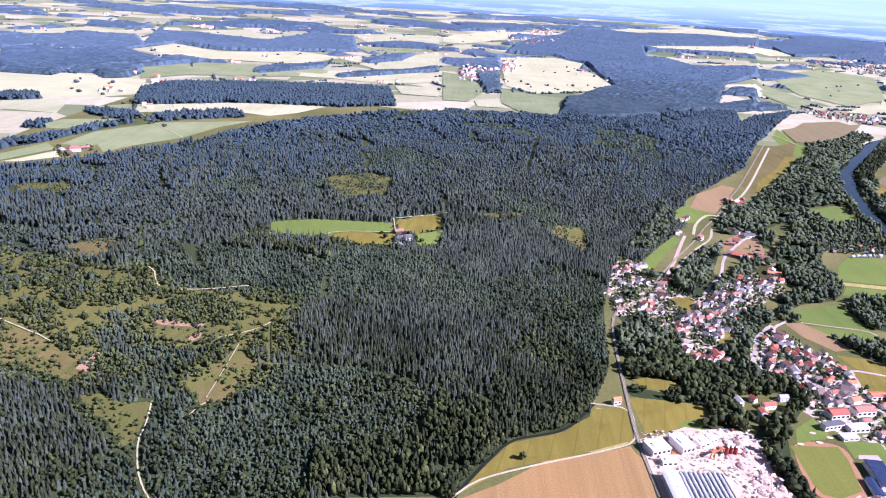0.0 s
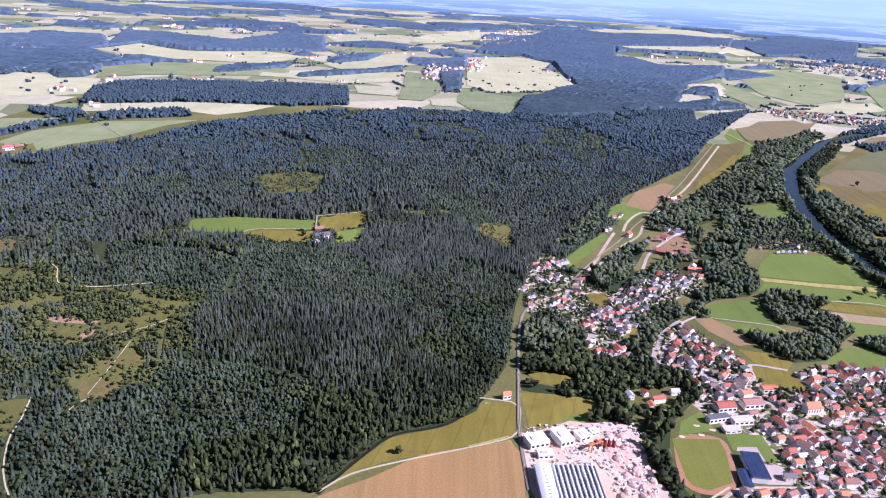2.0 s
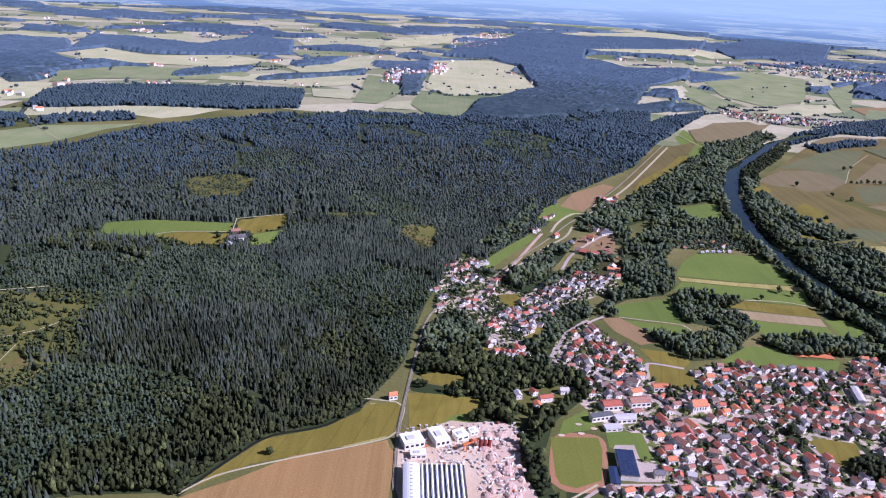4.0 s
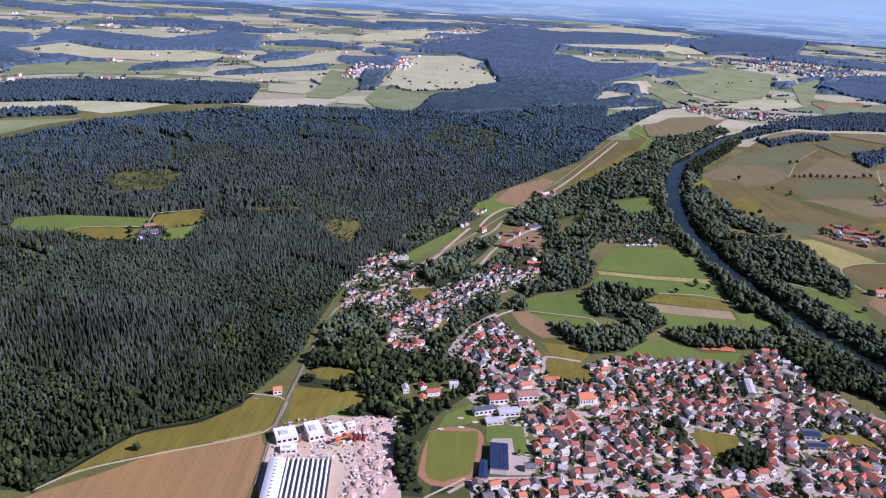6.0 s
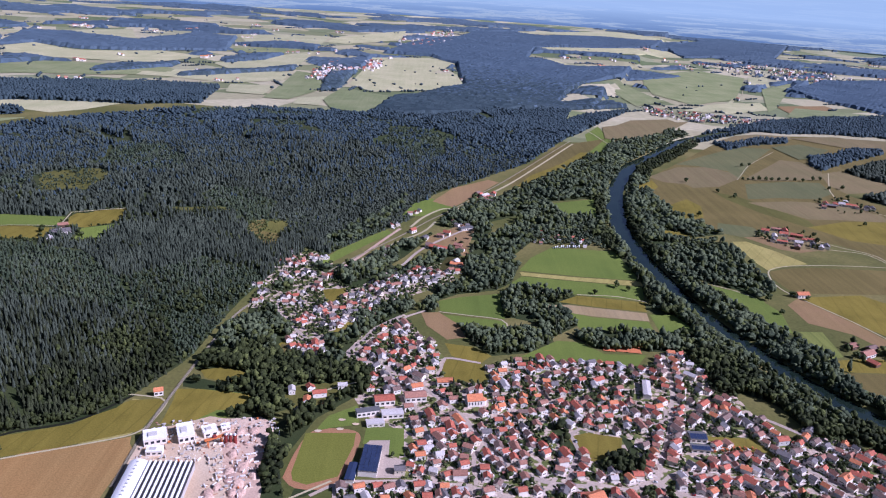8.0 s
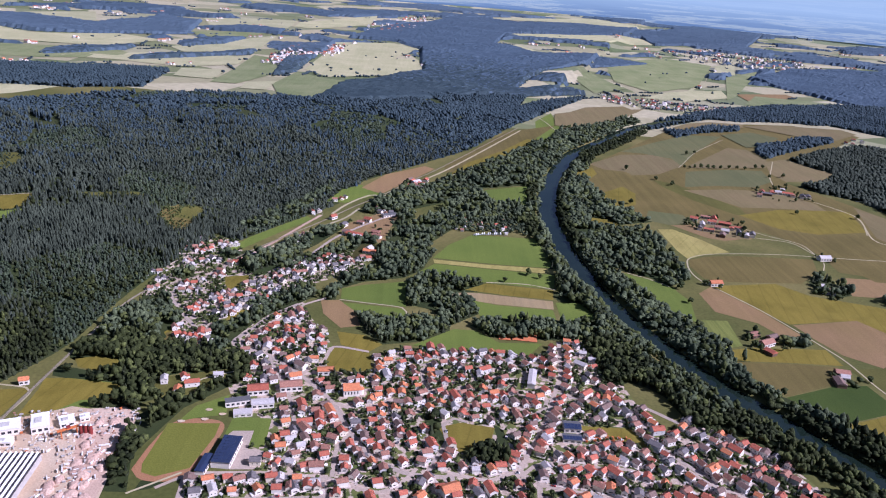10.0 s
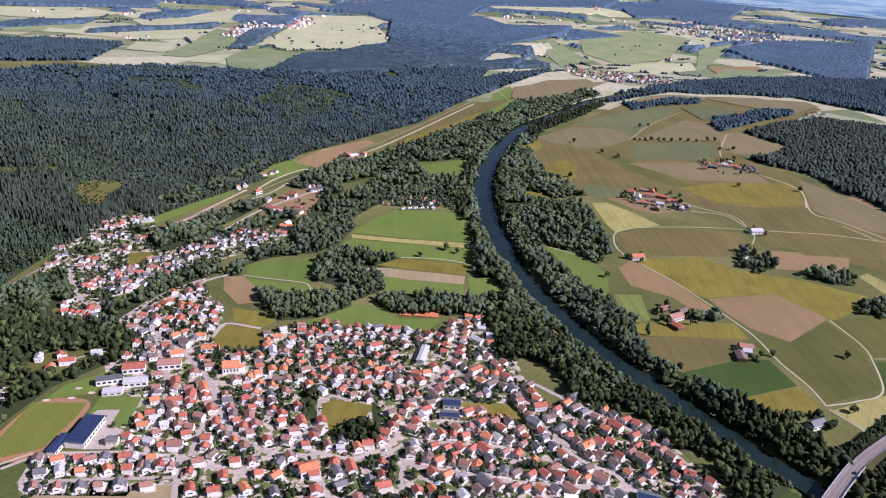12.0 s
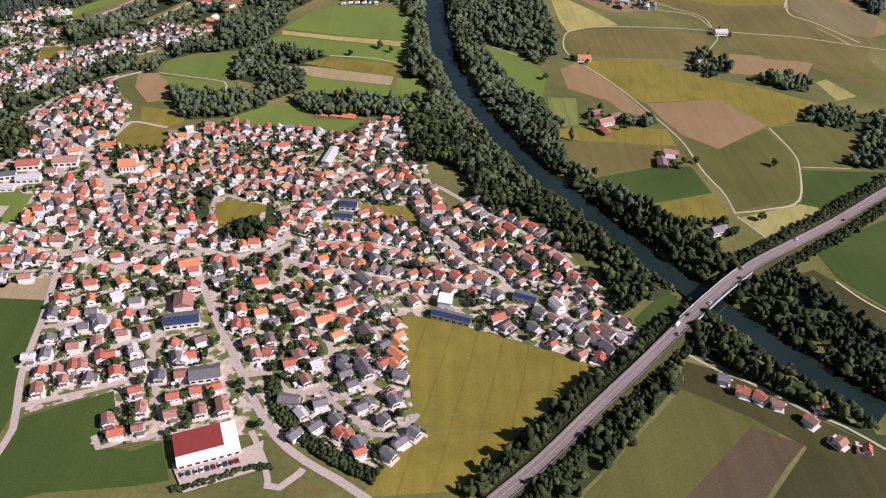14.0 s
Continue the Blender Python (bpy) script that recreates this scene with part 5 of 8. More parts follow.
# bushes scattered over the clearings of the hill
for number, (kind, poly) in enumerate(FIELDS):
    if kind in ("olive", "soil", "moss") and float(land(*poly[0])) > 6 and poly[0][1] < 1200:
        bx, by = scattered(poly, 3.0, 500 + number)
        b_rng = np.random.default_rng(number)
        few = b_rng.random(len(bx)) < 0.35 + 0.5 * fbm(bx, by, 9, number)
        bx, by = bx[few], by[few]
        if len(bx) > 1:
            planted("scrub", SMALL_BROADS, bx, by, 2.6 * b_rng.uniform(0.4, 1.6, len(bx)), 2.6 * b_rng.uniform(0.6, 1.4, len(bx)), LEAF["young" if number % 2 else "glade"], "light green bushes in a forest clearing", number)

# trees close along both banks of the river
bank_line = smooth_line(RIVER, 3.6)
bank_way = np.gradient(bank_line, axis=0)
bank_way /= np.hypot(bank_way[:, 0], bank_way[:, 1])[:, None]
bank_side = np.c_[-bank_way[:, 1], bank_way[:, 0]]
bank_rng = np.random.default_rng(88)
bank_x, bank_y = [], []
for off in (-10.6, 10.6, -30, -26.5, -23, -19.5, -16, -13, 13, 16, 19.5, 23, 26.5, 30, 33.5, 37):
    p = bank_line + bank_side * off + bank_rng.uniform(-1.6, 1.6, bank_line.shape)
    bank_x.append(p[:, 0])
    bank_y.append(p[:, 1])
bank_x, bank_y = np.concatenate(bank_x), np.concatenate(bank_y)
ok = clear_of(bank_x, bank_y, 1.5) & (bank_y < 1320)
for _, poly in WOODS[1:]:
    ok &= ~inside(bank_x, bank_y, poly)
ok &= bank_rng.random(len(ok)) < 0.74
bank_x, bank_y = bank_x[ok], bank_y[ok]
n = len(bank_x)
planted("riverside_trees", BROADS, bank_x, bank_y, 7.0 * bank_rng.uniform(0.45, 1.4, n), 4.4 * bank_rng.uniform(0.9, 2.1, n), LEAF["broad"], "dark green trees lining the river banks", 900)

# tall trees over the creek at the foot of the hill
creek_line = smooth_line([w for w in WAYS if w[0] == "creek"][0][2], 2.6)
creek_way = np.gradient(creek_line, axis=0)
creek_way /= np.hypot(creek_way[:, 0], creek_way[:, 1])[:, None]
creek_side = np.c_[creek_way[:, 1], -creek_way[:, 0]]
creek_rng = np.random.default_rng(12)
edge_xy = np.concatenate([creek_line + creek_side * off + creek_rng.uniform(-1.1, 1.1, creek_line.shape) for off in (2.6, 4.8, 7.4)])
n = len(edge_xy)
planted("creekside_trees", BROADS, edge_xy[:, 0], edge_xy[:, 1], 6.8 * creek_rng.uniform(0.5, 1.3, n), 4.0 * creek_rng.uniform(0.7, 1.5, n), LEAF["broad"], "tall broadleaf trees over the creek", 902)

# scattered woods of the far countryside
def far_wooded(x, y):
    grown = fbm(x, y * 1.5, 210, 0.6) + 0.55 * fbm(x, y * 1.4, 74, 2.2) + 0.25 * fbm(x, y, 28, 4.0)
    ok = (grown > 0.42 - 0.25 * eased(2600, 3600, y)) & (np.abs(x - 255) < 0.85 * y) & (np.hypot(x - 255, y) < 4640) & (np.hypot(x - 255, y) > 1850)
    for _, poly in FIELDS + WOODS:
        ok &= ~inside(x, y, poly)
    return ok


canopy(-3600, 4200, 1350, 4560, 10.0, 9.0, far_wooded, "dark woods in the far countryside, coloured blue like haze", 901)


# hedgerows and small trees between the far fields
row_rng = np.random.default_rng(53)
row_x, row_y = [], []
for _ in range(900):
    cy = 900 + 2700 * row_rng.random() ** 1.4
    cx = 255 + row_rng.uniform(-0.75, 0.75) * cy
    turn, run = row_rng.choice((0.25, 1.75)) + row_rng.normal() * 0.3, row_rng.uniform(6, 90)
    along = np.arange(0, run, 6.5) + row_rng.uniform(-2, 2, len(np.arange(0, run, 6.5)))
    row_x.append(cx + along * math.cos(turn))
    row_y.append(cy + along * math.sin(turn) + row_rng.uniform(-1.5, 1.5, len(along)))
row_x, row_y = np.concatenate(row_x), np.concatenate(row_y)
ok = ((row_x < -380) & (row_y > 900)) | (row_y > 1500)
for _, poly in WOODS:
    ok &= ~inside(row_x, row_y, poly)
for _, poly in FIELDS:
    ok &= ~inside(row_x, row_y, poly) | (row_rng.random(len(row_x)) < 0.12)
row_x, row_y = row_x[ok], row_y[ok]
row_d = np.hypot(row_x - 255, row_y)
# leaf colours hold more blue haze the farther off the row stands
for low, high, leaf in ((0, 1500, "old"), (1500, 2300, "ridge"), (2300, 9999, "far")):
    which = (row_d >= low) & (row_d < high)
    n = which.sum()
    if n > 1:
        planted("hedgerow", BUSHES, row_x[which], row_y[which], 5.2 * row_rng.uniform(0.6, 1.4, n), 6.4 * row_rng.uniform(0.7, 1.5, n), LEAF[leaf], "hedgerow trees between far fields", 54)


# ---- buildings: tools ----
def part(name, bm, material, parent, label=""):
    """A bmesh as one mesh under a thing or a part."""
    me = bpy.data.meshes.new(name)
    bm.to_mesh(me)
    bm.free()
    for mat in material if isinstance(material, (list, tuple)) else [material]:
        me.materials.append(mat)
    ob = new(name, me)
    ob.parent = parent
    return tagged(ob, label)


def box(bm, x0, x1, y0, y1, z0, z1, slot=0):
    v = [bm.verts.new(p) for p in ((x0, y0, z0), (x1, y0, z0), (x1, y1, z0), (x0, y1, z0), (x0, y0, z1), (x1, y0, z1), (x1, y1, z1), (x0, y1, z1))]
    for q in ((3, 2, 1, 0), (4, 5, 6, 7), (0, 1, 5, 4), (1, 2, 6, 5), (2, 3, 7, 6), (3, 0, 4, 7)):
        bm.faces.new([v[i] for i in q]).material_index = slot
    return bm


def prism(bm, outline, y0, y1, slot=0):
    """An outline in x and z, drawn out from y0 to y1."""
    a, b = [bm.verts.new((x, y0, z)) for x, z in outline], [bm.verts.new((x, y1, z)) for x, z in outline]
    n = len(outline)
    bm.faces.new(a).material_index = slot
    bm.faces.new(b[::-1]).material_index = slot
    for i in range(n):
        bm.faces.new((a[i], b[i], b[(i + 1) % n], a[(i + 1) % n])).material_index = slot
    bmesh.ops.recalc_face_normals(bm, faces=bm.faces[:])
    return bm


def tube(bm, x, y, z0, z1, r0, r1, sides=8):
    rings = [[bm.verts.new((x + r * math.cos(2 * math.pi * k / sides), y + r * math.sin(2 * math.pi * k / sides), z)) for k in range(sides)] for z, r in ((z0, r0), (z1, r1))]
    for k in range(sides):
        bm.faces.new((rings[0][k], rings[0][(k + 1) % sides], rings[1][(k + 1) % sides], rings[1][k]))
    bm.faces.new(rings[1])
    bm.faces.new(rings[0][::-1])
    return bm


def thing(name, x, y, angle=0.0, label="", category="", group="", lift=0.0):
    ob = new(name)
    ob.matrix_basis = pose(x, y, float(land(x, y)) + lift, 0, 0, angle)
    return tagged(ob, label, category, group)


def gable_roof(w, d, h, pitch, eave=0.32, thick=0.13):
    """Two sloping slabs over a body w wide (x) and d deep (y), the ridge along y."""
    rise = (w / 2) * math.tan(radians(pitch))
    drop = eave * math.tan(radians(pitch))
    out = [(-w / 2 - eave, h - drop), (0, h + rise), (w / 2 + eave, h - drop), (w / 2 + eave, h - drop + thick), (0, h + rise + thick * 1.2), (-w / 2 - eave, h - drop + thick)]
    return prism(bmesh.new(), out, -d / 2 - eave, d / 2 + eave)


def gable_body(w, d, h, pitch):
    rise = (w / 2) * math.tan(radians(pitch))
    return prism(bmesh.new(), [(-w / 2, -0.4), (w / 2, -0.4), (w / 2, h), (0, h + rise), (-w / 2, h)], -d / 2, d / 2)


def hip_roof(w, d, h, rise, eave=0.4):
    bm = bmesh.new()
    a, b = w / 2 + eave, d / 2 + eave
    r = max(0.2, b - a * 0.9)
    v = [bm.verts.new(p) for p in ((-a, -b, h), (a, -b, h), (a, b, h), (-a, b, h), (0, -r, h + rise), (0, r, h + rise), (-a, -b, h - 0.14), (a, -b, h - 0.14), (a, b, h - 0.14), (-a, b, h - 0.14))]
    for q in ((0, 1, 4), (1, 2, 5, 4), (2, 3, 5), (3, 0, 4, 5), (9, 8, 7, 6), (0, 6, 7, 1), (1, 7, 8, 2), (2, 8, 9, 3), (3, 9, 6, 0)):
        bm.faces.new([v[i] for i in q])
    return bm


def window_mesh(parent, x, y, z, w, h, face, label=""):
    """A framed pane, proud of a wall that looks along face ('x', '-x', 'y' or '-y')."""
    bm = bmesh.new()
    t = 0.05
    if face in ("y", "-y"):
        s = 1 if face == "y" else -1
        box(bm, x - w / 2, x + w / 2, min(y, y + s * t), max(y, y + s * t), z, z + h, 1)
        box(bm, x - w / 2 + 0.08, x + w / 2 - 0.08, min(y, y + s * (t + 0.02)), max(y, y + s * (t + 0.02)), z + 0.08, z + h - 0.08, 0)
    else:
        s = 1 if face == "x" else -1
        box(bm, min(x, x + s * t), max(x, x + s * t), y - w / 2, y + w / 2, z, z + h, 1)
        box(bm, min(x, x + s * (t + 0.02)), max(x, x + s * (t + 0.02)), y - w / 2 + 0.08, y + w / 2 - 0.08, z + 0.08, z + h - 0.08, 0)
    return part("window", bm, [M_GLASS, M_WOOD], parent, label)


WALLS = [M_WALL, plain("cream_render", (0.74, 0.66, 0.52), 0.85, 0, 0.12), plain("pale_grey_render", (0.62, 0.60, 0.57), 0.85, 0, 0.12)]
ROOF_WORDS = {"red": "red tiled", "orange": "bright orange tiled", "rust": "weathered reddish-brown tiled", "brown": "dark brown tiled", "grey": "dark grey tiled", "pale": "pale grey"}
SIZES = [(4.2, 5.1, 3.0, 30), (4.6, 5.8, 3.0, 26), (3.8, 4.7, 2.8, 36), (4.2, 6.0, 3.2, 28), (3.5, 4.2, 2.6, 34), (4.7, 5.1, 3.1, 25), (5.2, 7.9, 3.5, 30), (4.7, 9.0, 3.4, 28)]


def build_house(size, roof, wall, near):
    w, d, h, pitch = SIZES[size]
    top = new("house")
    words = ("white", "cream", "pale grey")[wall]
    tagged(top, f"{words} rendered house with a {ROOF_WORDS[roof]} gable roof", "house", "houses of the village")
    paving = box(bmesh.new(), -w / 2 - 1.3, w / 2 + 0.7, -d / 2 - 1.2, d * 0.2, -0.1, 0.12)
    if size in (0, 2, 4, 5):
        box(paving, w / 2 + 0.72, w / 2 + 2.1, -d * 0.1 - 4.4, -d * 0.1 + 3.2, -0.1, 0.1)
    part("terrace", paving, M_PAVING, top, "pale paved terrace and drive")
    part("wall", gable_body(w, d, h, pitch), WALLS[wall], top)
    roof_ob = part("roof", gable_roof(w, d, h, pitch), ROOFS[roof], top, f"{ROOF_WORDS[roof]} roof")
    rise = (w / 2) * math.tan(radians(pitch))
    chim = box(bmesh.new(), w * 0.12, w * 0.12 + 0.36, d * 0.15, d * 0.15 + 0.36, h + rise * 0.5, h + rise + 0.4)
    part("chimney", chim, ROOFS["rust"], roof_ob)
    if size in (1, 3, 6):
        top_z = h + rise * 0.78
        dorm = box(bmesh.new(), w * 0.16, w / 2 - 0.35, -0.6, 0.6, h + 0.1, top_z)
        dormer = part("dormer", dorm, WALLS[wall], roof_ob)
        cap = prism(bmesh.new(), [(-0.75, top_z - 0.06), (0.75, top_z - 0.06), (0.75, top_z + 0.04), (0, top_z + 0.42), (-0.75, top_z + 0.04)], -w / 2 + 0.2, -w * 0.08)
        bmesh.ops.rotate(cap, verts=cap.verts[:], matrix=Matrix.Rotation(radians(90), 3, "Z"))
        part("dormer_roof", cap, ROOFS[roof], dormer)
    if size in (0, 2, 4, 5):
        gx0 = w / 2 + 0.05
        garage = box(bmesh.new(), gx0, gx0 + 1.9, -d * 0.1, -d * 0.1 + 3.2, -0.2, 1.5)
        box(garage, gx0 - 0.02, gx0 + 2.05, -d * 0.1 - 0.15, -d * 0.1 + 3.3, 1.5, 1.62, 1)
        box(garage, gx0 + 0.25, gx0 + 1.65, -d * 0.1 - 0.04, -d * 0.1, 0.0, 1.25, 2)
        part("garage", garage, [WALLS[wall], ROOFS["rust" if roof in ("red", "orange") else "grey"], M_WOOD], top, "low flat-roofed garage")
    if near:
        for side in (-1, 1):
            for k in (-0.25, 0.25):
                window_mesh(top, k * w, side * d / 2, 0.4, 0.55, 0.6, "y" if side > 0 else "-y")
            window_mesh(top, 0, side * d / 2, h - 0.1, 0.65, 0.6, "y" if side > 0 else "-y")
            for k in (-0.28, 0.1):
                window_mesh(top, side * w / 2, k * d, h * 0.45, 0.55, 0.6, "x" if side > 0 else "-x")
        part("balcony", box(bmesh.new(), -w * 0.35, w * 0.35, -d / 2 - 0.6, -d / 2, h * 0.55, h * 0.55 + 0.5), M_WOOD, top, "dark wooden balcony")
    else:
        for side in (-1, 1):
            window_mesh(top, 0, side * d / 2, h * 0.3, w * 0.5, 0.6, "y" if side > 0 else "-y")
    return top


PLAN_HOUSES, PLACED = {}, []


def put_house(x, y, angle, size, roof, wall, near):
    m = pose(x, y, float(land(x, y)) + 0.2, 0, 0, angle)
    key = (size, roof, wall, near)
    if key in PLAN_HOUSES:
        ob = copy_thing(PLAN_HOUSES[key], m)
    else:
        ob = PLAN_HOUSES[key] = build_house(*key)
        ob.matrix_basis = m
    PLACED.append((x, y, 3.0))
    return ob


# ---- landmarks ----
def hall(name, label, x, y, length, width, angle, h, roof_mat, wall_mat, rise=0.0, category="hall", roof_label=""):
    """A long low building, its length along its own x."""
    ob = thing(name, x, y, angle, label, category)
    part("wall", box(bmesh.new(), -length / 2, length / 2, -width / 2, width / 2, -0.4, h), wall_mat, ob)
    if rise:
        out = [(-width / 2 - 0.3, h), (width / 2 + 0.3, h), (width / 2 + 0.3, h + 0.15), (0, h + rise), (-width / 2 - 0.3, h + 0.15)]
        bm = prism(bmesh.new(), out, -length / 2 - 0.3, length / 2 + 0.3)
        bmesh.ops.rotate(bm, verts=bm.verts[:], matrix=Matrix.Rotation(radians(90), 3, "Z"))
    else:
        bm = box(bmesh.new(), -length / 2 - 0.2, length / 2 + 0.2, -width / 2 - 0.2, width / 2 + 0.2, h, h + 0.3)
    part("roof", bm, roof_mat, ob, roof_label)
    n = max(2, int(length / 3))
    for k in range(n):
        window_mesh(ob, -length / 2 + (k + 0.5) * length / n, -width / 2, h * 0.35, length / n * 0.6, h * 0.35, "-y")
    PLACED.append((x, y, max(length, width) * 0.62))
    if max(length, width) / min(length, width) > 1.5:
        ca, sa = math.cos(radians(angle)), math.sin(radians(angle))
        for k in (-0.35, 0.35):
            PLACED.append((x + k * length * ca, y + k * length * sa, min(length, width) * 0.9))
    return ob


def solar(ob, length, width, h, rise, rows=2, columns=6, slope_side=-1):
    """Panels laid on the near slope of a hall's roof, each a piece."""
    bm = box(bmesh.new(), -0.5, 0.5, -0.5, 0.5, 0, 0.06)
    me = bpy.data.meshes.new("solar_panel")
    bm.to_mesh(me)
    bm.free()
    me.materials.append(M_SOLAR)
    run = width / 2 if rise else width
    tilt = math.degrees(math.atan2(rise - 0.15, width / 2)) if rise else 0
    for r in range(rows):
        for c in range(columns):
            p = new("solar_panel", me)
            p.parent = ob
            f = (r + 0.5) / rows
            yy = slope_side * (width / 2 - f * run)
            zz = h + (0.15 + (rise - 0.15) * f if rise else 0.3) + 0.12
            p.matrix_basis = pose(-length / 2 + (c + 0.5) * length / columns, yy, zz, -slope_side * tilt, 0, 0) @ Matrix.Diagonal((length / columns * 0.94, run / rows * 0.94, 1, 1))


M_REDSHEET = plain("dark_red_sheet_roof", (0.26, 0.045, 0.035), 0.6, 0, 0.12)
M_GREYSHEET = plain("grey_sheet_roof", (0.13, 0.13, 0.13), 0.8, 0, 0.15)
M_ORANGE = plain("orange_paint", (0.55, 0.17, 0.05), 0.6)
M_RUBBLE = plain("pink_rubble", (0.55, 0.38, 0.29), 0.95, 0, 0.35)

market = hall("supermarket", "white supermarket with a dark red sheet roof", 428, 222, 24.6, 15.6, 21, 3.2, M_WHITE, M_WALL, 0, "supermarket")
part("upper_roof", box(bmesh.new(), -12.6, 6.5, -3.6, 8.1, 3.5, 3.9), M_REDSHEET, market, "dark red sheet roof")
sport = hall("sports_hall", "sports hall with a blue-grey panelled roof", 268, 361, 24.6, 10.4, 86, 3.6, M_GREYSHEET, M_WALL, 0, "hall")
solar(sport, 24.6, 10.4, 3.6, 0, 4, 9)
hall("changing_block", "low blue-roofed block beside the sports hall", 258.5, 350, 15.0, 5.0, 84, 2.6, M_SOLAR, M_WALL, 0.6, "building")
hall("school_wing", "long school wing with a dark flat roof", 262.5, 410.5, 15.0, 4.8, 18, 3.8, M_GREYSHEET, M_WALL, 0, "school")
hall("school_wing", "pale school wing with a grey roof", 278, 410, 13.5, 6.2, 12, 3.4, ROOFS["pale"], M_WALL, 0.5, "school")
hall("school_annex", "low white flat-roofed school annex", 268, 400, 11.0, 5.6, 12, 2.2, ROOFS["pale"], M_WALL, 0, "school")
hall("town_block", "long white block with a red tiled roof", 272, 425, 13, 8, 13, 4.0, ROOFS["red"], M_WALL, 1.8, "building")
hall("town_block", "long white block with a weathered tiled roof", 292, 431, 14, 8, 12, 4.0, ROOFS["rust"], M_WALL, 1.8, "building")
hall("town_block", "wide white building with an orange tiled roof", 312, 452, 11, 6, 8, 3.4, ROOFS["orange"], M_WALL, 1.2, "building")
sw = hall("workshop", "workshop with rows of solar panels on its roof", 399, 294, 16.2, 8.5, 14, 3.2, M_GREYSHEET, M_WALL, 1.4, "workshop")
solar(sw, 16.2, 8.5, 3.2, 1.4, 3, 8)
hall("gasthaus", "large house with a broad brown-orange tiled roof", 397, 306, 9.8, 9.0, 101, 4.0, ROOFS["rust"], M_WALL, 2.6, "house")
g = hall("greenhouse_hall", "long grey-roofed hall with skylight strips", 530, 304, 20, 5.8, -16, 2.8, M_GREYSHEET, M_WALL, 1.0, "hall")
solar(g, 20, 5.8, 2.8, 1.0, 2, 10)
hall("store_hall", "white flat-roofed store hall", 527, 316, 7.5, 7, 80, 3.6, M_WHITE, M_WALL, 0, "hall")
c_one = hall("timber_hall", "blue solar-roofed hall of the timber yard", 470, 399, 10.4, 8.5, -2, 3.0, M_GREYSHEET, M_WALL, 1.2, "hall")
solar(c_one, 10.4, 8.5, 3.0, 1.2, 3, 5)
c_two = hall("timber_hall", "low blue solar-roofed shed of the timber yard", 468, 387, 11.3, 6, -4, 2.6, M_GREYSHEET, M_WALL, 0.9, "hall")
solar(c_two, 11.3, 6, 2.6, 0.9, 2, 6)
hall("apartment_block", "long tall white block with a pale roof", 453, 454, 20, 5, 78, 3.4, ROOFS["pale"], M_WALL, 0.8, "building")
e_hall = hall("joinery", "joinery hall with blue-grey solar roof", 569, 321, 12, 6.5, -20, 2.8, M_GREYSHEET, M_WALL, 1.0, "hall")
solar(e_hall, 12, 6.5, 2.8, 1.0, 2, 6)
hall("town_house", "broad white house with a dark grey roof", 418, 260, 13, 8, 14, 3.2, ROOFS["grey"], M_WALL, 2.0, "house")
hall("inn", "large white inn with an orange-red roof", 392, 335, 10, 7.4, 26, 4.2, ROOFS["orange"], M_WALL, 2.4, "inn")
hall("inn", "long inn with a red tiled roof beside the railway", 310, 718, 21.9, 7.0, -24, 3.0, ROOFS["red"], M_WALL, 1.8, "inn")
hall("town_block", "low wide building with a bright orange tiled roof", 327, 675, 12.4, 7.0, -14, 2.6, ROOFS["orange"], M_WALL, 1.6, "building")
hall("town_block", "pale building with a weathered tiled roof in a yard", 331, 717, 10.0, 6.0, -42, 2.8, ROOFS["rust"], M_WALL, 1.4, "building")
hall("store_hall", "grey-roofed store hall beside the railway yard", 341, 785, 16.0, 7.0, 28, 2.6, M_GREYSHEET, M_WALL, 0.8, "hall")


def church():
    ob = thing("church", 331, 428, 12, "white village church with an orange tiled nave roof and a tower", "church")
    ob.matrix_basis = ob.matrix_basis @ Matrix.Diagonal((0.76, 0.76, 0.8, 1))
    nave = gable_body(8.5, 13.5, 6.0, 44)
    bmesh.ops.rotate(nave, verts=nave.verts[:], matrix=Matrix.Rotation(radians(90), 3, "Z"))
    part("nave_wall", nave, M_WALL, ob)
    roof = gable_roof(8.5, 13.5, 6.0, 44, 0.4, 0.2)
    bmesh.ops.rotate(roof, verts=roof.verts[:], matrix=Matrix.Rotation(radians(90), 3, "Z"))
    part("nave_roof", roof, ROOFS["orange"], ob, "bright orange tiled roof")
    part("apse", tube(bmesh.new(), 8.2, 0, -0.4, 4.6, 3.0, 3.0, 10), M_WALL, ob)
    part("apse_roof", tube(bmesh.new(), 8.2, 0, 4.6, 6.6, 3.3, 0.2, 10), ROOFS["orange"], ob)
    tower = part("tower", box(bmesh.new(), 4.6, 7.8, 3.6, 6.8, -0.4, 12.5), M_WALL, ob, "white square tower")
    spire = bmesh.new()
    base = [spire.verts.new(p) for p in ((4.3, 3.3, 12.5), (8.1, 3.3, 12.5), (8.1, 7.1, 12.5), (4.3, 7.1, 12.5))]
    tip = spire.verts.new((6.2, 5.2, 16.5))
    for i in range(4):
        spire.faces.new((base[i], base[(i + 1) % 4], tip))
    spire.faces.new(base[::-1])
    part("spire", spire, ROOFS["red"], tower, "pointed red spire")
    for k in range(5):
        window_mesh(ob, -5.2 + k * 2.6, -4.25, 2.0, 0.9, 2.6, "-y")
    PLACED.append((331, 428, 10))
    PLACED.append((338, 430, 7))


church()


# ---- the concrete works ----
M_GUTTER = plain("dark_gutter", (0.06, 0.055, 0.055), 0.9, 0, 0.2)

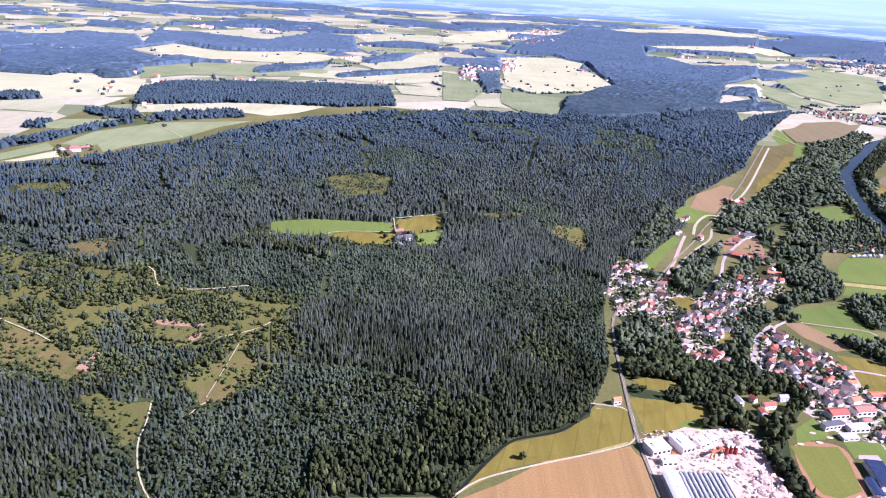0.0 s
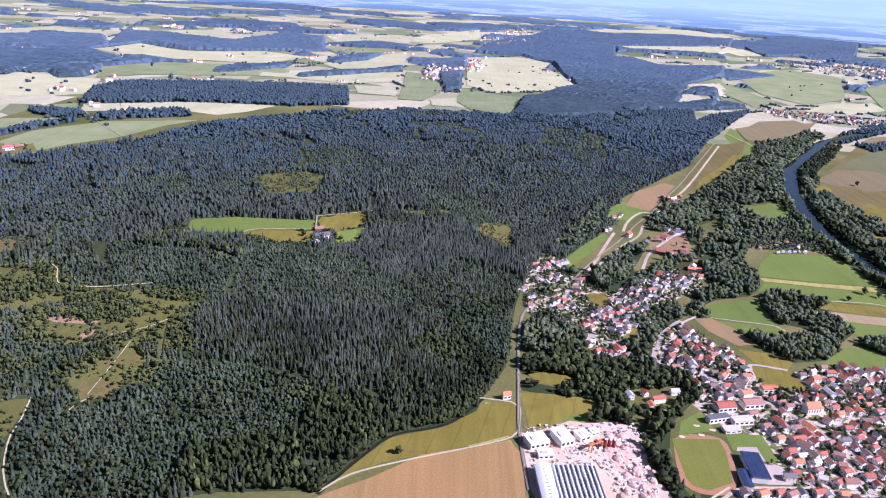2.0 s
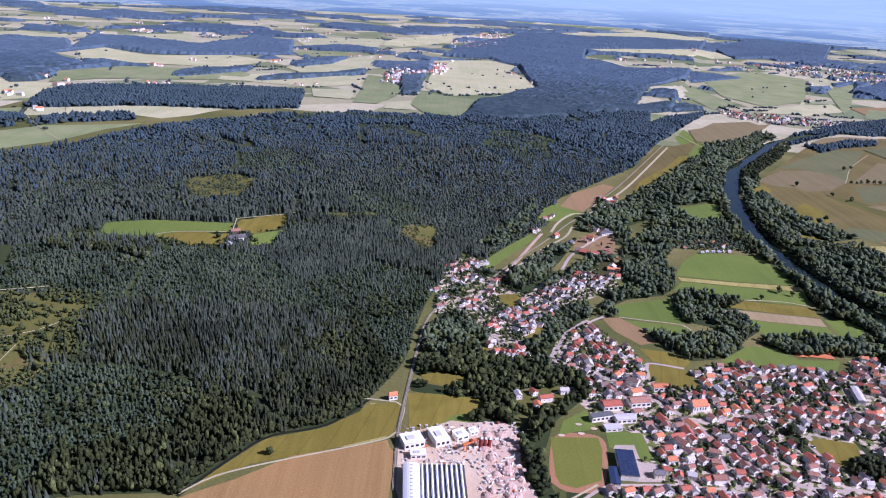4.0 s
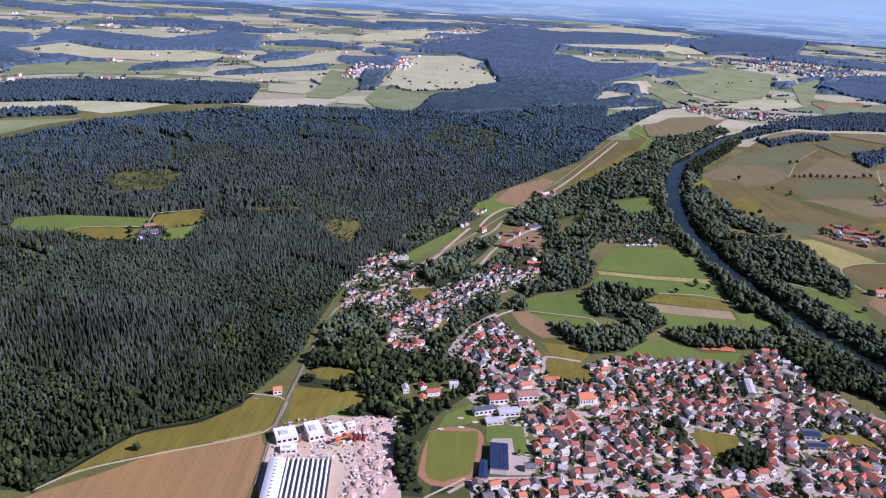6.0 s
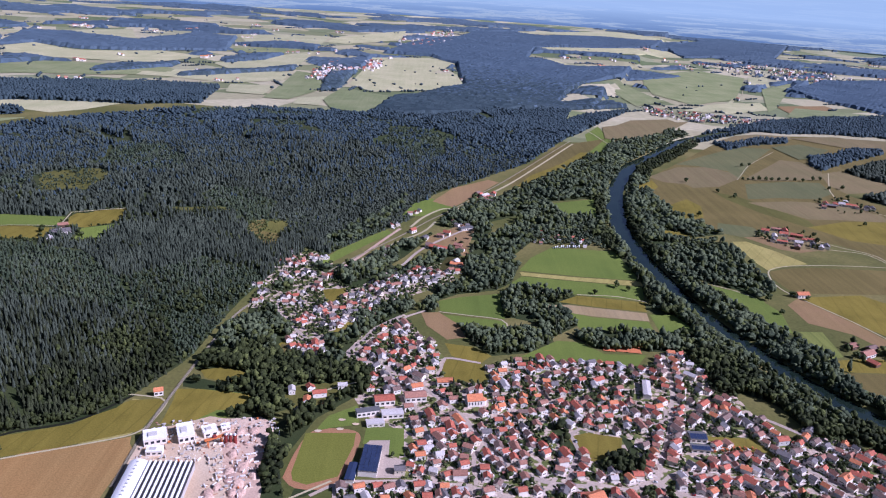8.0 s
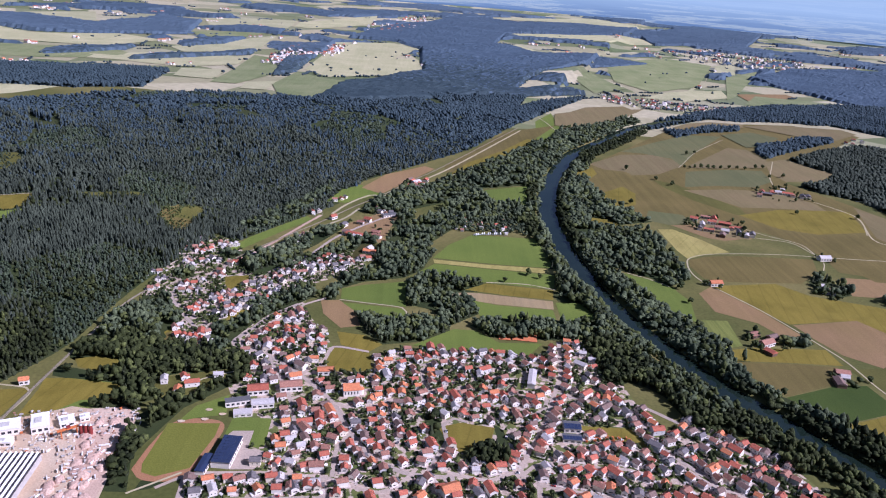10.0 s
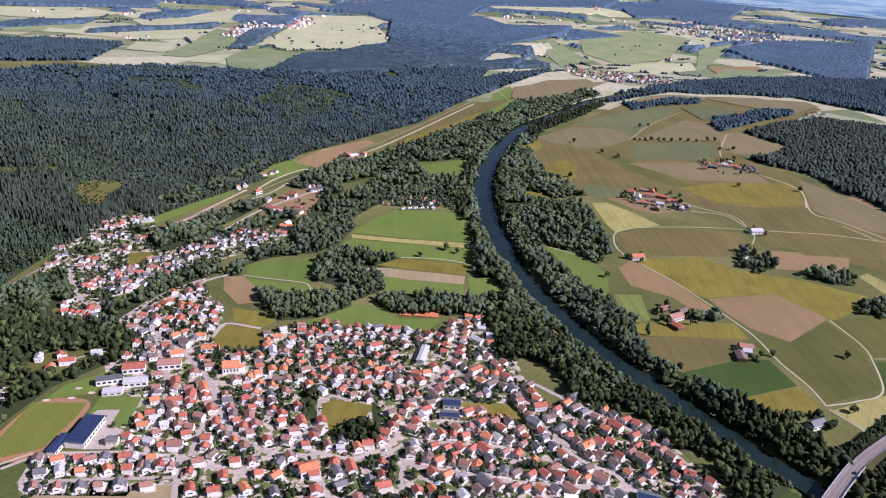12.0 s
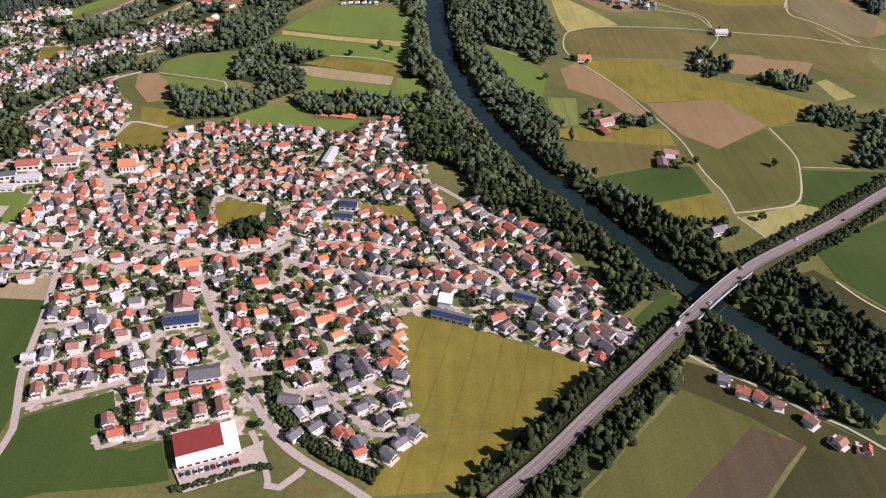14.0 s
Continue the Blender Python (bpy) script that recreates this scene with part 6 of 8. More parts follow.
def works():
    ob = thing("works_hall", 156, 333, 3, "long white works hall with dark gutters between its vaults", "factory")
    part("wall", box(bmesh.new(), -17, 17, -30, 16, -0.4, 4.6), M_CONC, ob)
    wide = bmesh.new()
    out = [(-17.3, 4.6)] + [(-17.3 + 9.3 * k / 8, 4.7 + 1.5 * math.sin(math.pi * k / 8)) for k in range(9)] + [(-8.0, 4.6)]
    part("roof_vault", prism(wide, out, -30.3, 16.3), M_WHITE, ob, "wide white roof vault")
    for k in range(9):
        x0 = -7.4 + k * 2.75
        out = [(x0, 4.6)] + [(x0 + 1.4 * j / 5, 4.8 + 0.8 * math.sin(math.pi * j / 5)) for j in range(6)] + [(x0 + 1.4, 4.6)]
        part("roof_vault", prism(bmesh.new(), out, -30.2, 16.2), M_WHITE, ob)
        part("gutter", box(bmesh.new(), x0 + 1.42, x0 + 2.72, -30.1, 16.1, 4.6, 4.66), M_GUTTER, ob, "dark gutter strip")
    for k in range(14):
        part("roof_vent", box(bmesh.new(), -13.3, -11.9, -26 + k * 3, -25.3 + k * 3, 5.9, 6.35), M_STEEL, ob)
    PLACED.append((156, 333, 30))
    for x, y, a, lx, ly, h in ((142, 374, 21, 12.5, 10, 4.4), (158, 379, 23, 9, 13.5, 4.8), (171, 383, 30, 8, 7, 3.4), (146, 362, 8, 9, 5, 3.0), (179, 388, 25, 5, 4, 2.6)):
        b = hall("works_building", "white flat-roofed building of the concrete works", x, y, lx, ly, a, h, M_WHITE, M_WALL, 0, "building")
        part("roof_hatch", box(bmesh.new(), -lx * 0.3, lx * 0.1, -ly * 0.2, ly * 0.2, h + 0.3, h + 0.8), M_CONC, b)
        part("parapet", box(bmesh.new(), -lx / 2 - 0.2, lx / 2 + 0.2, ly / 2 - 0.1, ly / 2 + 0.25, h, h + 0.7), M_WHITE, b)
    crane = thing("gantry_crane", 177, 372, 35, "orange gantry crane in the works yard", "crane")
    for sx in (-4, 4):
        for sy in (-1.2, 1.2):
            part("leg", box(bmesh.new(), sx - 0.25, sx + 0.25, sy - 0.25, sy + 0.25, -0.2, 4.6), M_ORANGE, crane)
    part("girder", box(bmesh.new(), -6, 6, -0.7, 0.7, 4.6, 5.6), M_ORANGE, crane)
    part("trolley", box(bmesh.new(), -1, 1, -1.0, 1.0, 5.6, 6.6), M_REDSHEET, crane)
    silo = thing("silo_group", 183, 374, 0, "rust-red silos in the works yard", "silo")
    for k in range(3):
        part("silo", tube(bmesh.new(), k * 2.6, 0, -0.2, 6.5, 1.15, 1.15, 12), M_REDSHEET, silo)
        part("cone", tube(bmesh.new(), k * 2.6, 0, 6.5, 7.4, 1.15, 0.2, 12), M_STEEL, silo)


works()
WORKS_YARD = [(136, 392), (205, 402), (212, 385), (206, 340), (208, 300), (180, 300), (180, 352), (136, 352)]
rng_yard = np.random.default_rng(5)
stack_kinds = []
for k, (mat, words, dims) in enumerate(((M_CONC, "stacked grey concrete slabs in the works yard", (1.7, 0.8, 0.2)), (M_WHITE, "stacked white concrete beams in the works yard", (2.6, 0.45, 0.22)), (M_ORANGE, "orange steel formwork in the works yard", (1.4, 0.8, 0.3)), (M_CONC, "concrete pipe sections in the works yard", (0.9, 0.9, 0.4)))):
    first = new("slab_stack" if k < 2 else "formwork" if k == 2 else "pipe_sections")
    tagged(first, words, "stack", "stacks in the works yard")
    for j in range(3):
        lx, ly, lz = dims
        off = (j % 2) * 0.12
        if k == 3:
            part("ring", tube(bmesh.new(), (j - 1) * 0.9, 0, 0, 0.8, 0.4, 0.36, 10), mat, first)
        else:
            part("slab", box(bmesh.new(), -lx / 2 + off, lx / 2 + off, -ly / 2, ly / 2 - off, j * (lz + 0.1), j * (lz + 0.1) + lz), mat, first)
    stack_kinds.append(first)
spots = []
for _ in range(5000):
    x, y = rng_yard.uniform(134, 212), rng_yard.uniform(290, 402)
    if not inside(np.array([x]), np.array([y]), WORKS_YARD)[0] or len(spots) > 170:
        continue
    if any(math.hypot(x - a, y - b) < r * 0.8 for a, b, r in PLACED if r < 20) or any(math.hypot(x - a, y - b) < 2.1 for a, b in spots):
        continue
    spots.append((x, y))
    pick = rng_yard.choice(4, p=(0.48, 0.32, 0.06, 0.14)) if len(spots) > 4 else len(spots) - 1
    m = pose(x, y, float(land(x, y)) + 0.65, 0, 0, float(rng_yard.choice((20, 110, 65))) + rng_yard.uniform(-8, 8))
    if len(spots) <= 4:
        stack_kinds[pick].matrix_basis = m
    else:
        copy_thing(stack_kinds[pick], m)


def clutter_material(name, stops):
    """Loose things whose colour differs from piece to piece."""
    m, nt, b = shader(name, 0.7, 0, 0.3)
    geo = nt.nodes.new("ShaderNodeNewGeometry")
    c = ramp(nt, geo.outputs["Random Per Island"], stops)
    c = mixed(nt, 0.35, c, ramp(nt, noise_at(nt, 1.1, 4), [(0.3, (0.3, 0.3, 0.3)), (0.7, (0.7, 0.7, 0.7))]), "OVERLAY")
    nt.links.new(c, b.inputs["Base Color"])
    return m


CORNERS = np.array([(-1, -1, 0), (1, -1, 0), (1, 1, 0), (-1, 1, 0), (-1, -1, 2), (1, -1, 2), (1, 1, 2), (-1, 1, 2)]) / 2
SIDES = np.array([(4, 5, 6, 7), (0, 1, 5, 4), (1, 2, 6, 5), (2, 3, 7, 6), (3, 0, 4, 7)])


def strewn(name, x, y, turn, size, base, material, label, category):
    """Many loose boxes, boards and bundles, joined into one object."""
    a = np.radians(turn)
    v = CORNERS[None] * size[:, None, :]
    vx, vy = v[..., 0] * np.cos(a)[:, None] - v[..., 1] * np.sin(a)[:, None] + x[:, None], v[..., 0] * np.sin(a)[:, None] + v[..., 1] * np.cos(a)[:, None] + y[:, None]
    verts = np.stack([vx, vy, v[..., 2] + (land(x, y) + base)[:, None]], -1).reshape(-1, 3)
    faces = (SIDES[None] + 8 * np.arange(len(x))[:, None, None]).reshape(-1, 4)
    return tagged(new(name, mesh_of(name, verts, faces, material)), label, category, kind="stuff")


M_YARD_CLUTTER = clutter_material("slabs_and_scrap", [(0.0, (0.78, 0.72, 0.62)), (0.25, (0.58, 0.47, 0.35)), (0.42, (0.38, 0.17, 0.09)), (0.6, (0.46, 0.30, 0.19)), (0.72, (0.14, 0.11, 0.09)), (0.8, (0.70, 0.62, 0.52)), (1.0, (0.84, 0.81, 0.75))])
lot_x, lot_y = rng_yard.uniform(132, 212, 4200), rng_yard.uniform(296, 402, 4200)
lot = inside(lot_x, lot_y, WORKS_YARD)
lot &= ~((np.abs(lot_x - 156) < 19) & (lot_y < 351))
for a, b, r in PLACED:
    if r < 20:
        lot &= np.hypot(lot_x - a, lot_y - b) > r * 0.75
lot_x, lot_y = lot_x[lot][:420], lot_y[lot][:420]
n = len(lot_x)
long_piece = rng_yard.random(n) < 0.45
strewn("yard_clutter", lot_x, lot_y, rng_yard.choice((4, 94, 25, 115), n) + rng_yard.uniform(-6, 6, n), np.c_[np.where(long_piece, rng_yard.uniform(1.6, 4.2, n), rng_yard.uniform(0.5, 1.5, n)), np.where(long_piece, rng_yard.uniform(0.25, 0.6, n), rng_yard.uniform(0.4, 1.2, n)), rng_yard.uniform(0.1, 0.45, n)], 0.1, M_YARD_CLUTTER, "beams, slabs, pallets and rusty scrap strewn over the works yard", "building material")


def heap(x, y, r, h, seed):
    rnd = random.Random(seed)
    bm = bmesh.new()
    ring = []
    for q, z in ((1, -0.3), (0.75, 0.35), (0.4, 0.8)):
        ring.append([bm.verts.new((x + q * r * rnd.uniform(0.8, 1.2) * math.cos(k * math.pi / 6), y + q * r * 1.3 * rnd.uniform(0.8, 1.2) * math.sin(k * math.pi / 6), float(land(x, y)) + 0.5 + z * h * rnd.uniform(0.8, 1.1))) for k in range(12)])
    for lo, hi in zip(ring, ring[1:]):
        for k in range(12):
            bm.faces.new((lo[k], lo[(k + 1) % 12], hi[(k + 1) % 12], hi[k]))
    bm.faces.new(ring[-1])
    me = bpy.data.meshes.new("gravel_mound")
    bm.to_mesh(me)
    bm.free()
    me.materials.append(M_RUBBLE)
    tagged(new("gravel_mound", me), "heap of pale pinkish rubble in the works yard", "heap", "heaps in the works yard")


for k in range(26):
    heap(rng_yard.uniform(184, 207), rng_yard.uniform(312, 398), rng_yard.uniform(2, 4.5), rng_yard.uniform(0.8, 2.2), k)


# ---- farms and hamlets across the plain and on the hill ----
def farm(x, y, angle, long, roof, words, barns=2, seed=0):
    rnd = random.Random(seed)
    hall("farmhouse", words, x, y, long, long * 0.55, angle, 3.2, ROOFS[roof], M_WALL, 2.4, "farmhouse")
    for k in range(barns):
        a = radians(angle + 80 + 150 * k)
        r = long * 0.9 + 3
        hall("barn", "wooden barn with a tiled roof beside a farmhouse", x + r * math.cos(a), y + r * math.sin(a), rnd.uniform(7, 12), rnd.uniform(5, 7), angle + 90 * (k % 2), 2.8, ROOFS[rnd.choice(("rust", "brown", "pale", "red"))], M_WOOD, 1.8, "barn")


farm(650, 524, 28, 13, "rust", "large farmhouse with a reddish tiled roof", 3, 1)
farm(653, 640, 8, 12, "orange", "farmhouse with an orange tiled roof by the lane", 0, 2)
farm(759, 634, 8, 11, "red", "white farmhouse with a red roof among trees", 1, 3)
farm(801, 722, 9, 13, "pale", "long grey-roofed barn at the crossroads", 0, 4)
farm(686, 474, -9, 6.5, "pale", "small white farmhouse with a grey roof", 2, 5)
farm(694, 390, 23, 11, "grey", "low shed with a grey roof by the main road", 0, 6)
farm(-33, 640, 30, 15, "grey", "white hill farm with a grey solar roof", 2, 7)
farm(127, 423, 20, 5.5, "orange", "small house with an orange roof by the railway", 0, 12)
farm(-455, 868, 40, 12, "red", "red-roofed farm at the forest edge", 4, 13)
farm(370, 915, 45, 12, "pale", "pale roofed shed beside the railway", 2, 14)
farm(282, 766, 50, 8, "red", "house with a red roof beside the railway", 0, 15)


def hamlet(places, seed):
    """Barns, sheds and farmhouses crowded round a yard, with silos between."""
    rnd = random.Random(seed)
    for k, (x, y) in enumerate(places):
        roof = rnd.choice(("rust", "red", "red", "pale", "brown", "grey"))
        long, wide = rnd.uniform(7, 14), rnd.uniform(4.5, 6.5)
        turn = rnd.choice((-22, 68)) + rnd.uniform(-6, 6)
        if k % 3 == 0:
            hall("farmhouse", f"white farmhouse with a {ROOF_WORDS[roof]} roof in a hamlet", x, y, long * 0.8, wide, turn, 3.6, ROOFS[roof], M_WALL, 2.2, "farmhouse")
        elif k % 3 == 1:
            hall("barn", f"long barn with a {ROOF_WORDS[roof]} roof in a hamlet", x, y, long, wide, turn, 3.0, ROOFS[roof], M_WALL if rnd.random() < 0.5 else M_WOOD, 1.8, "barn")
        else:
            hall("shed", f"farm shed with a {ROOF_WORDS[roof]} roof in a hamlet", x, y, long * 0.8, wide, turn, 3.0, ROOFS[roof], M_CONC, 1.0, "shed")
        PLACED.append((x, y, 5.0))


hamlet([(699.0, 830.0), (703.0, 813.0), (717.0, 841.0), (717.0, 821.0), (718.0, 804.0), (704.0, 795.0), (721.0, 791.0), (732.0, 819.0), (734.0, 804.0), (736.0, 788.0), (714.0, 779.0), (743.0, 782.0), (750.0, 784.0), (695.0, 799.0), (744.0, 806.0), (725.0, 834.0)], 1)
hamlet([(830.0, 948.0), (844.0, 957.0), (856.0, 967.0), (864.0, 966.0), (876.0, 963.0), (880.0, 956.0), (892.0, 953.0), (901.0, 955.0), (878.0, 982.0), (841.0, 965.0)], 2)
hamlet([(1162.0, 1332.0), (1172.0, 1326.0), (1176.0, 1309.0), (1185.0, 1303.0), (1199.0, 1306.0), (1197.0, 1368.0), (1204.0, 1351.0)], 3)
hamlet([(360.0, 895.0), (368.0, 906.0), (376.0, 913.0), (382.0, 926.0), (365.0, 920.0), (374.0, 895.0)], 4)
hamlet([(300.0, 722.0), (306.0, 718.0), (312.0, 713.0), (326.0, 679.0), (330.0, 727.0), (312.0, 755.0), (319.0, 763.0), (295.0, 745.0)], 5)


# trees round the farms and hamlets
yard_x, yard_y = [], []
farm_rng = np.random.default_rng(83)
for fx, fy, fr, count in ((650, 524, 13, 9), (653, 640, 9, 4), (759, 634, 12, 10), (801, 722, 9, 5), (686, 474, 9, 5), (694, 390, 9, 9), (-33, 640, 14, 6), (720, 812, 30, 26), (865, 960, 32, 20), (370, 908, 16, 12), (312, 735, 20, 16), (-455, 868, 22, 12)):
    turn, far_out = farm_rng.uniform(0, 6.28, count), fr * farm_rng.uniform(0.8, 1.25, count)
    yard_x.append(fx + far_out * np.cos(turn))
    yard_y.append(fy + far_out * np.sin(turn))
yard_x, yard_y = np.concatenate(yard_x), np.concatenate(yard_y)
free = np.array([all(math.hypot(x - a, y - b) > r * 0.75 for a, b, r in PLACED) for x, y in zip(yard_x, yard_y)])
yard_x, yard_y = yard_x[free], yard_y[free]
n = len(yard_x)
planted("farmyard_trees", BROADS, yard_x, yard_y, 5.6 * farm_rng.uniform(0.5, 1.3, n), 4.6 * farm_rng.uniform(0.6, 1.3, n), LEAF["garden"], "dark trees round the farmyards", 84)

# ---- the village's houses ----
TOWN_RNG = np.random.default_rng(11)
OPEN = [poly for kind, poly in FIELDS] + [poly for kind, poly in WOODS[1:]] + [WORKS_YARD]
STREET_POINTS = np.concatenate(STREETS)
STREET_WAYS = np.concatenate([np.gradient(s, axis=0) for s in STREETS])


def free_spot(x, y, room):
    if any((x - a) ** 2 + (y - b) ** 2 < (r + room) ** 2 for a, b, r in PLACED):
        return False
    px, py = np.array([x]), np.array([y])
    if any(inside(px, py, poly)[0] for poly in OPEN):
        return False
    d, _ = line_distance(px, py, RIVER)
    return d[0] > 18


def roof_choice(x, y):
    old = 1 if (y > 300 and x < 480) else 0
    odds = (0.34, 0.15, 0.25, 0.12, 0.07, 0.07) if old else (0.25, 0.12, 0.25, 0.17, 0.14, 0.07)
    if y > 520:
        odds = (0.17, 0.06, 0.26, 0.12, 0.14, 0.25)
    return str(TOWN_RNG.choice(["red", "orange", "rust", "brown", "grey", "pale"], p=odds))


HOMES = []


def facing(x, y, along):
    """Most gables look south, towards the sun; some stand across."""
    south = 16 + 22 * float(eased(430, 480, x)) + TOWN_RNG.normal() * 7
    if TOWN_RNG.random() < 0.33:
        south += 90
    return south if TOWN_RNG.random() < 0.8 else along


UPPER = [(138.0, 512.0), (180.0, 517.0), (200.0, 484.0), (223.0, 486.0), (236.0, 483.0), (252.0, 513.0), (277.0, 559.0), (346.0, 610.0), (408.0, 749.0), (381.0, 988.0), (43.0, 713.0)]


def settle(x, y, angle, room=2.8):
    if not free_spot(x, y, room) or inside(np.array([x]), np.array([y]), UPPER)[0]:
        return
    d = np.min(np.hypot(STREET_POINTS[:, 0] - x, STREET_POINTS[:, 1] - y))
    if d < 4.6:
        return
    size = int(TOWN_RNG.choice(8, p=(0.16, 0.09, 0.24, 0.11, 0.28, 0.05, 0.04, 0.03) if y > 290 and d > 5.2 else (0.17, 0.12, 0.22, 0.13, 0.24, 0.08, 0.03, 0.01)))
    wall = int(TOWN_RNG.choice(3, p=(0.72, 0.18, 0.10)))
    HOMES.append((x, y, facing(x, y, angle), size, roof_choice(x, y), wall))
    PLACED.append((x, y, 3.0 if size < 6 else 3.9))


def homes_at(letters, places, odds=(0.27, 0.17, 0.14, 0.15, 0.1, 0.1, 0.04, 0.03)):
    """Houses at places traced from the camera's view, each with its roof's colour by letter."""
    kinds = {"r": "red", "o": "orange", "b": "rust", "g": "grey", "p": "pale"}
    for letter, (x, y) in zip(letters, places):
        k = np.argmin(np.hypot(STREET_POINTS[:, 0] - x, STREET_POINTS[:, 1] - y))
        angle = math.degrees(math.atan2(STREET_WAYS[k, 1], STREET_WAYS[k, 0]))
        turned = angle + (90 if abs(math.sin(radians(angle))) < 0.7 else 0) + (90 if TOWN_RNG.random() < 0.25 else 0)
        HOMES.append((x, y, facing(x, y, turned), int(TOWN_RNG.choice(8, p=odds)), kinds[letter], 0 if TOWN_RNG.random() < 0.85 else 1))
        PLACED.append((x, y, 3.0))


homes_at("rrropgggrggpggpbbbbgrrpgrrbbrbbgpo", [(337.2, 305.1), (335.9, 318.3), (347.6, 317.5), (351.8, 306.0), (362.8, 309.6), (373.4, 306.0), (377.5, 317.4), (338.4, 294.9), (347.0, 294.8), (355.7, 296.4), (342.4, 278.3), (349.1, 281.2), (355.2, 286.5), (361.3, 289.5), (365.2, 290.2), (383.4, 285.4), (355.6, 273.5), (364.9, 276.7), (374.2, 283.1), (345.5, 268.3), (370.0, 268.1), (373.4, 268.8), (382.9, 272.7), (387.3, 264.0), (346.8, 258.0), (360.0, 261.6), (363.5, 262.3), (354.2, 259.3), (379.0, 259.1), (350.1, 247.6), (359.0, 253.3), (368.8, 254.9), (338.8, 266.0), (370.0, 287.8)])
homes_at("grgbrrrrbbbbbrbgp", [(403.1, 269.3), (409.1, 270.9), (398.9, 257.8), (407.9, 258.9), (390.8, 249.0), (407.7, 246.1), (416.6, 250.2), (424.0, 251.9), (396.6, 239.2), (409.4, 236.6), (420.9, 239.2), (430.2, 241.7), (385.1, 232.5), (390.1, 226.1), (398.1, 229.0), (419.7, 261.8), (406.0, 268.3)])
homes_at("rrororbrbbrpbrggbporrbrbrrgb", [(397.4, 319.3), (395.3, 331.6), (375.9, 329.7), (349.8, 327.9), (362.4, 319.4), (332.2, 330.4), (334.1, 338.7), (352.7, 340.0), (361.6, 340.7), (307.4, 333.5), (316.3, 335.8), (319.5, 337.6), (314.2, 319.9), (296.3, 340.9), (410.0, 324.1), (424.1, 328.2), (419.1, 314.1), (420.8, 297.0), (425.6, 302.9), (429.7, 291.5), (426.0, 291.6), (433.7, 280.4), (443.4, 274.6), (438.5, 272.4), (429.7, 342.2), (386.7, 337.5), (375.9, 340.0), (380.5, 345.4)])
homes_at("rbrbrbrbrororrrbrgbggggoooogrgg", [(441.7, 312.6), (450.4, 306.4), (453.3, 300.0), (456.8, 288.2), (462.9, 280.0), (460.5, 281.1), (454.3, 267.8), (458.0, 272.9), (462.4, 314.4), (466.9, 297.5), (469.4, 300.4), (474.1, 287.9), (478.0, 311.9), (475.3, 309.4), (477.5, 296.2), (485.3, 306.5), (482.6, 304.0), (477.9, 271.5), (487.5, 276.2), (480.5, 262.4), (483.7, 256.7), (490.1, 264.8), (497.2, 281.8), (503.5, 288.7), (503.1, 282.9), (503.4, 275.7), (502.3, 269.5), (505.2, 263.6), (497.8, 270.5), (487.0, 270.0), (479.2, 267.1)])
homes_at("ggpggrgrggggggbr", [(457.6, 246.1), (471.2, 245.0), (463.6, 239.3), (470.2, 232.4), (478.8, 236.4), (480.6, 229.7), (489.1, 224.7), (484.1, 228.9), (491.4, 245.9), (503.2, 248.2), (512.1, 231.0), (501.9, 219.8), (506.5, 225.8), (489.0, 243.6), (501.3, 251.9), (489.9, 220.3)])
homes_at("orbgpogpoorgbbbgbggrrpopg", [(263.6, 337.2), (273.7, 339.0), (279.8, 337.9), (286.1, 339.8), (301.0, 340.1), (310.0, 340.8), (259.6, 327.2), (268.2, 329.0), (278.2, 329.2), (290.9, 331.0), (300.7, 332.0), (309.6, 333.2), (321.4, 335.1), (260.8, 316.9), (271.9, 317.4), (282.6, 317.8), (291.3, 319.3), (300.3, 320.5), (285.1, 353.9), (291.1, 358.2), (296.7, 353.4), (304.1, 353.9), (291.9, 373.8), (301.1, 374.3), (301.0, 383.5)], (0.2, 0.05, 0.3, 0.05, 0.4, 0.0, 0.0, 0.0))
homes_at("prrop", [(210.6, 432.6), (221.6, 437.2), (229.1, 429.8), (222.4, 421.4), (243.0, 440.9)], (0.0, 0.1, 0.2, 0.3, 0.0, 0.0, 0.2, 0.2))
SMALL_ODDS = (0.1, 0.03, 0.26, 0.02, 0.57, 0.0, 0.01, 0.01)
# upper village: spots traced from the camera's view, then jittered doubles of them
homes_at("bggprbrbbgbpppbbgrrbbrbggbgpbbrrrbrrbrgg", [(153.0, 600.0), (160.0, 588.0), (156.0, 585.0), (155.0, 655.0), (161.0, 651.0), (167.0, 656.0), (175.0, 649.0), (177.0, 654.0), (180.0, 663.0), (166.0, 675.0), (186.0, 672.0), (191.0, 664.0), (196.0, 671.0), (168.0, 622.0), (170.0, 625.0), (180.0, 631.0), (188.0, 637.0), (210.0, 631.0), (212.0, 637.0), (202.0, 611.0), (199.0, 601.0), (187.0, 583.0), (186.0, 570.0), (193.0, 571.0), (177.0, 578.0), (156.0, 568.0), (207.0, 560.0), (215.0, 566.0), (218.0, 570.0), (223.0, 562.0), (229.0, 562.0), (197.0, 536.0), (200.0, 540.0), (206.0, 544.0), (215.0, 555.0), (218.0, 549.0), (224.0, 541.0), (227.0, 543.0), (232.0, 552.0), (239.0, 543.0)], SMALL_ODDS)
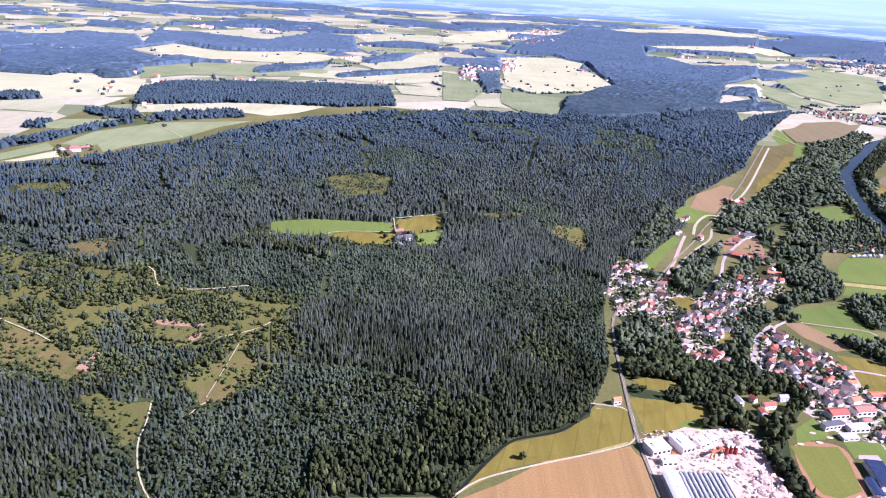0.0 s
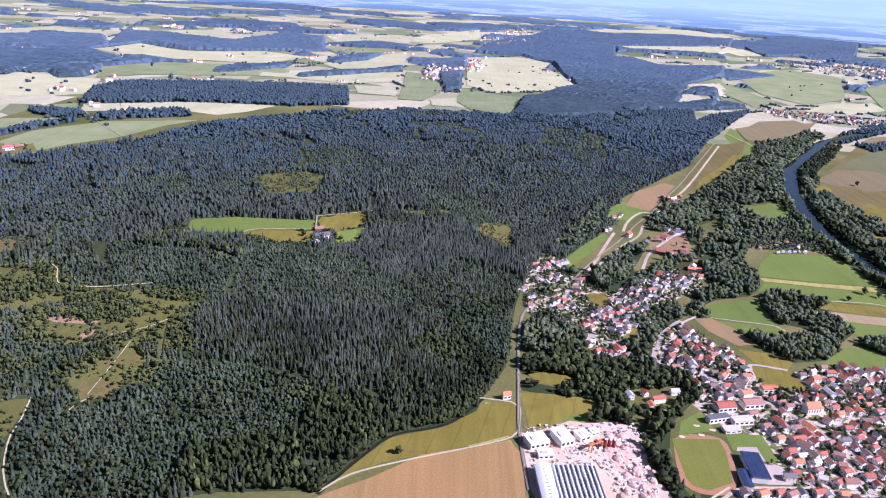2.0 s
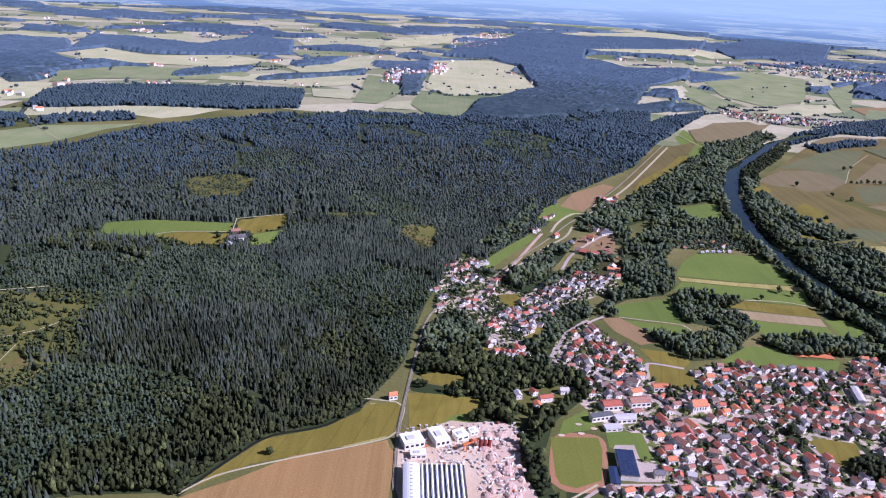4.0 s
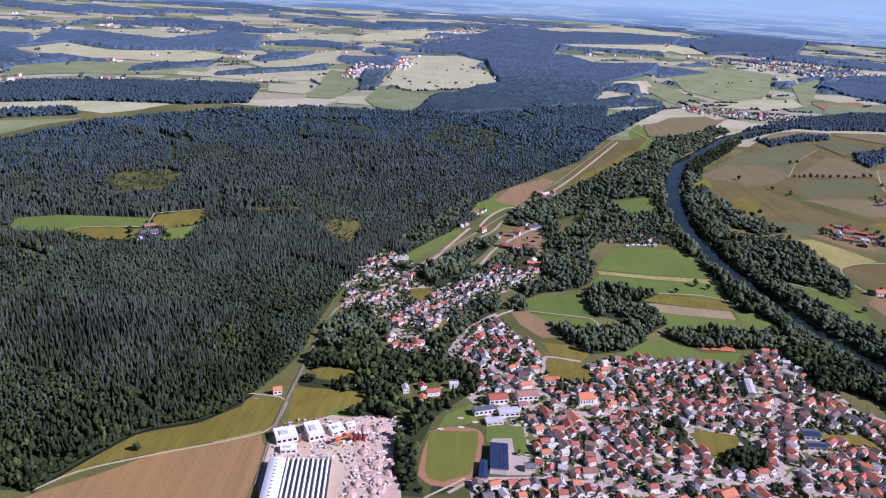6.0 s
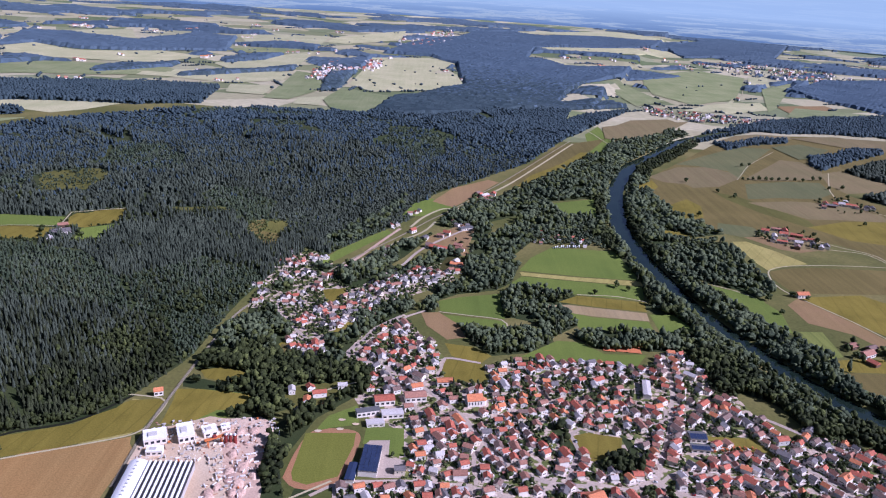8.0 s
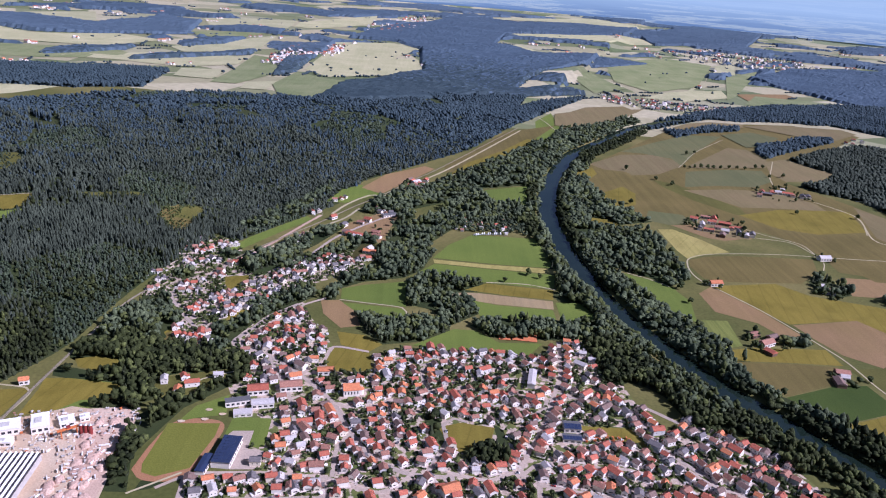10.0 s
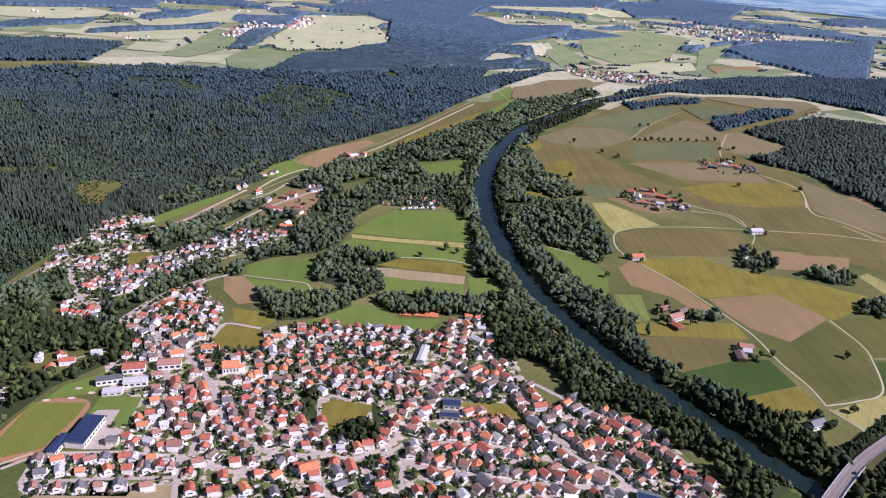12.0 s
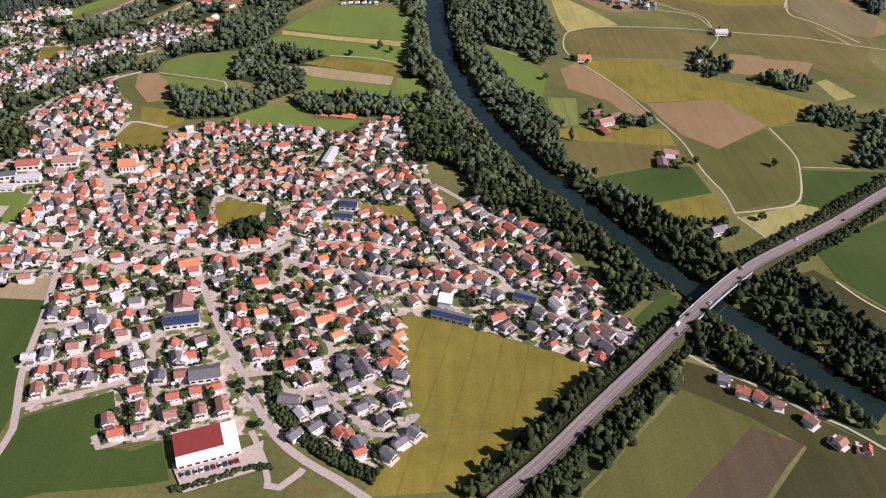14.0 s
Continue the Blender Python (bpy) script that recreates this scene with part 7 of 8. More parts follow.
homes_at("ggbbprrrrgbggbgbpgggbbggggbprbgggbrggbbg", [(218.0, 531.0), (225.0, 529.0), (230.0, 532.0), (189.0, 527.0), (198.0, 508.0), (205.0, 493.0), (209.0, 492.0), (213.0, 492.0), (216.0, 498.0), (222.0, 490.0), (215.0, 479.0), (234.0, 589.0), (241.0, 580.0), (242.0, 598.0), (249.0, 587.0), (249.0, 608.0), (253.0, 613.0), (259.0, 618.0), (258.0, 597.0), (266.0, 607.0), (268.0, 615.0), (266.0, 635.0), (270.0, 641.0), (275.0, 629.0), (279.0, 617.0), (278.0, 637.0), (282.0, 647.0), (287.0, 630.0), (287.0, 654.0), (291.0, 639.0), (293.0, 648.0), (295.0, 658.0), (298.0, 636.0), (300.0, 656.0), (303.0, 645.0), (305.0, 630.0), (308.0, 641.0), (309.0, 654.0), (313.0, 644.0), (317.0, 651.0)], SMALL_ODDS)
homes_at("bgbggbggrbbgprbrggpbbrbbpppgbbbpbrbbpbrb", [(321.0, 659.0), (240.0, 558.0), (245.0, 564.0), (252.0, 549.0), (245.0, 543.0), (234.0, 572.0), (251.0, 574.0), (257.0, 582.0), (258.0, 780.0), (327.0, 804.0), (337.0, 788.0), (343.0, 793.0), (253.0, 690.0), (263.0, 694.0), (259.0, 709.0), (284.0, 832.0), (288.0, 839.0), (148.0, 598.0), (158.0, 663.0), (171.0, 663.0), (170.0, 651.0), (181.0, 657.0), (168.0, 681.0), (192.0, 672.0), (200.0, 673.0), (175.0, 618.0), (186.0, 628.0), (194.0, 633.0), (206.0, 629.0), (217.0, 639.0), (204.0, 602.0), (192.0, 588.0), (181.0, 569.0), (181.0, 583.0), (160.0, 571.0), (211.0, 561.0), (223.0, 570.0), (219.0, 564.0), (202.0, 533.0), (201.0, 548.0)], SMALL_ODDS)
homes_at("ggppgbbrbrpbbgbbprbpbbrprrbprppbgpgb", [(211.0, 553.0), (223.0, 547.0), (231.0, 537.0), (233.0, 542.0), (236.0, 557.0), (185.0, 524.0), (195.0, 504.0), (200.0, 494.0), (220.0, 500.0), (219.0, 487.0), (211.0, 480.0), (228.0, 588.0), (246.0, 578.0), (239.0, 593.0), (254.0, 604.0), (253.0, 621.0), (271.0, 601.0), (264.0, 617.0), (261.0, 632.0), (280.0, 626.0), (273.0, 618.0), (285.0, 638.0), (290.0, 660.0), (300.0, 626.0), (327.0, 657.0), (250.0, 563.0), (257.0, 551.0), (249.0, 545.0), (238.0, 572.0), (256.0, 575.0), (264.0, 785.0), (333.0, 803.0), (331.0, 793.0), (257.0, 695.0), (255.0, 702.0), (277.0, 826.0)], SMALL_ODDS)
TRACED = [(279, 344), (307, 346), (348, 347), (386, 352), (394, 350), (431, 353), (452, 337), (472, 320), (506, 312), (508, 274), (514, 235), (496, 206), (472, 224), (443, 228), (410, 222), (380, 218), (339, 217)]
for line in STREETS:
    step = np.hypot(*np.diff(line, axis=0).T)
    run = np.concatenate([[0], np.cumsum(step)])
    for side in (-1, 1):
        at = 3.0 + TOWN_RNG.uniform(0, 3)
        while at < run[-1]:
            x, y = np.interp(at, run, line[:, 0]), np.interp(at, run, line[:, 1])
            k = min(np.searchsorted(run, at), len(line) - 1)
            wx, wy = line[k] - line[max(0, k - 1)]
            s = math.hypot(wx, wy) or 1
            off = 5.3 + TOWN_RNG.uniform(-0.3, 1.0)
            hx, hy = x - side * wy / s * off, y + side * wx / s * off
            if any(inside(np.array([hx]), np.array([hy]), t)[0] for t in TOWNS) and not inside(np.array([hx]), np.array([hy]), TRACED)[0]:
                settle(hx, hy, math.degrees(math.atan2(wy, wx)))
            at += TOWN_RNG.uniform(5.6, 8.2) * (1.0 if hy < 520 else 1.35)
for t_poly in TOWNS:
    for x, y in zip(*scattered(t_poly, 7.0, 3)):
        k = np.argmin(np.hypot(STREET_POINTS[:, 0] - x, STREET_POINTS[:, 1] - y))
        if TOWN_RNG.random() < (0.55 if y < 520 else 0.36):
            settle(x, y, math.degrees(math.atan2(STREET_WAYS[k, 1], STREET_WAYS[k, 0])), 4.3 if inside(np.array([x]), np.array([y]), TRACED)[0] else 2.9)

# cottages by the bridge and the camping huts by the river
homes_at("grrbbrbr", [(658, 268), (665, 261), (672, 258), (679, 254), (691, 245), (700, 253), (699, 233), (710, 230)])
HOMES.sort(key=lambda q: math.hypot(q[0] - 470, q[1] - 30))
for x, y, angle, size, roof, wall in HOMES[:318]:
    put_house(x, y, angle, size, roof, wall, math.hypot(x - 470, y - 30) < 255)


def home_shape(size):
    """Body, roof and chimney of one house as triangles, with a slot for each: 0 wall, 1 roof, 2 window."""
    w, d, h, pitch = SIZES[size]
    vs, fs, slots, start = [], [], [], 0
    rise = (w / 2) * math.tan(radians(pitch))
    pieces = [(gable_body(w, d, h, pitch), 0), (gable_roof(w, d, h, pitch), 1), (box(bmesh.new(), w * 0.12, w * 0.12 + 0.36, d * 0.15, d * 0.15 + 0.36, h, h + rise + 0.4), 1)]
    if size in (0, 2, 4, 5):
        pieces.append((box(bmesh.new(), w / 2 + 0.05, w / 2 + 1.95, -d * 0.1, -d * 0.1 + 3.2, -0.2, 1.5), 0))
        pieces.append((box(bmesh.new(), w / 2 + 0.03, w / 2 + 2.1, -d * 0.1 - 0.15, -d * 0.1 + 3.3, 1.5, 1.62), 1))
    for side in (-1, 1):
        for k in (-0.22, 0.22):
            pieces.append((box(bmesh.new(), k * w - 0.3, k * w + 0.3, side * (d / 2 + 0.02) - 0.03, side * (d / 2 + 0.02) + 0.03, h * 0.35, h * 0.35 + 0.6), 2))
            pieces.append((box(bmesh.new(), side * (w / 2 + 0.02) - 0.03, side * (w / 2 + 0.02) + 0.03, k * d - 0.3, k * d + 0.3, h * 0.4, h * 0.4 + 0.6), 2))
    for bm, slot in pieces:
        bmesh.ops.triangulate(bm, faces=bm.faces[:])
        bm.verts.index_update()
        vs += [tuple(v.co) for v in bm.verts]
        fs += [[v.index + start for v in f.verts] for f in bm.faces]
        slots += [slot] * len(bm.faces)
        start = len(vs)
        bm.free()
    return np.array(vs), np.array(fs), np.array(slots)


HOME_SHAPES = [home_shape(k) for k in range(len(SIZES))]
ROOF_ORDER = list(ROOFS)
jv, jf, js, start = [], [], [], 0
for x, y, angle, size, roof, wall in HOMES[318:]:
    v, f, s = HOME_SHAPES[size]
    a = radians(angle)
    jv.append(np.c_[v[:, 0] * math.cos(a) - v[:, 1] * math.sin(a) + x, v[:, 0] * math.sin(a) + v[:, 1] * math.cos(a) + y, v[:, 2] + float(land(x, y)) + 0.2])
    jf.append(f + start)
    js.append(np.where(s == 0, wall, np.where(s == 1, 3 + ROOF_ORDER.index(roof), 9)))
    start += len(v)
me = mesh_of("village_houses", np.concatenate(jv), np.concatenate(jf), WALLS + [ROOFS[k] for k in ROOF_ORDER] + [M_GLASS])
me.polygons.foreach_set("material_index", np.concatenate(js).astype(np.int32))
tagged(new("village_houses", me), "white houses with red and grey tiled roofs packed in the village", "houses", kind="stuff")


# ---- distant villages: plain small houses ----
def far_house(size, roof):
    w, d, h = size
    top = new("village_house")
    tagged(top, f"white house with a {ROOF_WORDS[roof]} roof in a distant village", "house", "houses of the distant villages")
    part("wall", gable_body(w, d, h, 38), M_WALL, top)
    part("roof", gable_roof(w, d, h, 38, 0.4, 0.2), ROOFS[roof], top)
    return top


FAR_KINDS = {}


def far_village(poly, gap, keep=0.8, grow=1.0):
    for x, y in zip(*scattered(poly, gap, int(gap * 10))):
        if TOWN_RNG.random() > keep:
            continue
        key = (int(TOWN_RNG.choice(3)), str(TOWN_RNG.choice(["red", "rust", "pale", "pale"])), grow)
        m = pose(x, y, float(land(x, y)) + 0.8, 0, 0, TOWN_RNG.uniform(0, 180))
        if key in FAR_KINDS:
            copy_thing(FAR_KINDS[key], m)
        else:
            size = ((7, 8.5, 4), (8, 11, 4.4), (6, 7, 3.4))[key[0]]
            FAR_KINDS[key] = far_house(tuple(v * grow for v in size), key[1])
            FAR_KINDS[key].matrix_basis = m


far_village([(0, 1763), (-1, 1989), (31, 2200), (160, 2254), (160, 2058), (83, 1965), (53, 1763)], 19, 0.75, 0.95)
far_village([(784, 1732), (822, 1706), (925, 1664), (1068, 1637), (1040, 1578), (870, 1551), (783, 1624)], 15, 0.6, 0.72)
far_village([(1287, 2830), (1501, 2986), (1763, 2751), (1762, 2529), (1475, 2419), (1332, 2572)], 38, 0.6, 1.1)
far_village([(167, 3054), (385, 3688), (402, 3134), (290, 2687), (181, 2706)], 42, 0.7, 1.1)
far_village([(401, 787), (451, 810), (491, 762), (486, 745), (423, 745), (401, 750)], 8, 0.3, 0.36)


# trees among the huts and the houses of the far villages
# far villages get the leaves with haze in their colour
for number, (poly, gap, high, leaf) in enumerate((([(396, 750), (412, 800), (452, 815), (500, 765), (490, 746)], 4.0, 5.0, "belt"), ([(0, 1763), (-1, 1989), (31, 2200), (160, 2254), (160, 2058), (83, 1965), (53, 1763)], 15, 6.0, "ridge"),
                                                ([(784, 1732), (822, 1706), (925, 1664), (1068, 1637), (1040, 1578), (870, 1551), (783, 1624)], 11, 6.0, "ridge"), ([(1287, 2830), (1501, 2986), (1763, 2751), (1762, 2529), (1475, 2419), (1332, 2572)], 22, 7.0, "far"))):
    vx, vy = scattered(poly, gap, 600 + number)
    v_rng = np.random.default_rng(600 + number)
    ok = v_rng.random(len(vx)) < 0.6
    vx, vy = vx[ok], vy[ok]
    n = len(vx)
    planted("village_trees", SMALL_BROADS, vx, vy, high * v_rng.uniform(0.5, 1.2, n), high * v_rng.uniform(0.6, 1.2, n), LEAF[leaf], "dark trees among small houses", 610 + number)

# scattered hamlets and farms of the far farmland
ham_rng = np.random.default_rng(71)
jv, jf, js, start = [], [], [], 0
for _ in range(150):
    cy = 860 + 2500 * ham_rng.random() ** 1.3
    cx = 255 + ham_rng.uniform(-0.72, 0.72) * cy
    if not ((cx < -420) or cy > 1560):
        continue
    for _ in range(ham_rng.integers(2, 8)):
        x, y = cx + ham_rng.normal() * 14, cy + ham_rng.normal() * 14
        if any(inside(np.array([x]), np.array([y]), poly)[0] for kind, poly in WOODS + FIELDS if kind != "pale"):
            continue
        v, f, s = HOME_SHAPES[int(ham_rng.integers(0, 8))]
        a, big = ham_rng.uniform(0, 3.1), ham_rng.uniform(1.0, 1.5)
        jv.append(np.c_[(v[:, 0] * math.cos(a) - v[:, 1] * math.sin(a)) * big + x, (v[:, 0] * math.sin(a) + v[:, 1] * math.cos(a)) * big + y, v[:, 2] * big + float(land(x, y)) + 1.0])
        jf.append(f + start)
        js.append(np.where(s == 0, 0, np.where(s == 1, 3 + int(ham_rng.choice((0, 1, 2, 5))), 9)))
        start += len(v)
me = mesh_of("distant_hamlets", np.concatenate(jv), np.concatenate(jf), WALLS + [ROOFS[k] for k in ROOF_ORDER] + [M_GLASS])
me.polygons.foreach_set("material_index", np.concatenate(js).astype(np.int32))
tagged(new("distant_hamlets", me), "small white houses and red-roofed farms scattered over far farmland", "houses", kind="stuff")


# ---- garden trees: the nearest are things of their own ----
def tree_thing(seed):
    top = new("tree")
    tagged(top, "round-crowned green broadleaf tree in a village garden", "tree", "garden trees")
    trunk = tube(bmesh.new(), 0, 0, -0.3, 2.6, 0.2, 0.13, 6)
    for k in range(3):
        a = seed + k * 2.1
        tip = Vector((0.9 * math.cos(a), 0.9 * math.sin(a), 3.3))
        v = [trunk.verts.new(q) for q in ((0.08, 0, 1.7), (-0.08, 0.06, 1.7), (0, -0.08, 1.75), tip)]
        for q in ((0, 1, 3), (1, 2, 3), (2, 0, 3)):
            trunk.faces.new([v[i] for i in q])
    part("trunk", trunk, M_BARK, top)
    v, f = broad_shape(200 + seed, 11)
    me = mesh_of("crown", v * np.array((4.6, 4.6, 5.6)) + np.array((0, 0, 0.2)), f, LEAF["garden"])
    crown = new("crown", me)
    crown.parent = top
    return top


TREE_KINDS = []
spots_x, spots_y = [], []
for t_poly in TOWNS:
    x, y = scattered(t_poly, 3.6, 77)
    spots_x.append(x)
    spots_y.append(y)
tx, ty = np.concatenate(spots_x), np.concatenate(spots_y)
house_xy = np.array([(a, b) for a, b, r in PLACED])
house_r = np.array([r for a, b, r in PLACED])
ok = clear_of(tx, ty, 0.7, True)
ok &= np.array([np.all(np.hypot(house_xy[:, 0] - a, house_xy[:, 1] - b) > house_r * 0.85 + 0.5) for a, b in zip(tx, ty)])
leafy_part = np.where((ty > 520) | (tx > 640), 0.7, np.where((fbm(tx, ty, 28, 3.0) > 0.1), np.where(ty < 300, 0.24, np.where(ty < 400, 0.36, 0.6)), np.where(ty < 300, 0.13, np.where(ty < 400, 0.17, 0.42))))
ok &= TOWN_RNG.random(len(tx)) < leafy_part
tx, ty = tx[ok], ty[ok]
order = np.argsort(np.hypot(tx - 470, ty - 30))
close, rest = order[:240], order[240:]
for k, i in enumerate(close):
    grow = TOWN_RNG.uniform(0.4, 1.0)
    m = pose(tx[i], ty[i], float(land(tx[i], ty[i])) + 0.15, 0, 0, TOWN_RNG.uniform(0, 360))
    if k < 4:
        ob = tree_thing(k)
        ob.matrix_basis = m @ Matrix.Diagonal((0.6, 0.6, 0.6, 1))
        TREE_KINDS.append(ob)
    else:
        ob = copy_thing(TREE_KINDS[k % 4], m)
        ob.scale = (grow, grow, grow * TOWN_RNG.uniform(0.9, 1.15))
n = len(rest)
planted("garden_trees", SMALL_BROADS, tx[rest], ty[rest], np.where(ty[rest] > 520, 4.0, 4.2) * TOWN_RNG.uniform(0.4, 1.2, n), np.where(ty[rest] > 520, 3.6, 4.3) * TOWN_RNG.uniform(0.5, 1.3, n), LEAF["garden"], "green garden trees between the houses", 31)

# hedges round the gardens
hedge_x, hedge_y = [], []
for x, y, angle, *_ in HOMES[:420]:
    a = radians(angle)
    for k in range(4):
        if TOWN_RNG.random() < 0.4:
            continue
        turn = a + k * math.pi / 2
        reach = TOWN_RNG.uniform(4.2, 5.2)
        for s in np.arange(-3.6, 3.7, 1.2):
            hedge_x.append(x + reach * math.cos(turn) - s * math.sin(turn))
            hedge_y.append(y + reach * math.sin(turn) + s * math.cos(turn))
hedge_x, hedge_y = np.array(hedge_x), np.array(hedge_y)
ok = clear_of(hedge_x, hedge_y, 0.6, True)
ok &= np.array([np.all(np.hypot(house_xy[:, 0] - a, house_xy[:, 1] - b) > house_r + 0.2) for a, b in zip(hedge_x, hedge_y)])
hedge_x, hedge_y = hedge_x[ok], hedge_y[ok]
n = len(hedge_x)
planted("garden_hedges", BUSHES, hedge_x, hedge_y, 1.3 * TOWN_RNG.uniform(0.7, 1.4, n), 1.5 * TOWN_RNG.uniform(0.8, 1.2, n), LEAF["garden"], "clipped green hedges round the gardens", 32)


# clipped belt of shrubs along the main street and the supermarket's front
belt_rng = np.random.default_rng(19)
for number, (points, offs, high) in enumerate((([(447, 261), (453, 243), (466, 228), (481, 217), (497, 209)], (-1.6, 0.0, 1.6, 3.0), 2.5), ([(420, 201), (432, 205), (444, 211), (455, 213)], (0.0, 1.3), 1.6))):
    line = smooth_line(points, 0.9)
    way = np.gradient(line, axis=0)
    way /= np.hypot(way[:, 0], way[:, 1])[:, None]
    spots_xy = np.concatenate([line + np.c_[-way[:, 1], way[:, 0]] * off + belt_rng.uniform(-0.5, 0.5, line.shape) for off in offs])
    n = len(spots_xy)
    planted("shrub_belt", BUSHES, spots_xy[:, 0], spots_xy[:, 1], high * belt_rng.uniform(0.7, 1.4, n), 2.2 * belt_rng.uniform(0.7, 1.3, n), LEAF["garden"], "dense green belt of shrubs beside the street", 120 + number)


# garden furniture, bins, cars and sheds in the yards
M_GARDEN_CLUTTER = clutter_material("garden_things", [(0.0, (0.74, 0.72, 0.68)), (0.3, (0.45, 0.42, 0.38)), (0.42, (0.20, 0.12, 0.07)), (0.56, (0.08, 0.08, 0.09)), (0.68, (0.32, 0.12, 0.08)), (0.76, (0.55, 0.52, 0.48)), (1.0, (0.82, 0.80, 0.77))])
loose_rng = np.random.default_rng(29)
home_xy = np.array([(q[0], q[1]) for q in HOMES])
pick = np.repeat(np.arange(len(home_xy)), 5)
turn, reach = loose_rng.uniform(0, 6.28, len(pick)), loose_rng.uniform(3.4, 6.2, len(pick))
loose_x, loose_y = home_xy[pick, 0] + reach * np.cos(turn), home_xy[pick, 1] + reach * np.sin(turn)
ok = clear_of(loose_x, loose_y, 0.4, True)
for a, b, r in PLACED:
    near = np.abs(loose_x - a) < 12
    ok[near] &= np.hypot(loose_x[near] - a, loose_y[near] - b) > min(r, 3.0) * 0.95
loose_x, loose_y = loose_x[ok], loose_y[ok]
n = len(loose_x)
large = loose_rng.random(n) < 0.3
strewn("garden_clutter", loose_x, loose_y, loose_rng.uniform(0, 180, n), np.c_[np.where(large, loose_rng.uniform(1.5, 2.6, n), loose_rng.uniform(0.4, 1.2, n)), np.where(large, loose_rng.uniform(1.0, 1.8, n), loose_rng.uniform(0.3, 0.9, n)), np.where(large, loose_rng.uniform(0.8, 1.5, n), loose_rng.uniform(0.25, 0.8, n))], 0.04, M_GARDEN_CLUTTER, "small sheds, garden furniture and bins in the yards", "garden furniture")


# ---- main road on its embankment, with the bridge ----
HIGHWAY = np.array([w for w in WAYS if w[0] == "highway"][0][2], float)
hw = smooth_line([tuple(p) for p in HIGHWAY], 5.0)
hw_way = np.gradient(hw, axis=0)
hw_way /= np.hypot(hw_way[:, 0], hw_way[:, 1])[:, None]
hw_side = np.c_[-hw_way[:, 1], hw_way[:, 0]]
hw_river, _ = line_distance(hw[:, 0], hw[:, 1], RIVER)
hw_top = land(hw[:, 0], hw[:, 1]) + 2.2 + 3.0 * (1 - eased(0, 150, hw_river))
HW_WIDE = 6.4


def strip(name, offset_a, offset_b, lift, material, parent, label="", mask=None, thick=0.0):
    """A band along the road between two offsets from its middle."""
    rows = np.arange(len(hw)) if mask is None else np.nonzero(mask)[0]
    a, b = hw[rows] + hw_side[rows] * offset_a, hw[rows] + hw_side[rows] * offset_b
    z = hw_top[rows] + lift
    n = len(rows)
    i = np.arange(n - 1)
    v = np.concatenate([np.c_[a, z], np.c_[b, z]])
    f = [tuple(q) for q in np.c_[i, i + n, i + n + 1, i + 1]]
    if thick:
        v = np.concatenate([v, v - np.array((0, 0, thick))])
        f += [tuple(q) for q in np.c_[i + 2 * n, i + 2 * n + 1, i + 3 * n + 1, i + 3 * n]]
        f += [tuple(q) for q in np.c_[i, i + 1, i + 2 * n + 1, i + 2 * n]] + [tuple(q) for q in np.c_[i + n, i + 3 * n, i + 3 * n + 1, i + n + 1]]
    ob = new(name, mesh_of(name, v, f, material))
    ob.parent = parent
    return tagged(ob, label)


span = hw_river < 30
main_road = new("road")
tagged(main_road, "grey two-lane main road on a wooded embankment", "road", kind="structure")
strip("carriageway", HW_WIDE / 2, -HW_WIDE / 2, 0.12, MATS["highway"], main_road)
M_LINE = plain("road_marking", (0.42, 0.40, 0.36))
for off in (-HW_WIDE / 2 + 0.9, HW_WIDE / 2 - 0.9):
    strip("edge_line", off + 0.09, off - 0.09, 0.15, M_LINE, main_road)
strip("centre_line", 0.1, -0.1, 0.15, M_LINE, main_road)
for off in (-HW_WIDE / 2 + 0.15, HW_WIDE / 2 - 0.15):
    strip("guard_rail", off + 0.08, off - 0.08, 0.75, M_STEEL, main_road, "", None, 0.35)
bank_v, bank_f = [], []
edge = ((-HW_WIDE / 2 - 7.5, None), (-HW_WIDE / 2 - 0.6, 0), (HW_WIDE / 2 + 0.6, 0), (HW_WIDE / 2 + 7.5, None))
for off, top in edge:
    q = hw + hw_side * off
    bank_v.append(np.c_[q, hw_top if top is not None else land(q[:, 0], q[:, 1]) - 0.3])
n = len(hw)
for r in range(3):
    for i in range(n - 1):
        if not (span[i] and span[i + 1]):
            bank_f.append((r * n + i, r * n + i + 1, (r + 1) * n + i + 1, (r + 1) * n + i))
bank = new("embankment", mesh_of("embankment", np.concatenate(bank_v), bank_f, MATS["dimmed"]))
tagged(bank, "grassy road embankment", "embankment", kind="structure")
hedge_rng = np.random.default_rng(61)
hedge = [hw[~(hw_river < 34)] + hw_side[~(hw_river < 34)] * off for off in (-11.0, -9.2, -7.4, 7.4, 9.2, 11.0)]
hedge = np.concatenate([q + hedge_rng.uniform(-1.2, 1.2, q.shape) for h in hedge for q in (h, h + np.roll(hw_way, 0, 0)[: len(h)] * 2.4)])
n = len(hedge)
planted("roadside_hedge", SMALL_BROADS, hedge[:, 0], hedge[:, 1], 4.6 * hedge_rng.uniform(0.6, 1.25, n), 3.4 * hedge_rng.uniform(0.7, 1.4, n), LEAF["broad"], "dense green hedge of trees along the embankment", 77)
infill = np.concatenate([hw[~(hw_river < 34)] + hw_side[~(hw_river < 34)] * off + hw_way[~(hw_river < 34)] * step for off in (-10.4, -8.6, -6.9, 6.9, 8.6, 10.4) for step in (0.8, 2.0, 3.2, 4.4)])
infill = infill + hedge_rng.uniform(-0.7, 0.7, infill.shape)
n = len(infill)
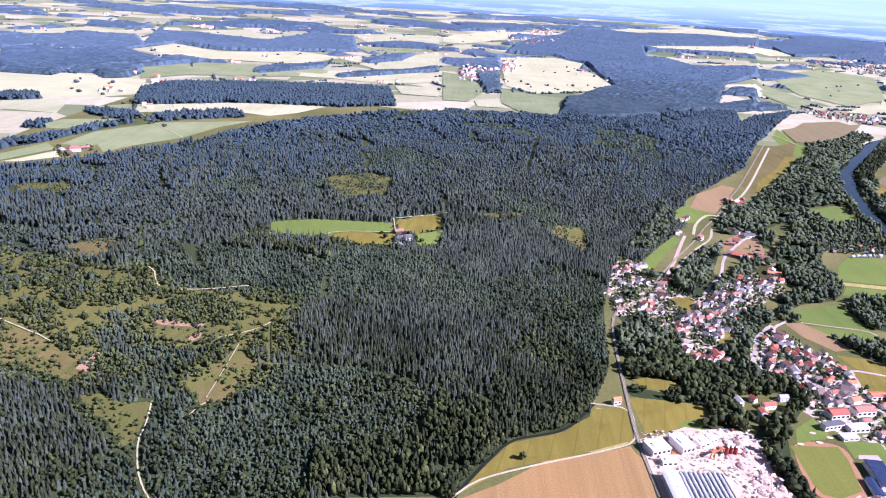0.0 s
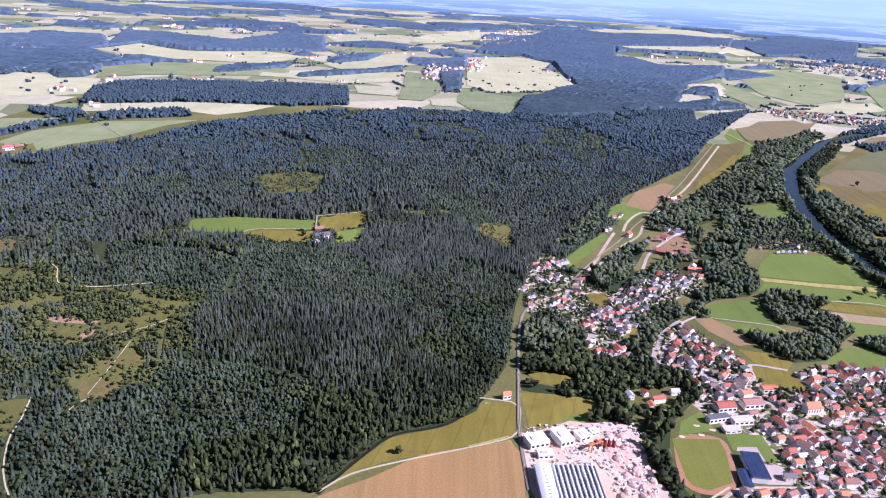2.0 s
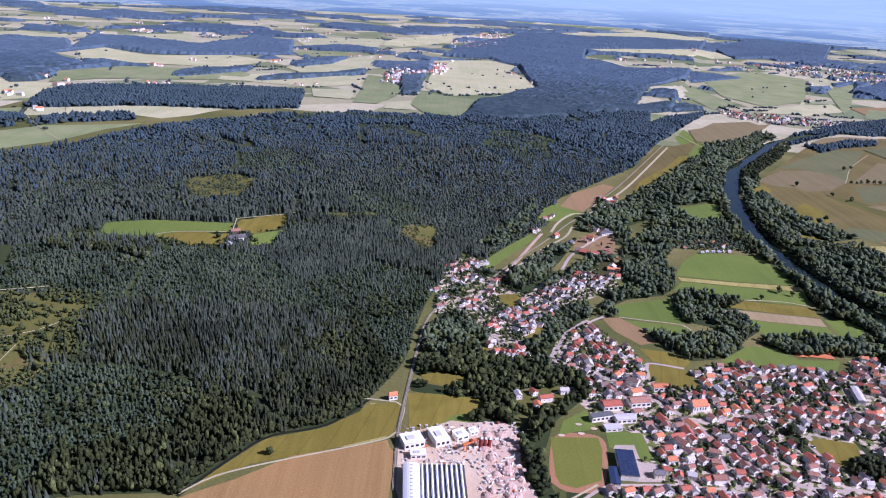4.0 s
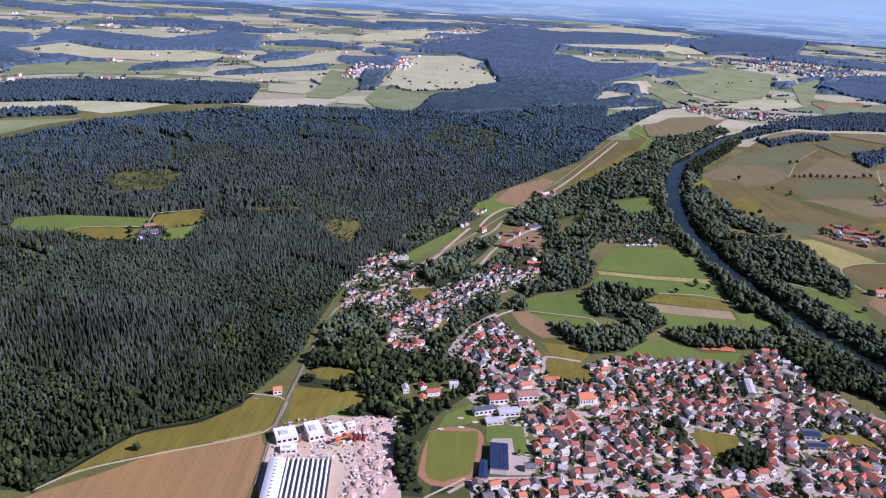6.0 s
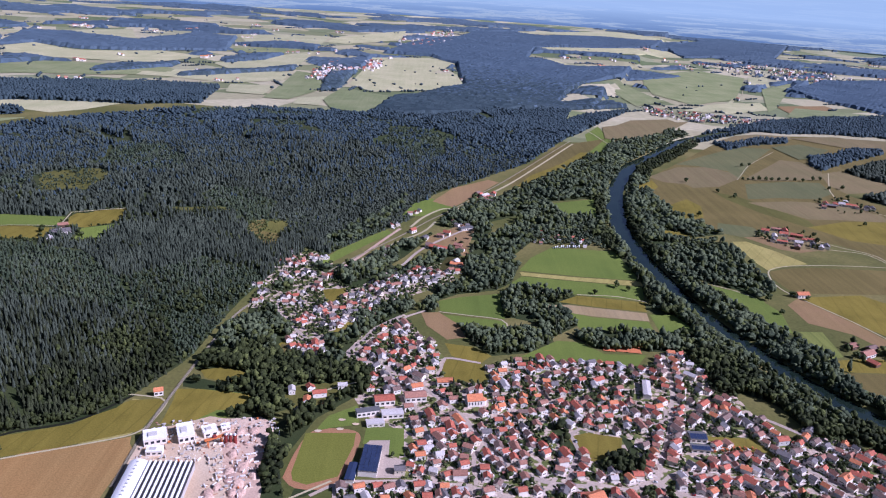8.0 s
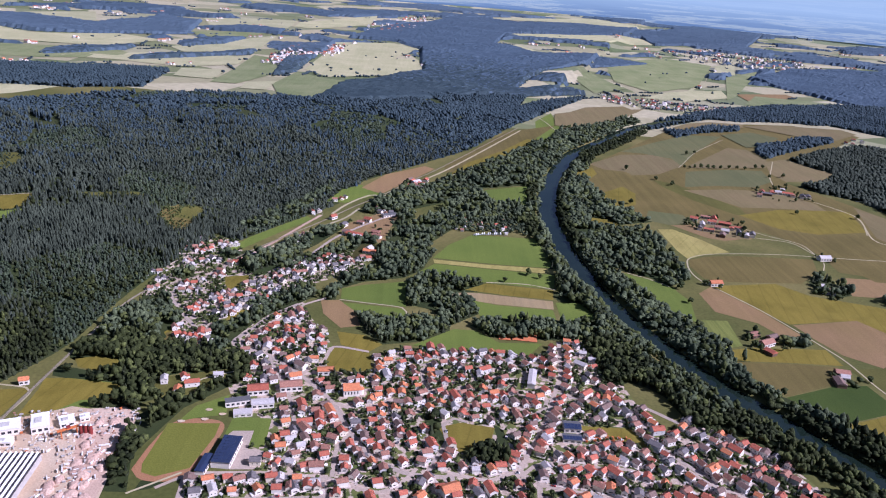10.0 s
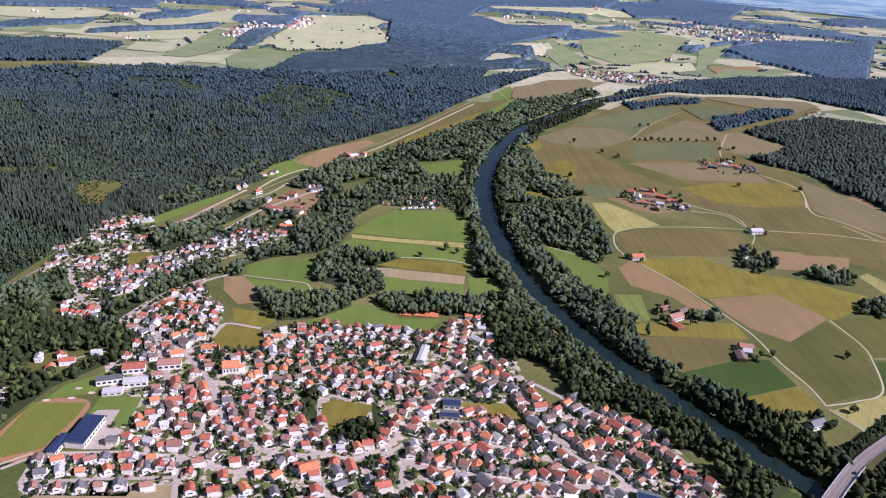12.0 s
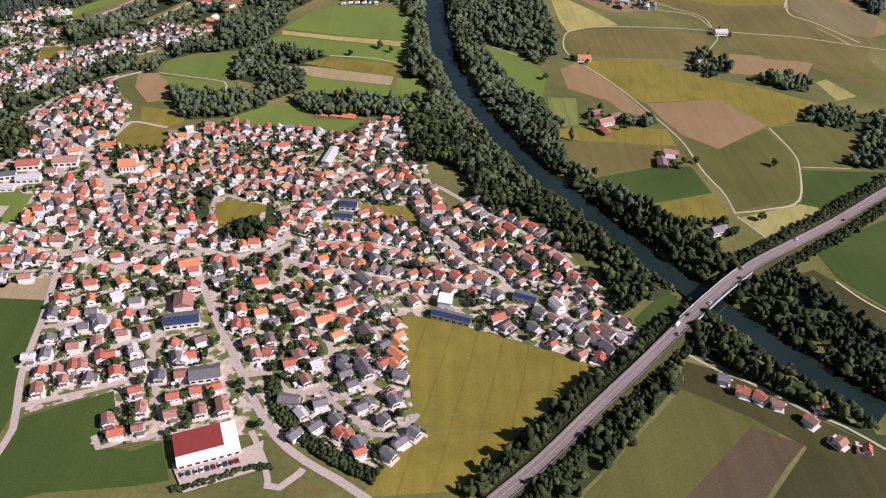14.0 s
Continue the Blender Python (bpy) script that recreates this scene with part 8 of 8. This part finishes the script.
planted("roadside_hedge", BUSHES, infill[:, 0], infill[:, 1], 3.9 * hedge_rng.uniform(0.7, 1.25, n), 3.0 * hedge_rng.uniform(0.7, 1.3, n), LEAF["broad"], "dense green hedge of shrubs along the embankment", 78)
bridge = new("bridge")
at = int(np.argmin(hw_river))
bridge.matrix_basis = Matrix.Identity(4)
tagged(bridge, "concrete road bridge over the river", "bridge")
wide_span = hw_river < 36
strip("deck", HW_WIDE / 2 + 0.7, -HW_WIDE / 2 - 0.7, 0.05, M_CONC, bridge, "", wide_span, 0.7)
for off in (-2.4, 2.4):
    strip("girder", off + 0.5, off - 0.5, -0.6, M_CONC, bridge, "", wide_span, 1.2)
for off in (-HW_WIDE / 2 - 0.55, HW_WIDE / 2 + 0.55):
    strip("parapet", off + 0.12, off - 0.12, 1.0, M_CONC, bridge, "pale concrete parapet", wide_span, 1.0)
rows = np.nonzero(wide_span)[0]
for i in (rows[2], rows[len(rows) // 3], rows[2 * len(rows) // 3], rows[-3]):
    a = math.degrees(math.atan2(hw_way[i, 1], hw_way[i, 0]))
    pier = box(bmesh.new(), -0.5, 0.5, -3.2, 3.2, float(bed(hw[i, 0], hw[i, 1])) - 1, hw_top[i] - 1.2)
    bmesh.ops.transform(pier, matrix=pose(hw[i, 0], hw[i, 1], 0, 0, 0, a), verts=pier.verts[:])
    part("pier", pier, M_CONC, bridge)


# ---- railway ----
for name, width, points in WAYS:
    if name != "railway":
        continue
    line = smooth_line(points)
    lift = 0.55
    v, f = ribbon(line, width, lambda x, y: land(x, y) + lift)
    rail = new("railway", mesh_of("railway", v, f, MATS["ballast"]))
    tagged(rail, "single-track railway on pale brown ballast", "railway", kind="structure")
    way = np.gradient(line, axis=0)
    way /= np.hypot(way[:, 0], way[:, 1])[:, None]
    side = np.c_[-way[:, 1], way[:, 0]]
    for off in (-0.55, 0.55):
        rv, rf = ribbon(line + side * off, 0.16, lambda x, y: land(x, y) + lift + 0.15)
        r = new("rail", mesh_of("rail", rv, rf, M_BARK))
        r.parent = rail
for poly in ([(436, 512), (445, 511), (445, 520), (436, 522)], [(446, 512), (465, 510), (466, 521), (446, 522)]):
    tagged(draped("tennis_court", poly, MATS["clay"], 0.6), "orange clay tennis court", "tennis court", kind="structure")
tagged(draped("car_park", [(416, 213), (442, 221), (450, 226), (452, 212), (424, 200)], MATS["asphalt"], 0.8), "paved car park of the supermarket", "car park", kind="structure")


# ---- cars and caravans ----
def car(colour, words, long=2.5, high=0.85, van=False):
    top = new("van" if van else "car")
    tagged(top, words, "van" if van else "car", "vehicles")
    paint = plain(words.replace(" ", "_"), colour, 0.35, 0, 0.05)
    body = box(bmesh.new(), -long / 2, long / 2, -0.65, 0.65, 0.2, 0.75 if not van else high)
    bmesh.ops.bevel(body, geom=body.edges[:], offset=0.1, segments=1, affect="EDGES")
    part("body", body, paint, top)
    if not van:
        cab = prism(bmesh.new(), [(-long * 0.38, 0.74), (long * 0.22, 0.74), (long * 0.08, high + 0.15), (-long * 0.3, high + 0.15)], -0.58, 0.58)
        part("cabin", cab, M_GLASS, top, "dark windows")
    for sx in (-0.3, 0.3):
        for sy in (-1, 1):
            wheel = tube(bmesh.new(), 0, 0, -0.08, 0.08, 0.24, 0.24, 10)
            bmesh.ops.transform(wheel, matrix=pose(sx * long, sy * 0.6, 0.24, 90, 0, 0), verts=wheel.verts[:])
            part("wheel", wheel, M_SOLAR, top)
    return top


CARS = [car((0.75, 0.75, 0.74), "small white car on the road"), car((0.06, 0.07, 0.09), "dark grey car on the road"), car((0.35, 0.36, 0.38), "silver car on the road"), car((0.40, 0.04, 0.03), "small red car on the road"), car((0.82, 0.82, 0.80), "white delivery van on the road", 3.8, 1.7, True)]
used = [False] * len(CARS)


def park(kind, x, y, angle, z):
    m = pose(x, y, z, 0, 0, angle)
    if used[kind]:
        copy_thing(CARS[kind], m)
    else:
        CARS[kind].matrix_basis = m
        used[kind] = True


for kind, share, lane in ((4, 0.34, 1.7), (1, 0.36, 1.7), (0, 0.40, -1.7), (2, 0.325, -1.7), (1, 0.47, -1.7), (0, 0.62, 1.7), (3, 0.72, -1.7)):
    i = int(share * (len(hw) - 1))
    p = hw[i] + hw_side[i] * lane
    park(kind, p[0], p[1], math.degrees(math.atan2(hw_way[i, 1], hw_way[i, 0])), hw_top[i] + 0.16)
car_rng = np.random.default_rng(21)
for line in STREETS:
    for i in range(3, len(line) - 3, 3):
        x, y = line[i]
        if car_rng.random() < 0.3 and math.hypot(x - 470, y) < 420 and y < 420:
            w = line[i + 1] - line[i - 1]
            s = float(np.hypot(*w))
            k = car_rng.choice((-1, 1))
            park(int(car_rng.choice(4)), x - k * w[1] / s * 1.0, y + k * w[0] / s * 1.0, math.degrees(math.atan2(w[1], w[0])), float(land(x, y)) + 0.23)
for k in range(10):
    park(int(car_rng.choice(4)), 422 + k * 2.2 + car_rng.uniform(-0.3, 0.3), 208 + k * 0.8, 115, float(land(430, 210)) + 0.83)
for k in range(14):
    park(4 if k % 3 else 0, 432 + k * 2.2, 739 + k * 0.5 + car_rng.uniform(-1, 1), 80, float(land(450, 740)) + 0.5)


# ---- lone trees and bushes in the fields ----
LONE = [(61, 357), (452, 622), (476, 640), (486, 633), (650, 545), (639, 520), (668, 520), (642, 640), (770, 628), (752, 630), (757, 648), (705, 473), (761, 474), (727, 406), (700, 400), (703, 388)]
LONE_RNG = np.random.default_rng(2)
lx, ly = np.array(LONE, float).T
extra_x, extra_y = np.array([(675.0, 1049.0), (705.0, 1002.0), (723.0, 983.0), (719.0, 977.0), (632.0, 734.0), (614.0, 597.0), (615.0, 627.0), (913.0, 1056.0), (890.0, 1051.0), (892.0, 1003.0), (847.0, 878.0), (922.0, 872.0), (773.0, 1081.0), (780.0, 1079.0), (790.0, 1085.0), (799.0, 1083.0), (810.0, 1086.0), (818.0, 1084.0), (830.0, 1086.0), (845.0, 1092.0), (858.0, 1092.0), (870.0, 1091.0), (891.0, 1102.0), (904.0, 1104.0), (805.0, 1167.0), (822.0, 1178.0), (637.0, 882.0), (753.0, 822.0), (748.0, 802.0), (739.0, 783.0), (867.0, 982.0), (873.0, 973.0), (886.0, 957.0), (899.0, 962.0)]).T
for k, (x, y) in enumerate(zip(np.r_[lx, extra_x], np.r_[ly, extra_y])):
    ob = copy_thing(TREE_KINDS[k % 4], pose(x, y, float(land(x, y)) + 0.15, 0, 0, k * 50))
    s = LONE_RNG.uniform(0.9, 1.4)
    ob.scale = (s, s, s)
    tagged(ob, "lone round broadleaf tree in the fields", "tree", "field trees")

# ---- timber yard in the middle of the village ----
yard_rng = np.random.default_rng(9)
for k in range(46):
    x, y = yard_rng.uniform(476, 506), yard_rng.uniform(381, 392)
    copy_thing(stack_kinds[int(yard_rng.choice((1, 2, 2)))], pose(x, y, float(land(x, y)) + 0.35, 0, 0, float(yard_rng.choice((0, 90))) + yard_rng.uniform(-6, 6)))

# ---- pools in gardens and sand pits on the sports ground ----
M_POOL = plain("pool_water", (0.05, 0.42, 0.55), 0.1, 0, 0.1, 0.5, 0.5)


def pool(x, y, r):
    ob = new("swimming_pool")
    ob.matrix_basis = pose(x, y, float(land(x, y)) + 0.15, 0, 0, 0)
    tagged(ob, "small round turquoise swimming pool in a garden", "swimming pool")
    part("rim", tube(bmesh.new(), 0, 0, -0.1, 0.45, r, r, 20), M_WHITE, ob)
    part("water", tube(bmesh.new(), 0, 0, 0.3, 0.47, r * 0.92, r * 0.92, 20), M_POOL, ob)


for spot in [(431.0, 298.0), (482.0, 339.0), (366.0, 336.0), (499.0, 366.0), (459.0, 329.0)]:
    pool(*spot, 1.1)


def sand_pit(x, y, r):
    bm = bmesh.new()
    ring = [bm.verts.new((r * (1 + 0.12 * math.sin(3 * a)) * math.cos(a), r * 0.62 * math.sin(a), 0)) for a in np.linspace(0, 2 * math.pi, 16, endpoint=False)]
    bm.faces.new(ring)
    ob = part("sand_pit", bm, MATS["gravel"], None)
    ob.matrix_basis = pose(x, y, float(land(x, y)) + 0.52, 0, 0, 0)
    tagged(ob, "pale sand pit on the sports ground", "sand pit", kind="structure")


for spot in [(247.0, 403.0), (256.0, 399.0), (234.0, 390.0), (247.0, 393.0)]:
    sand_pit(*spot, 2.2)
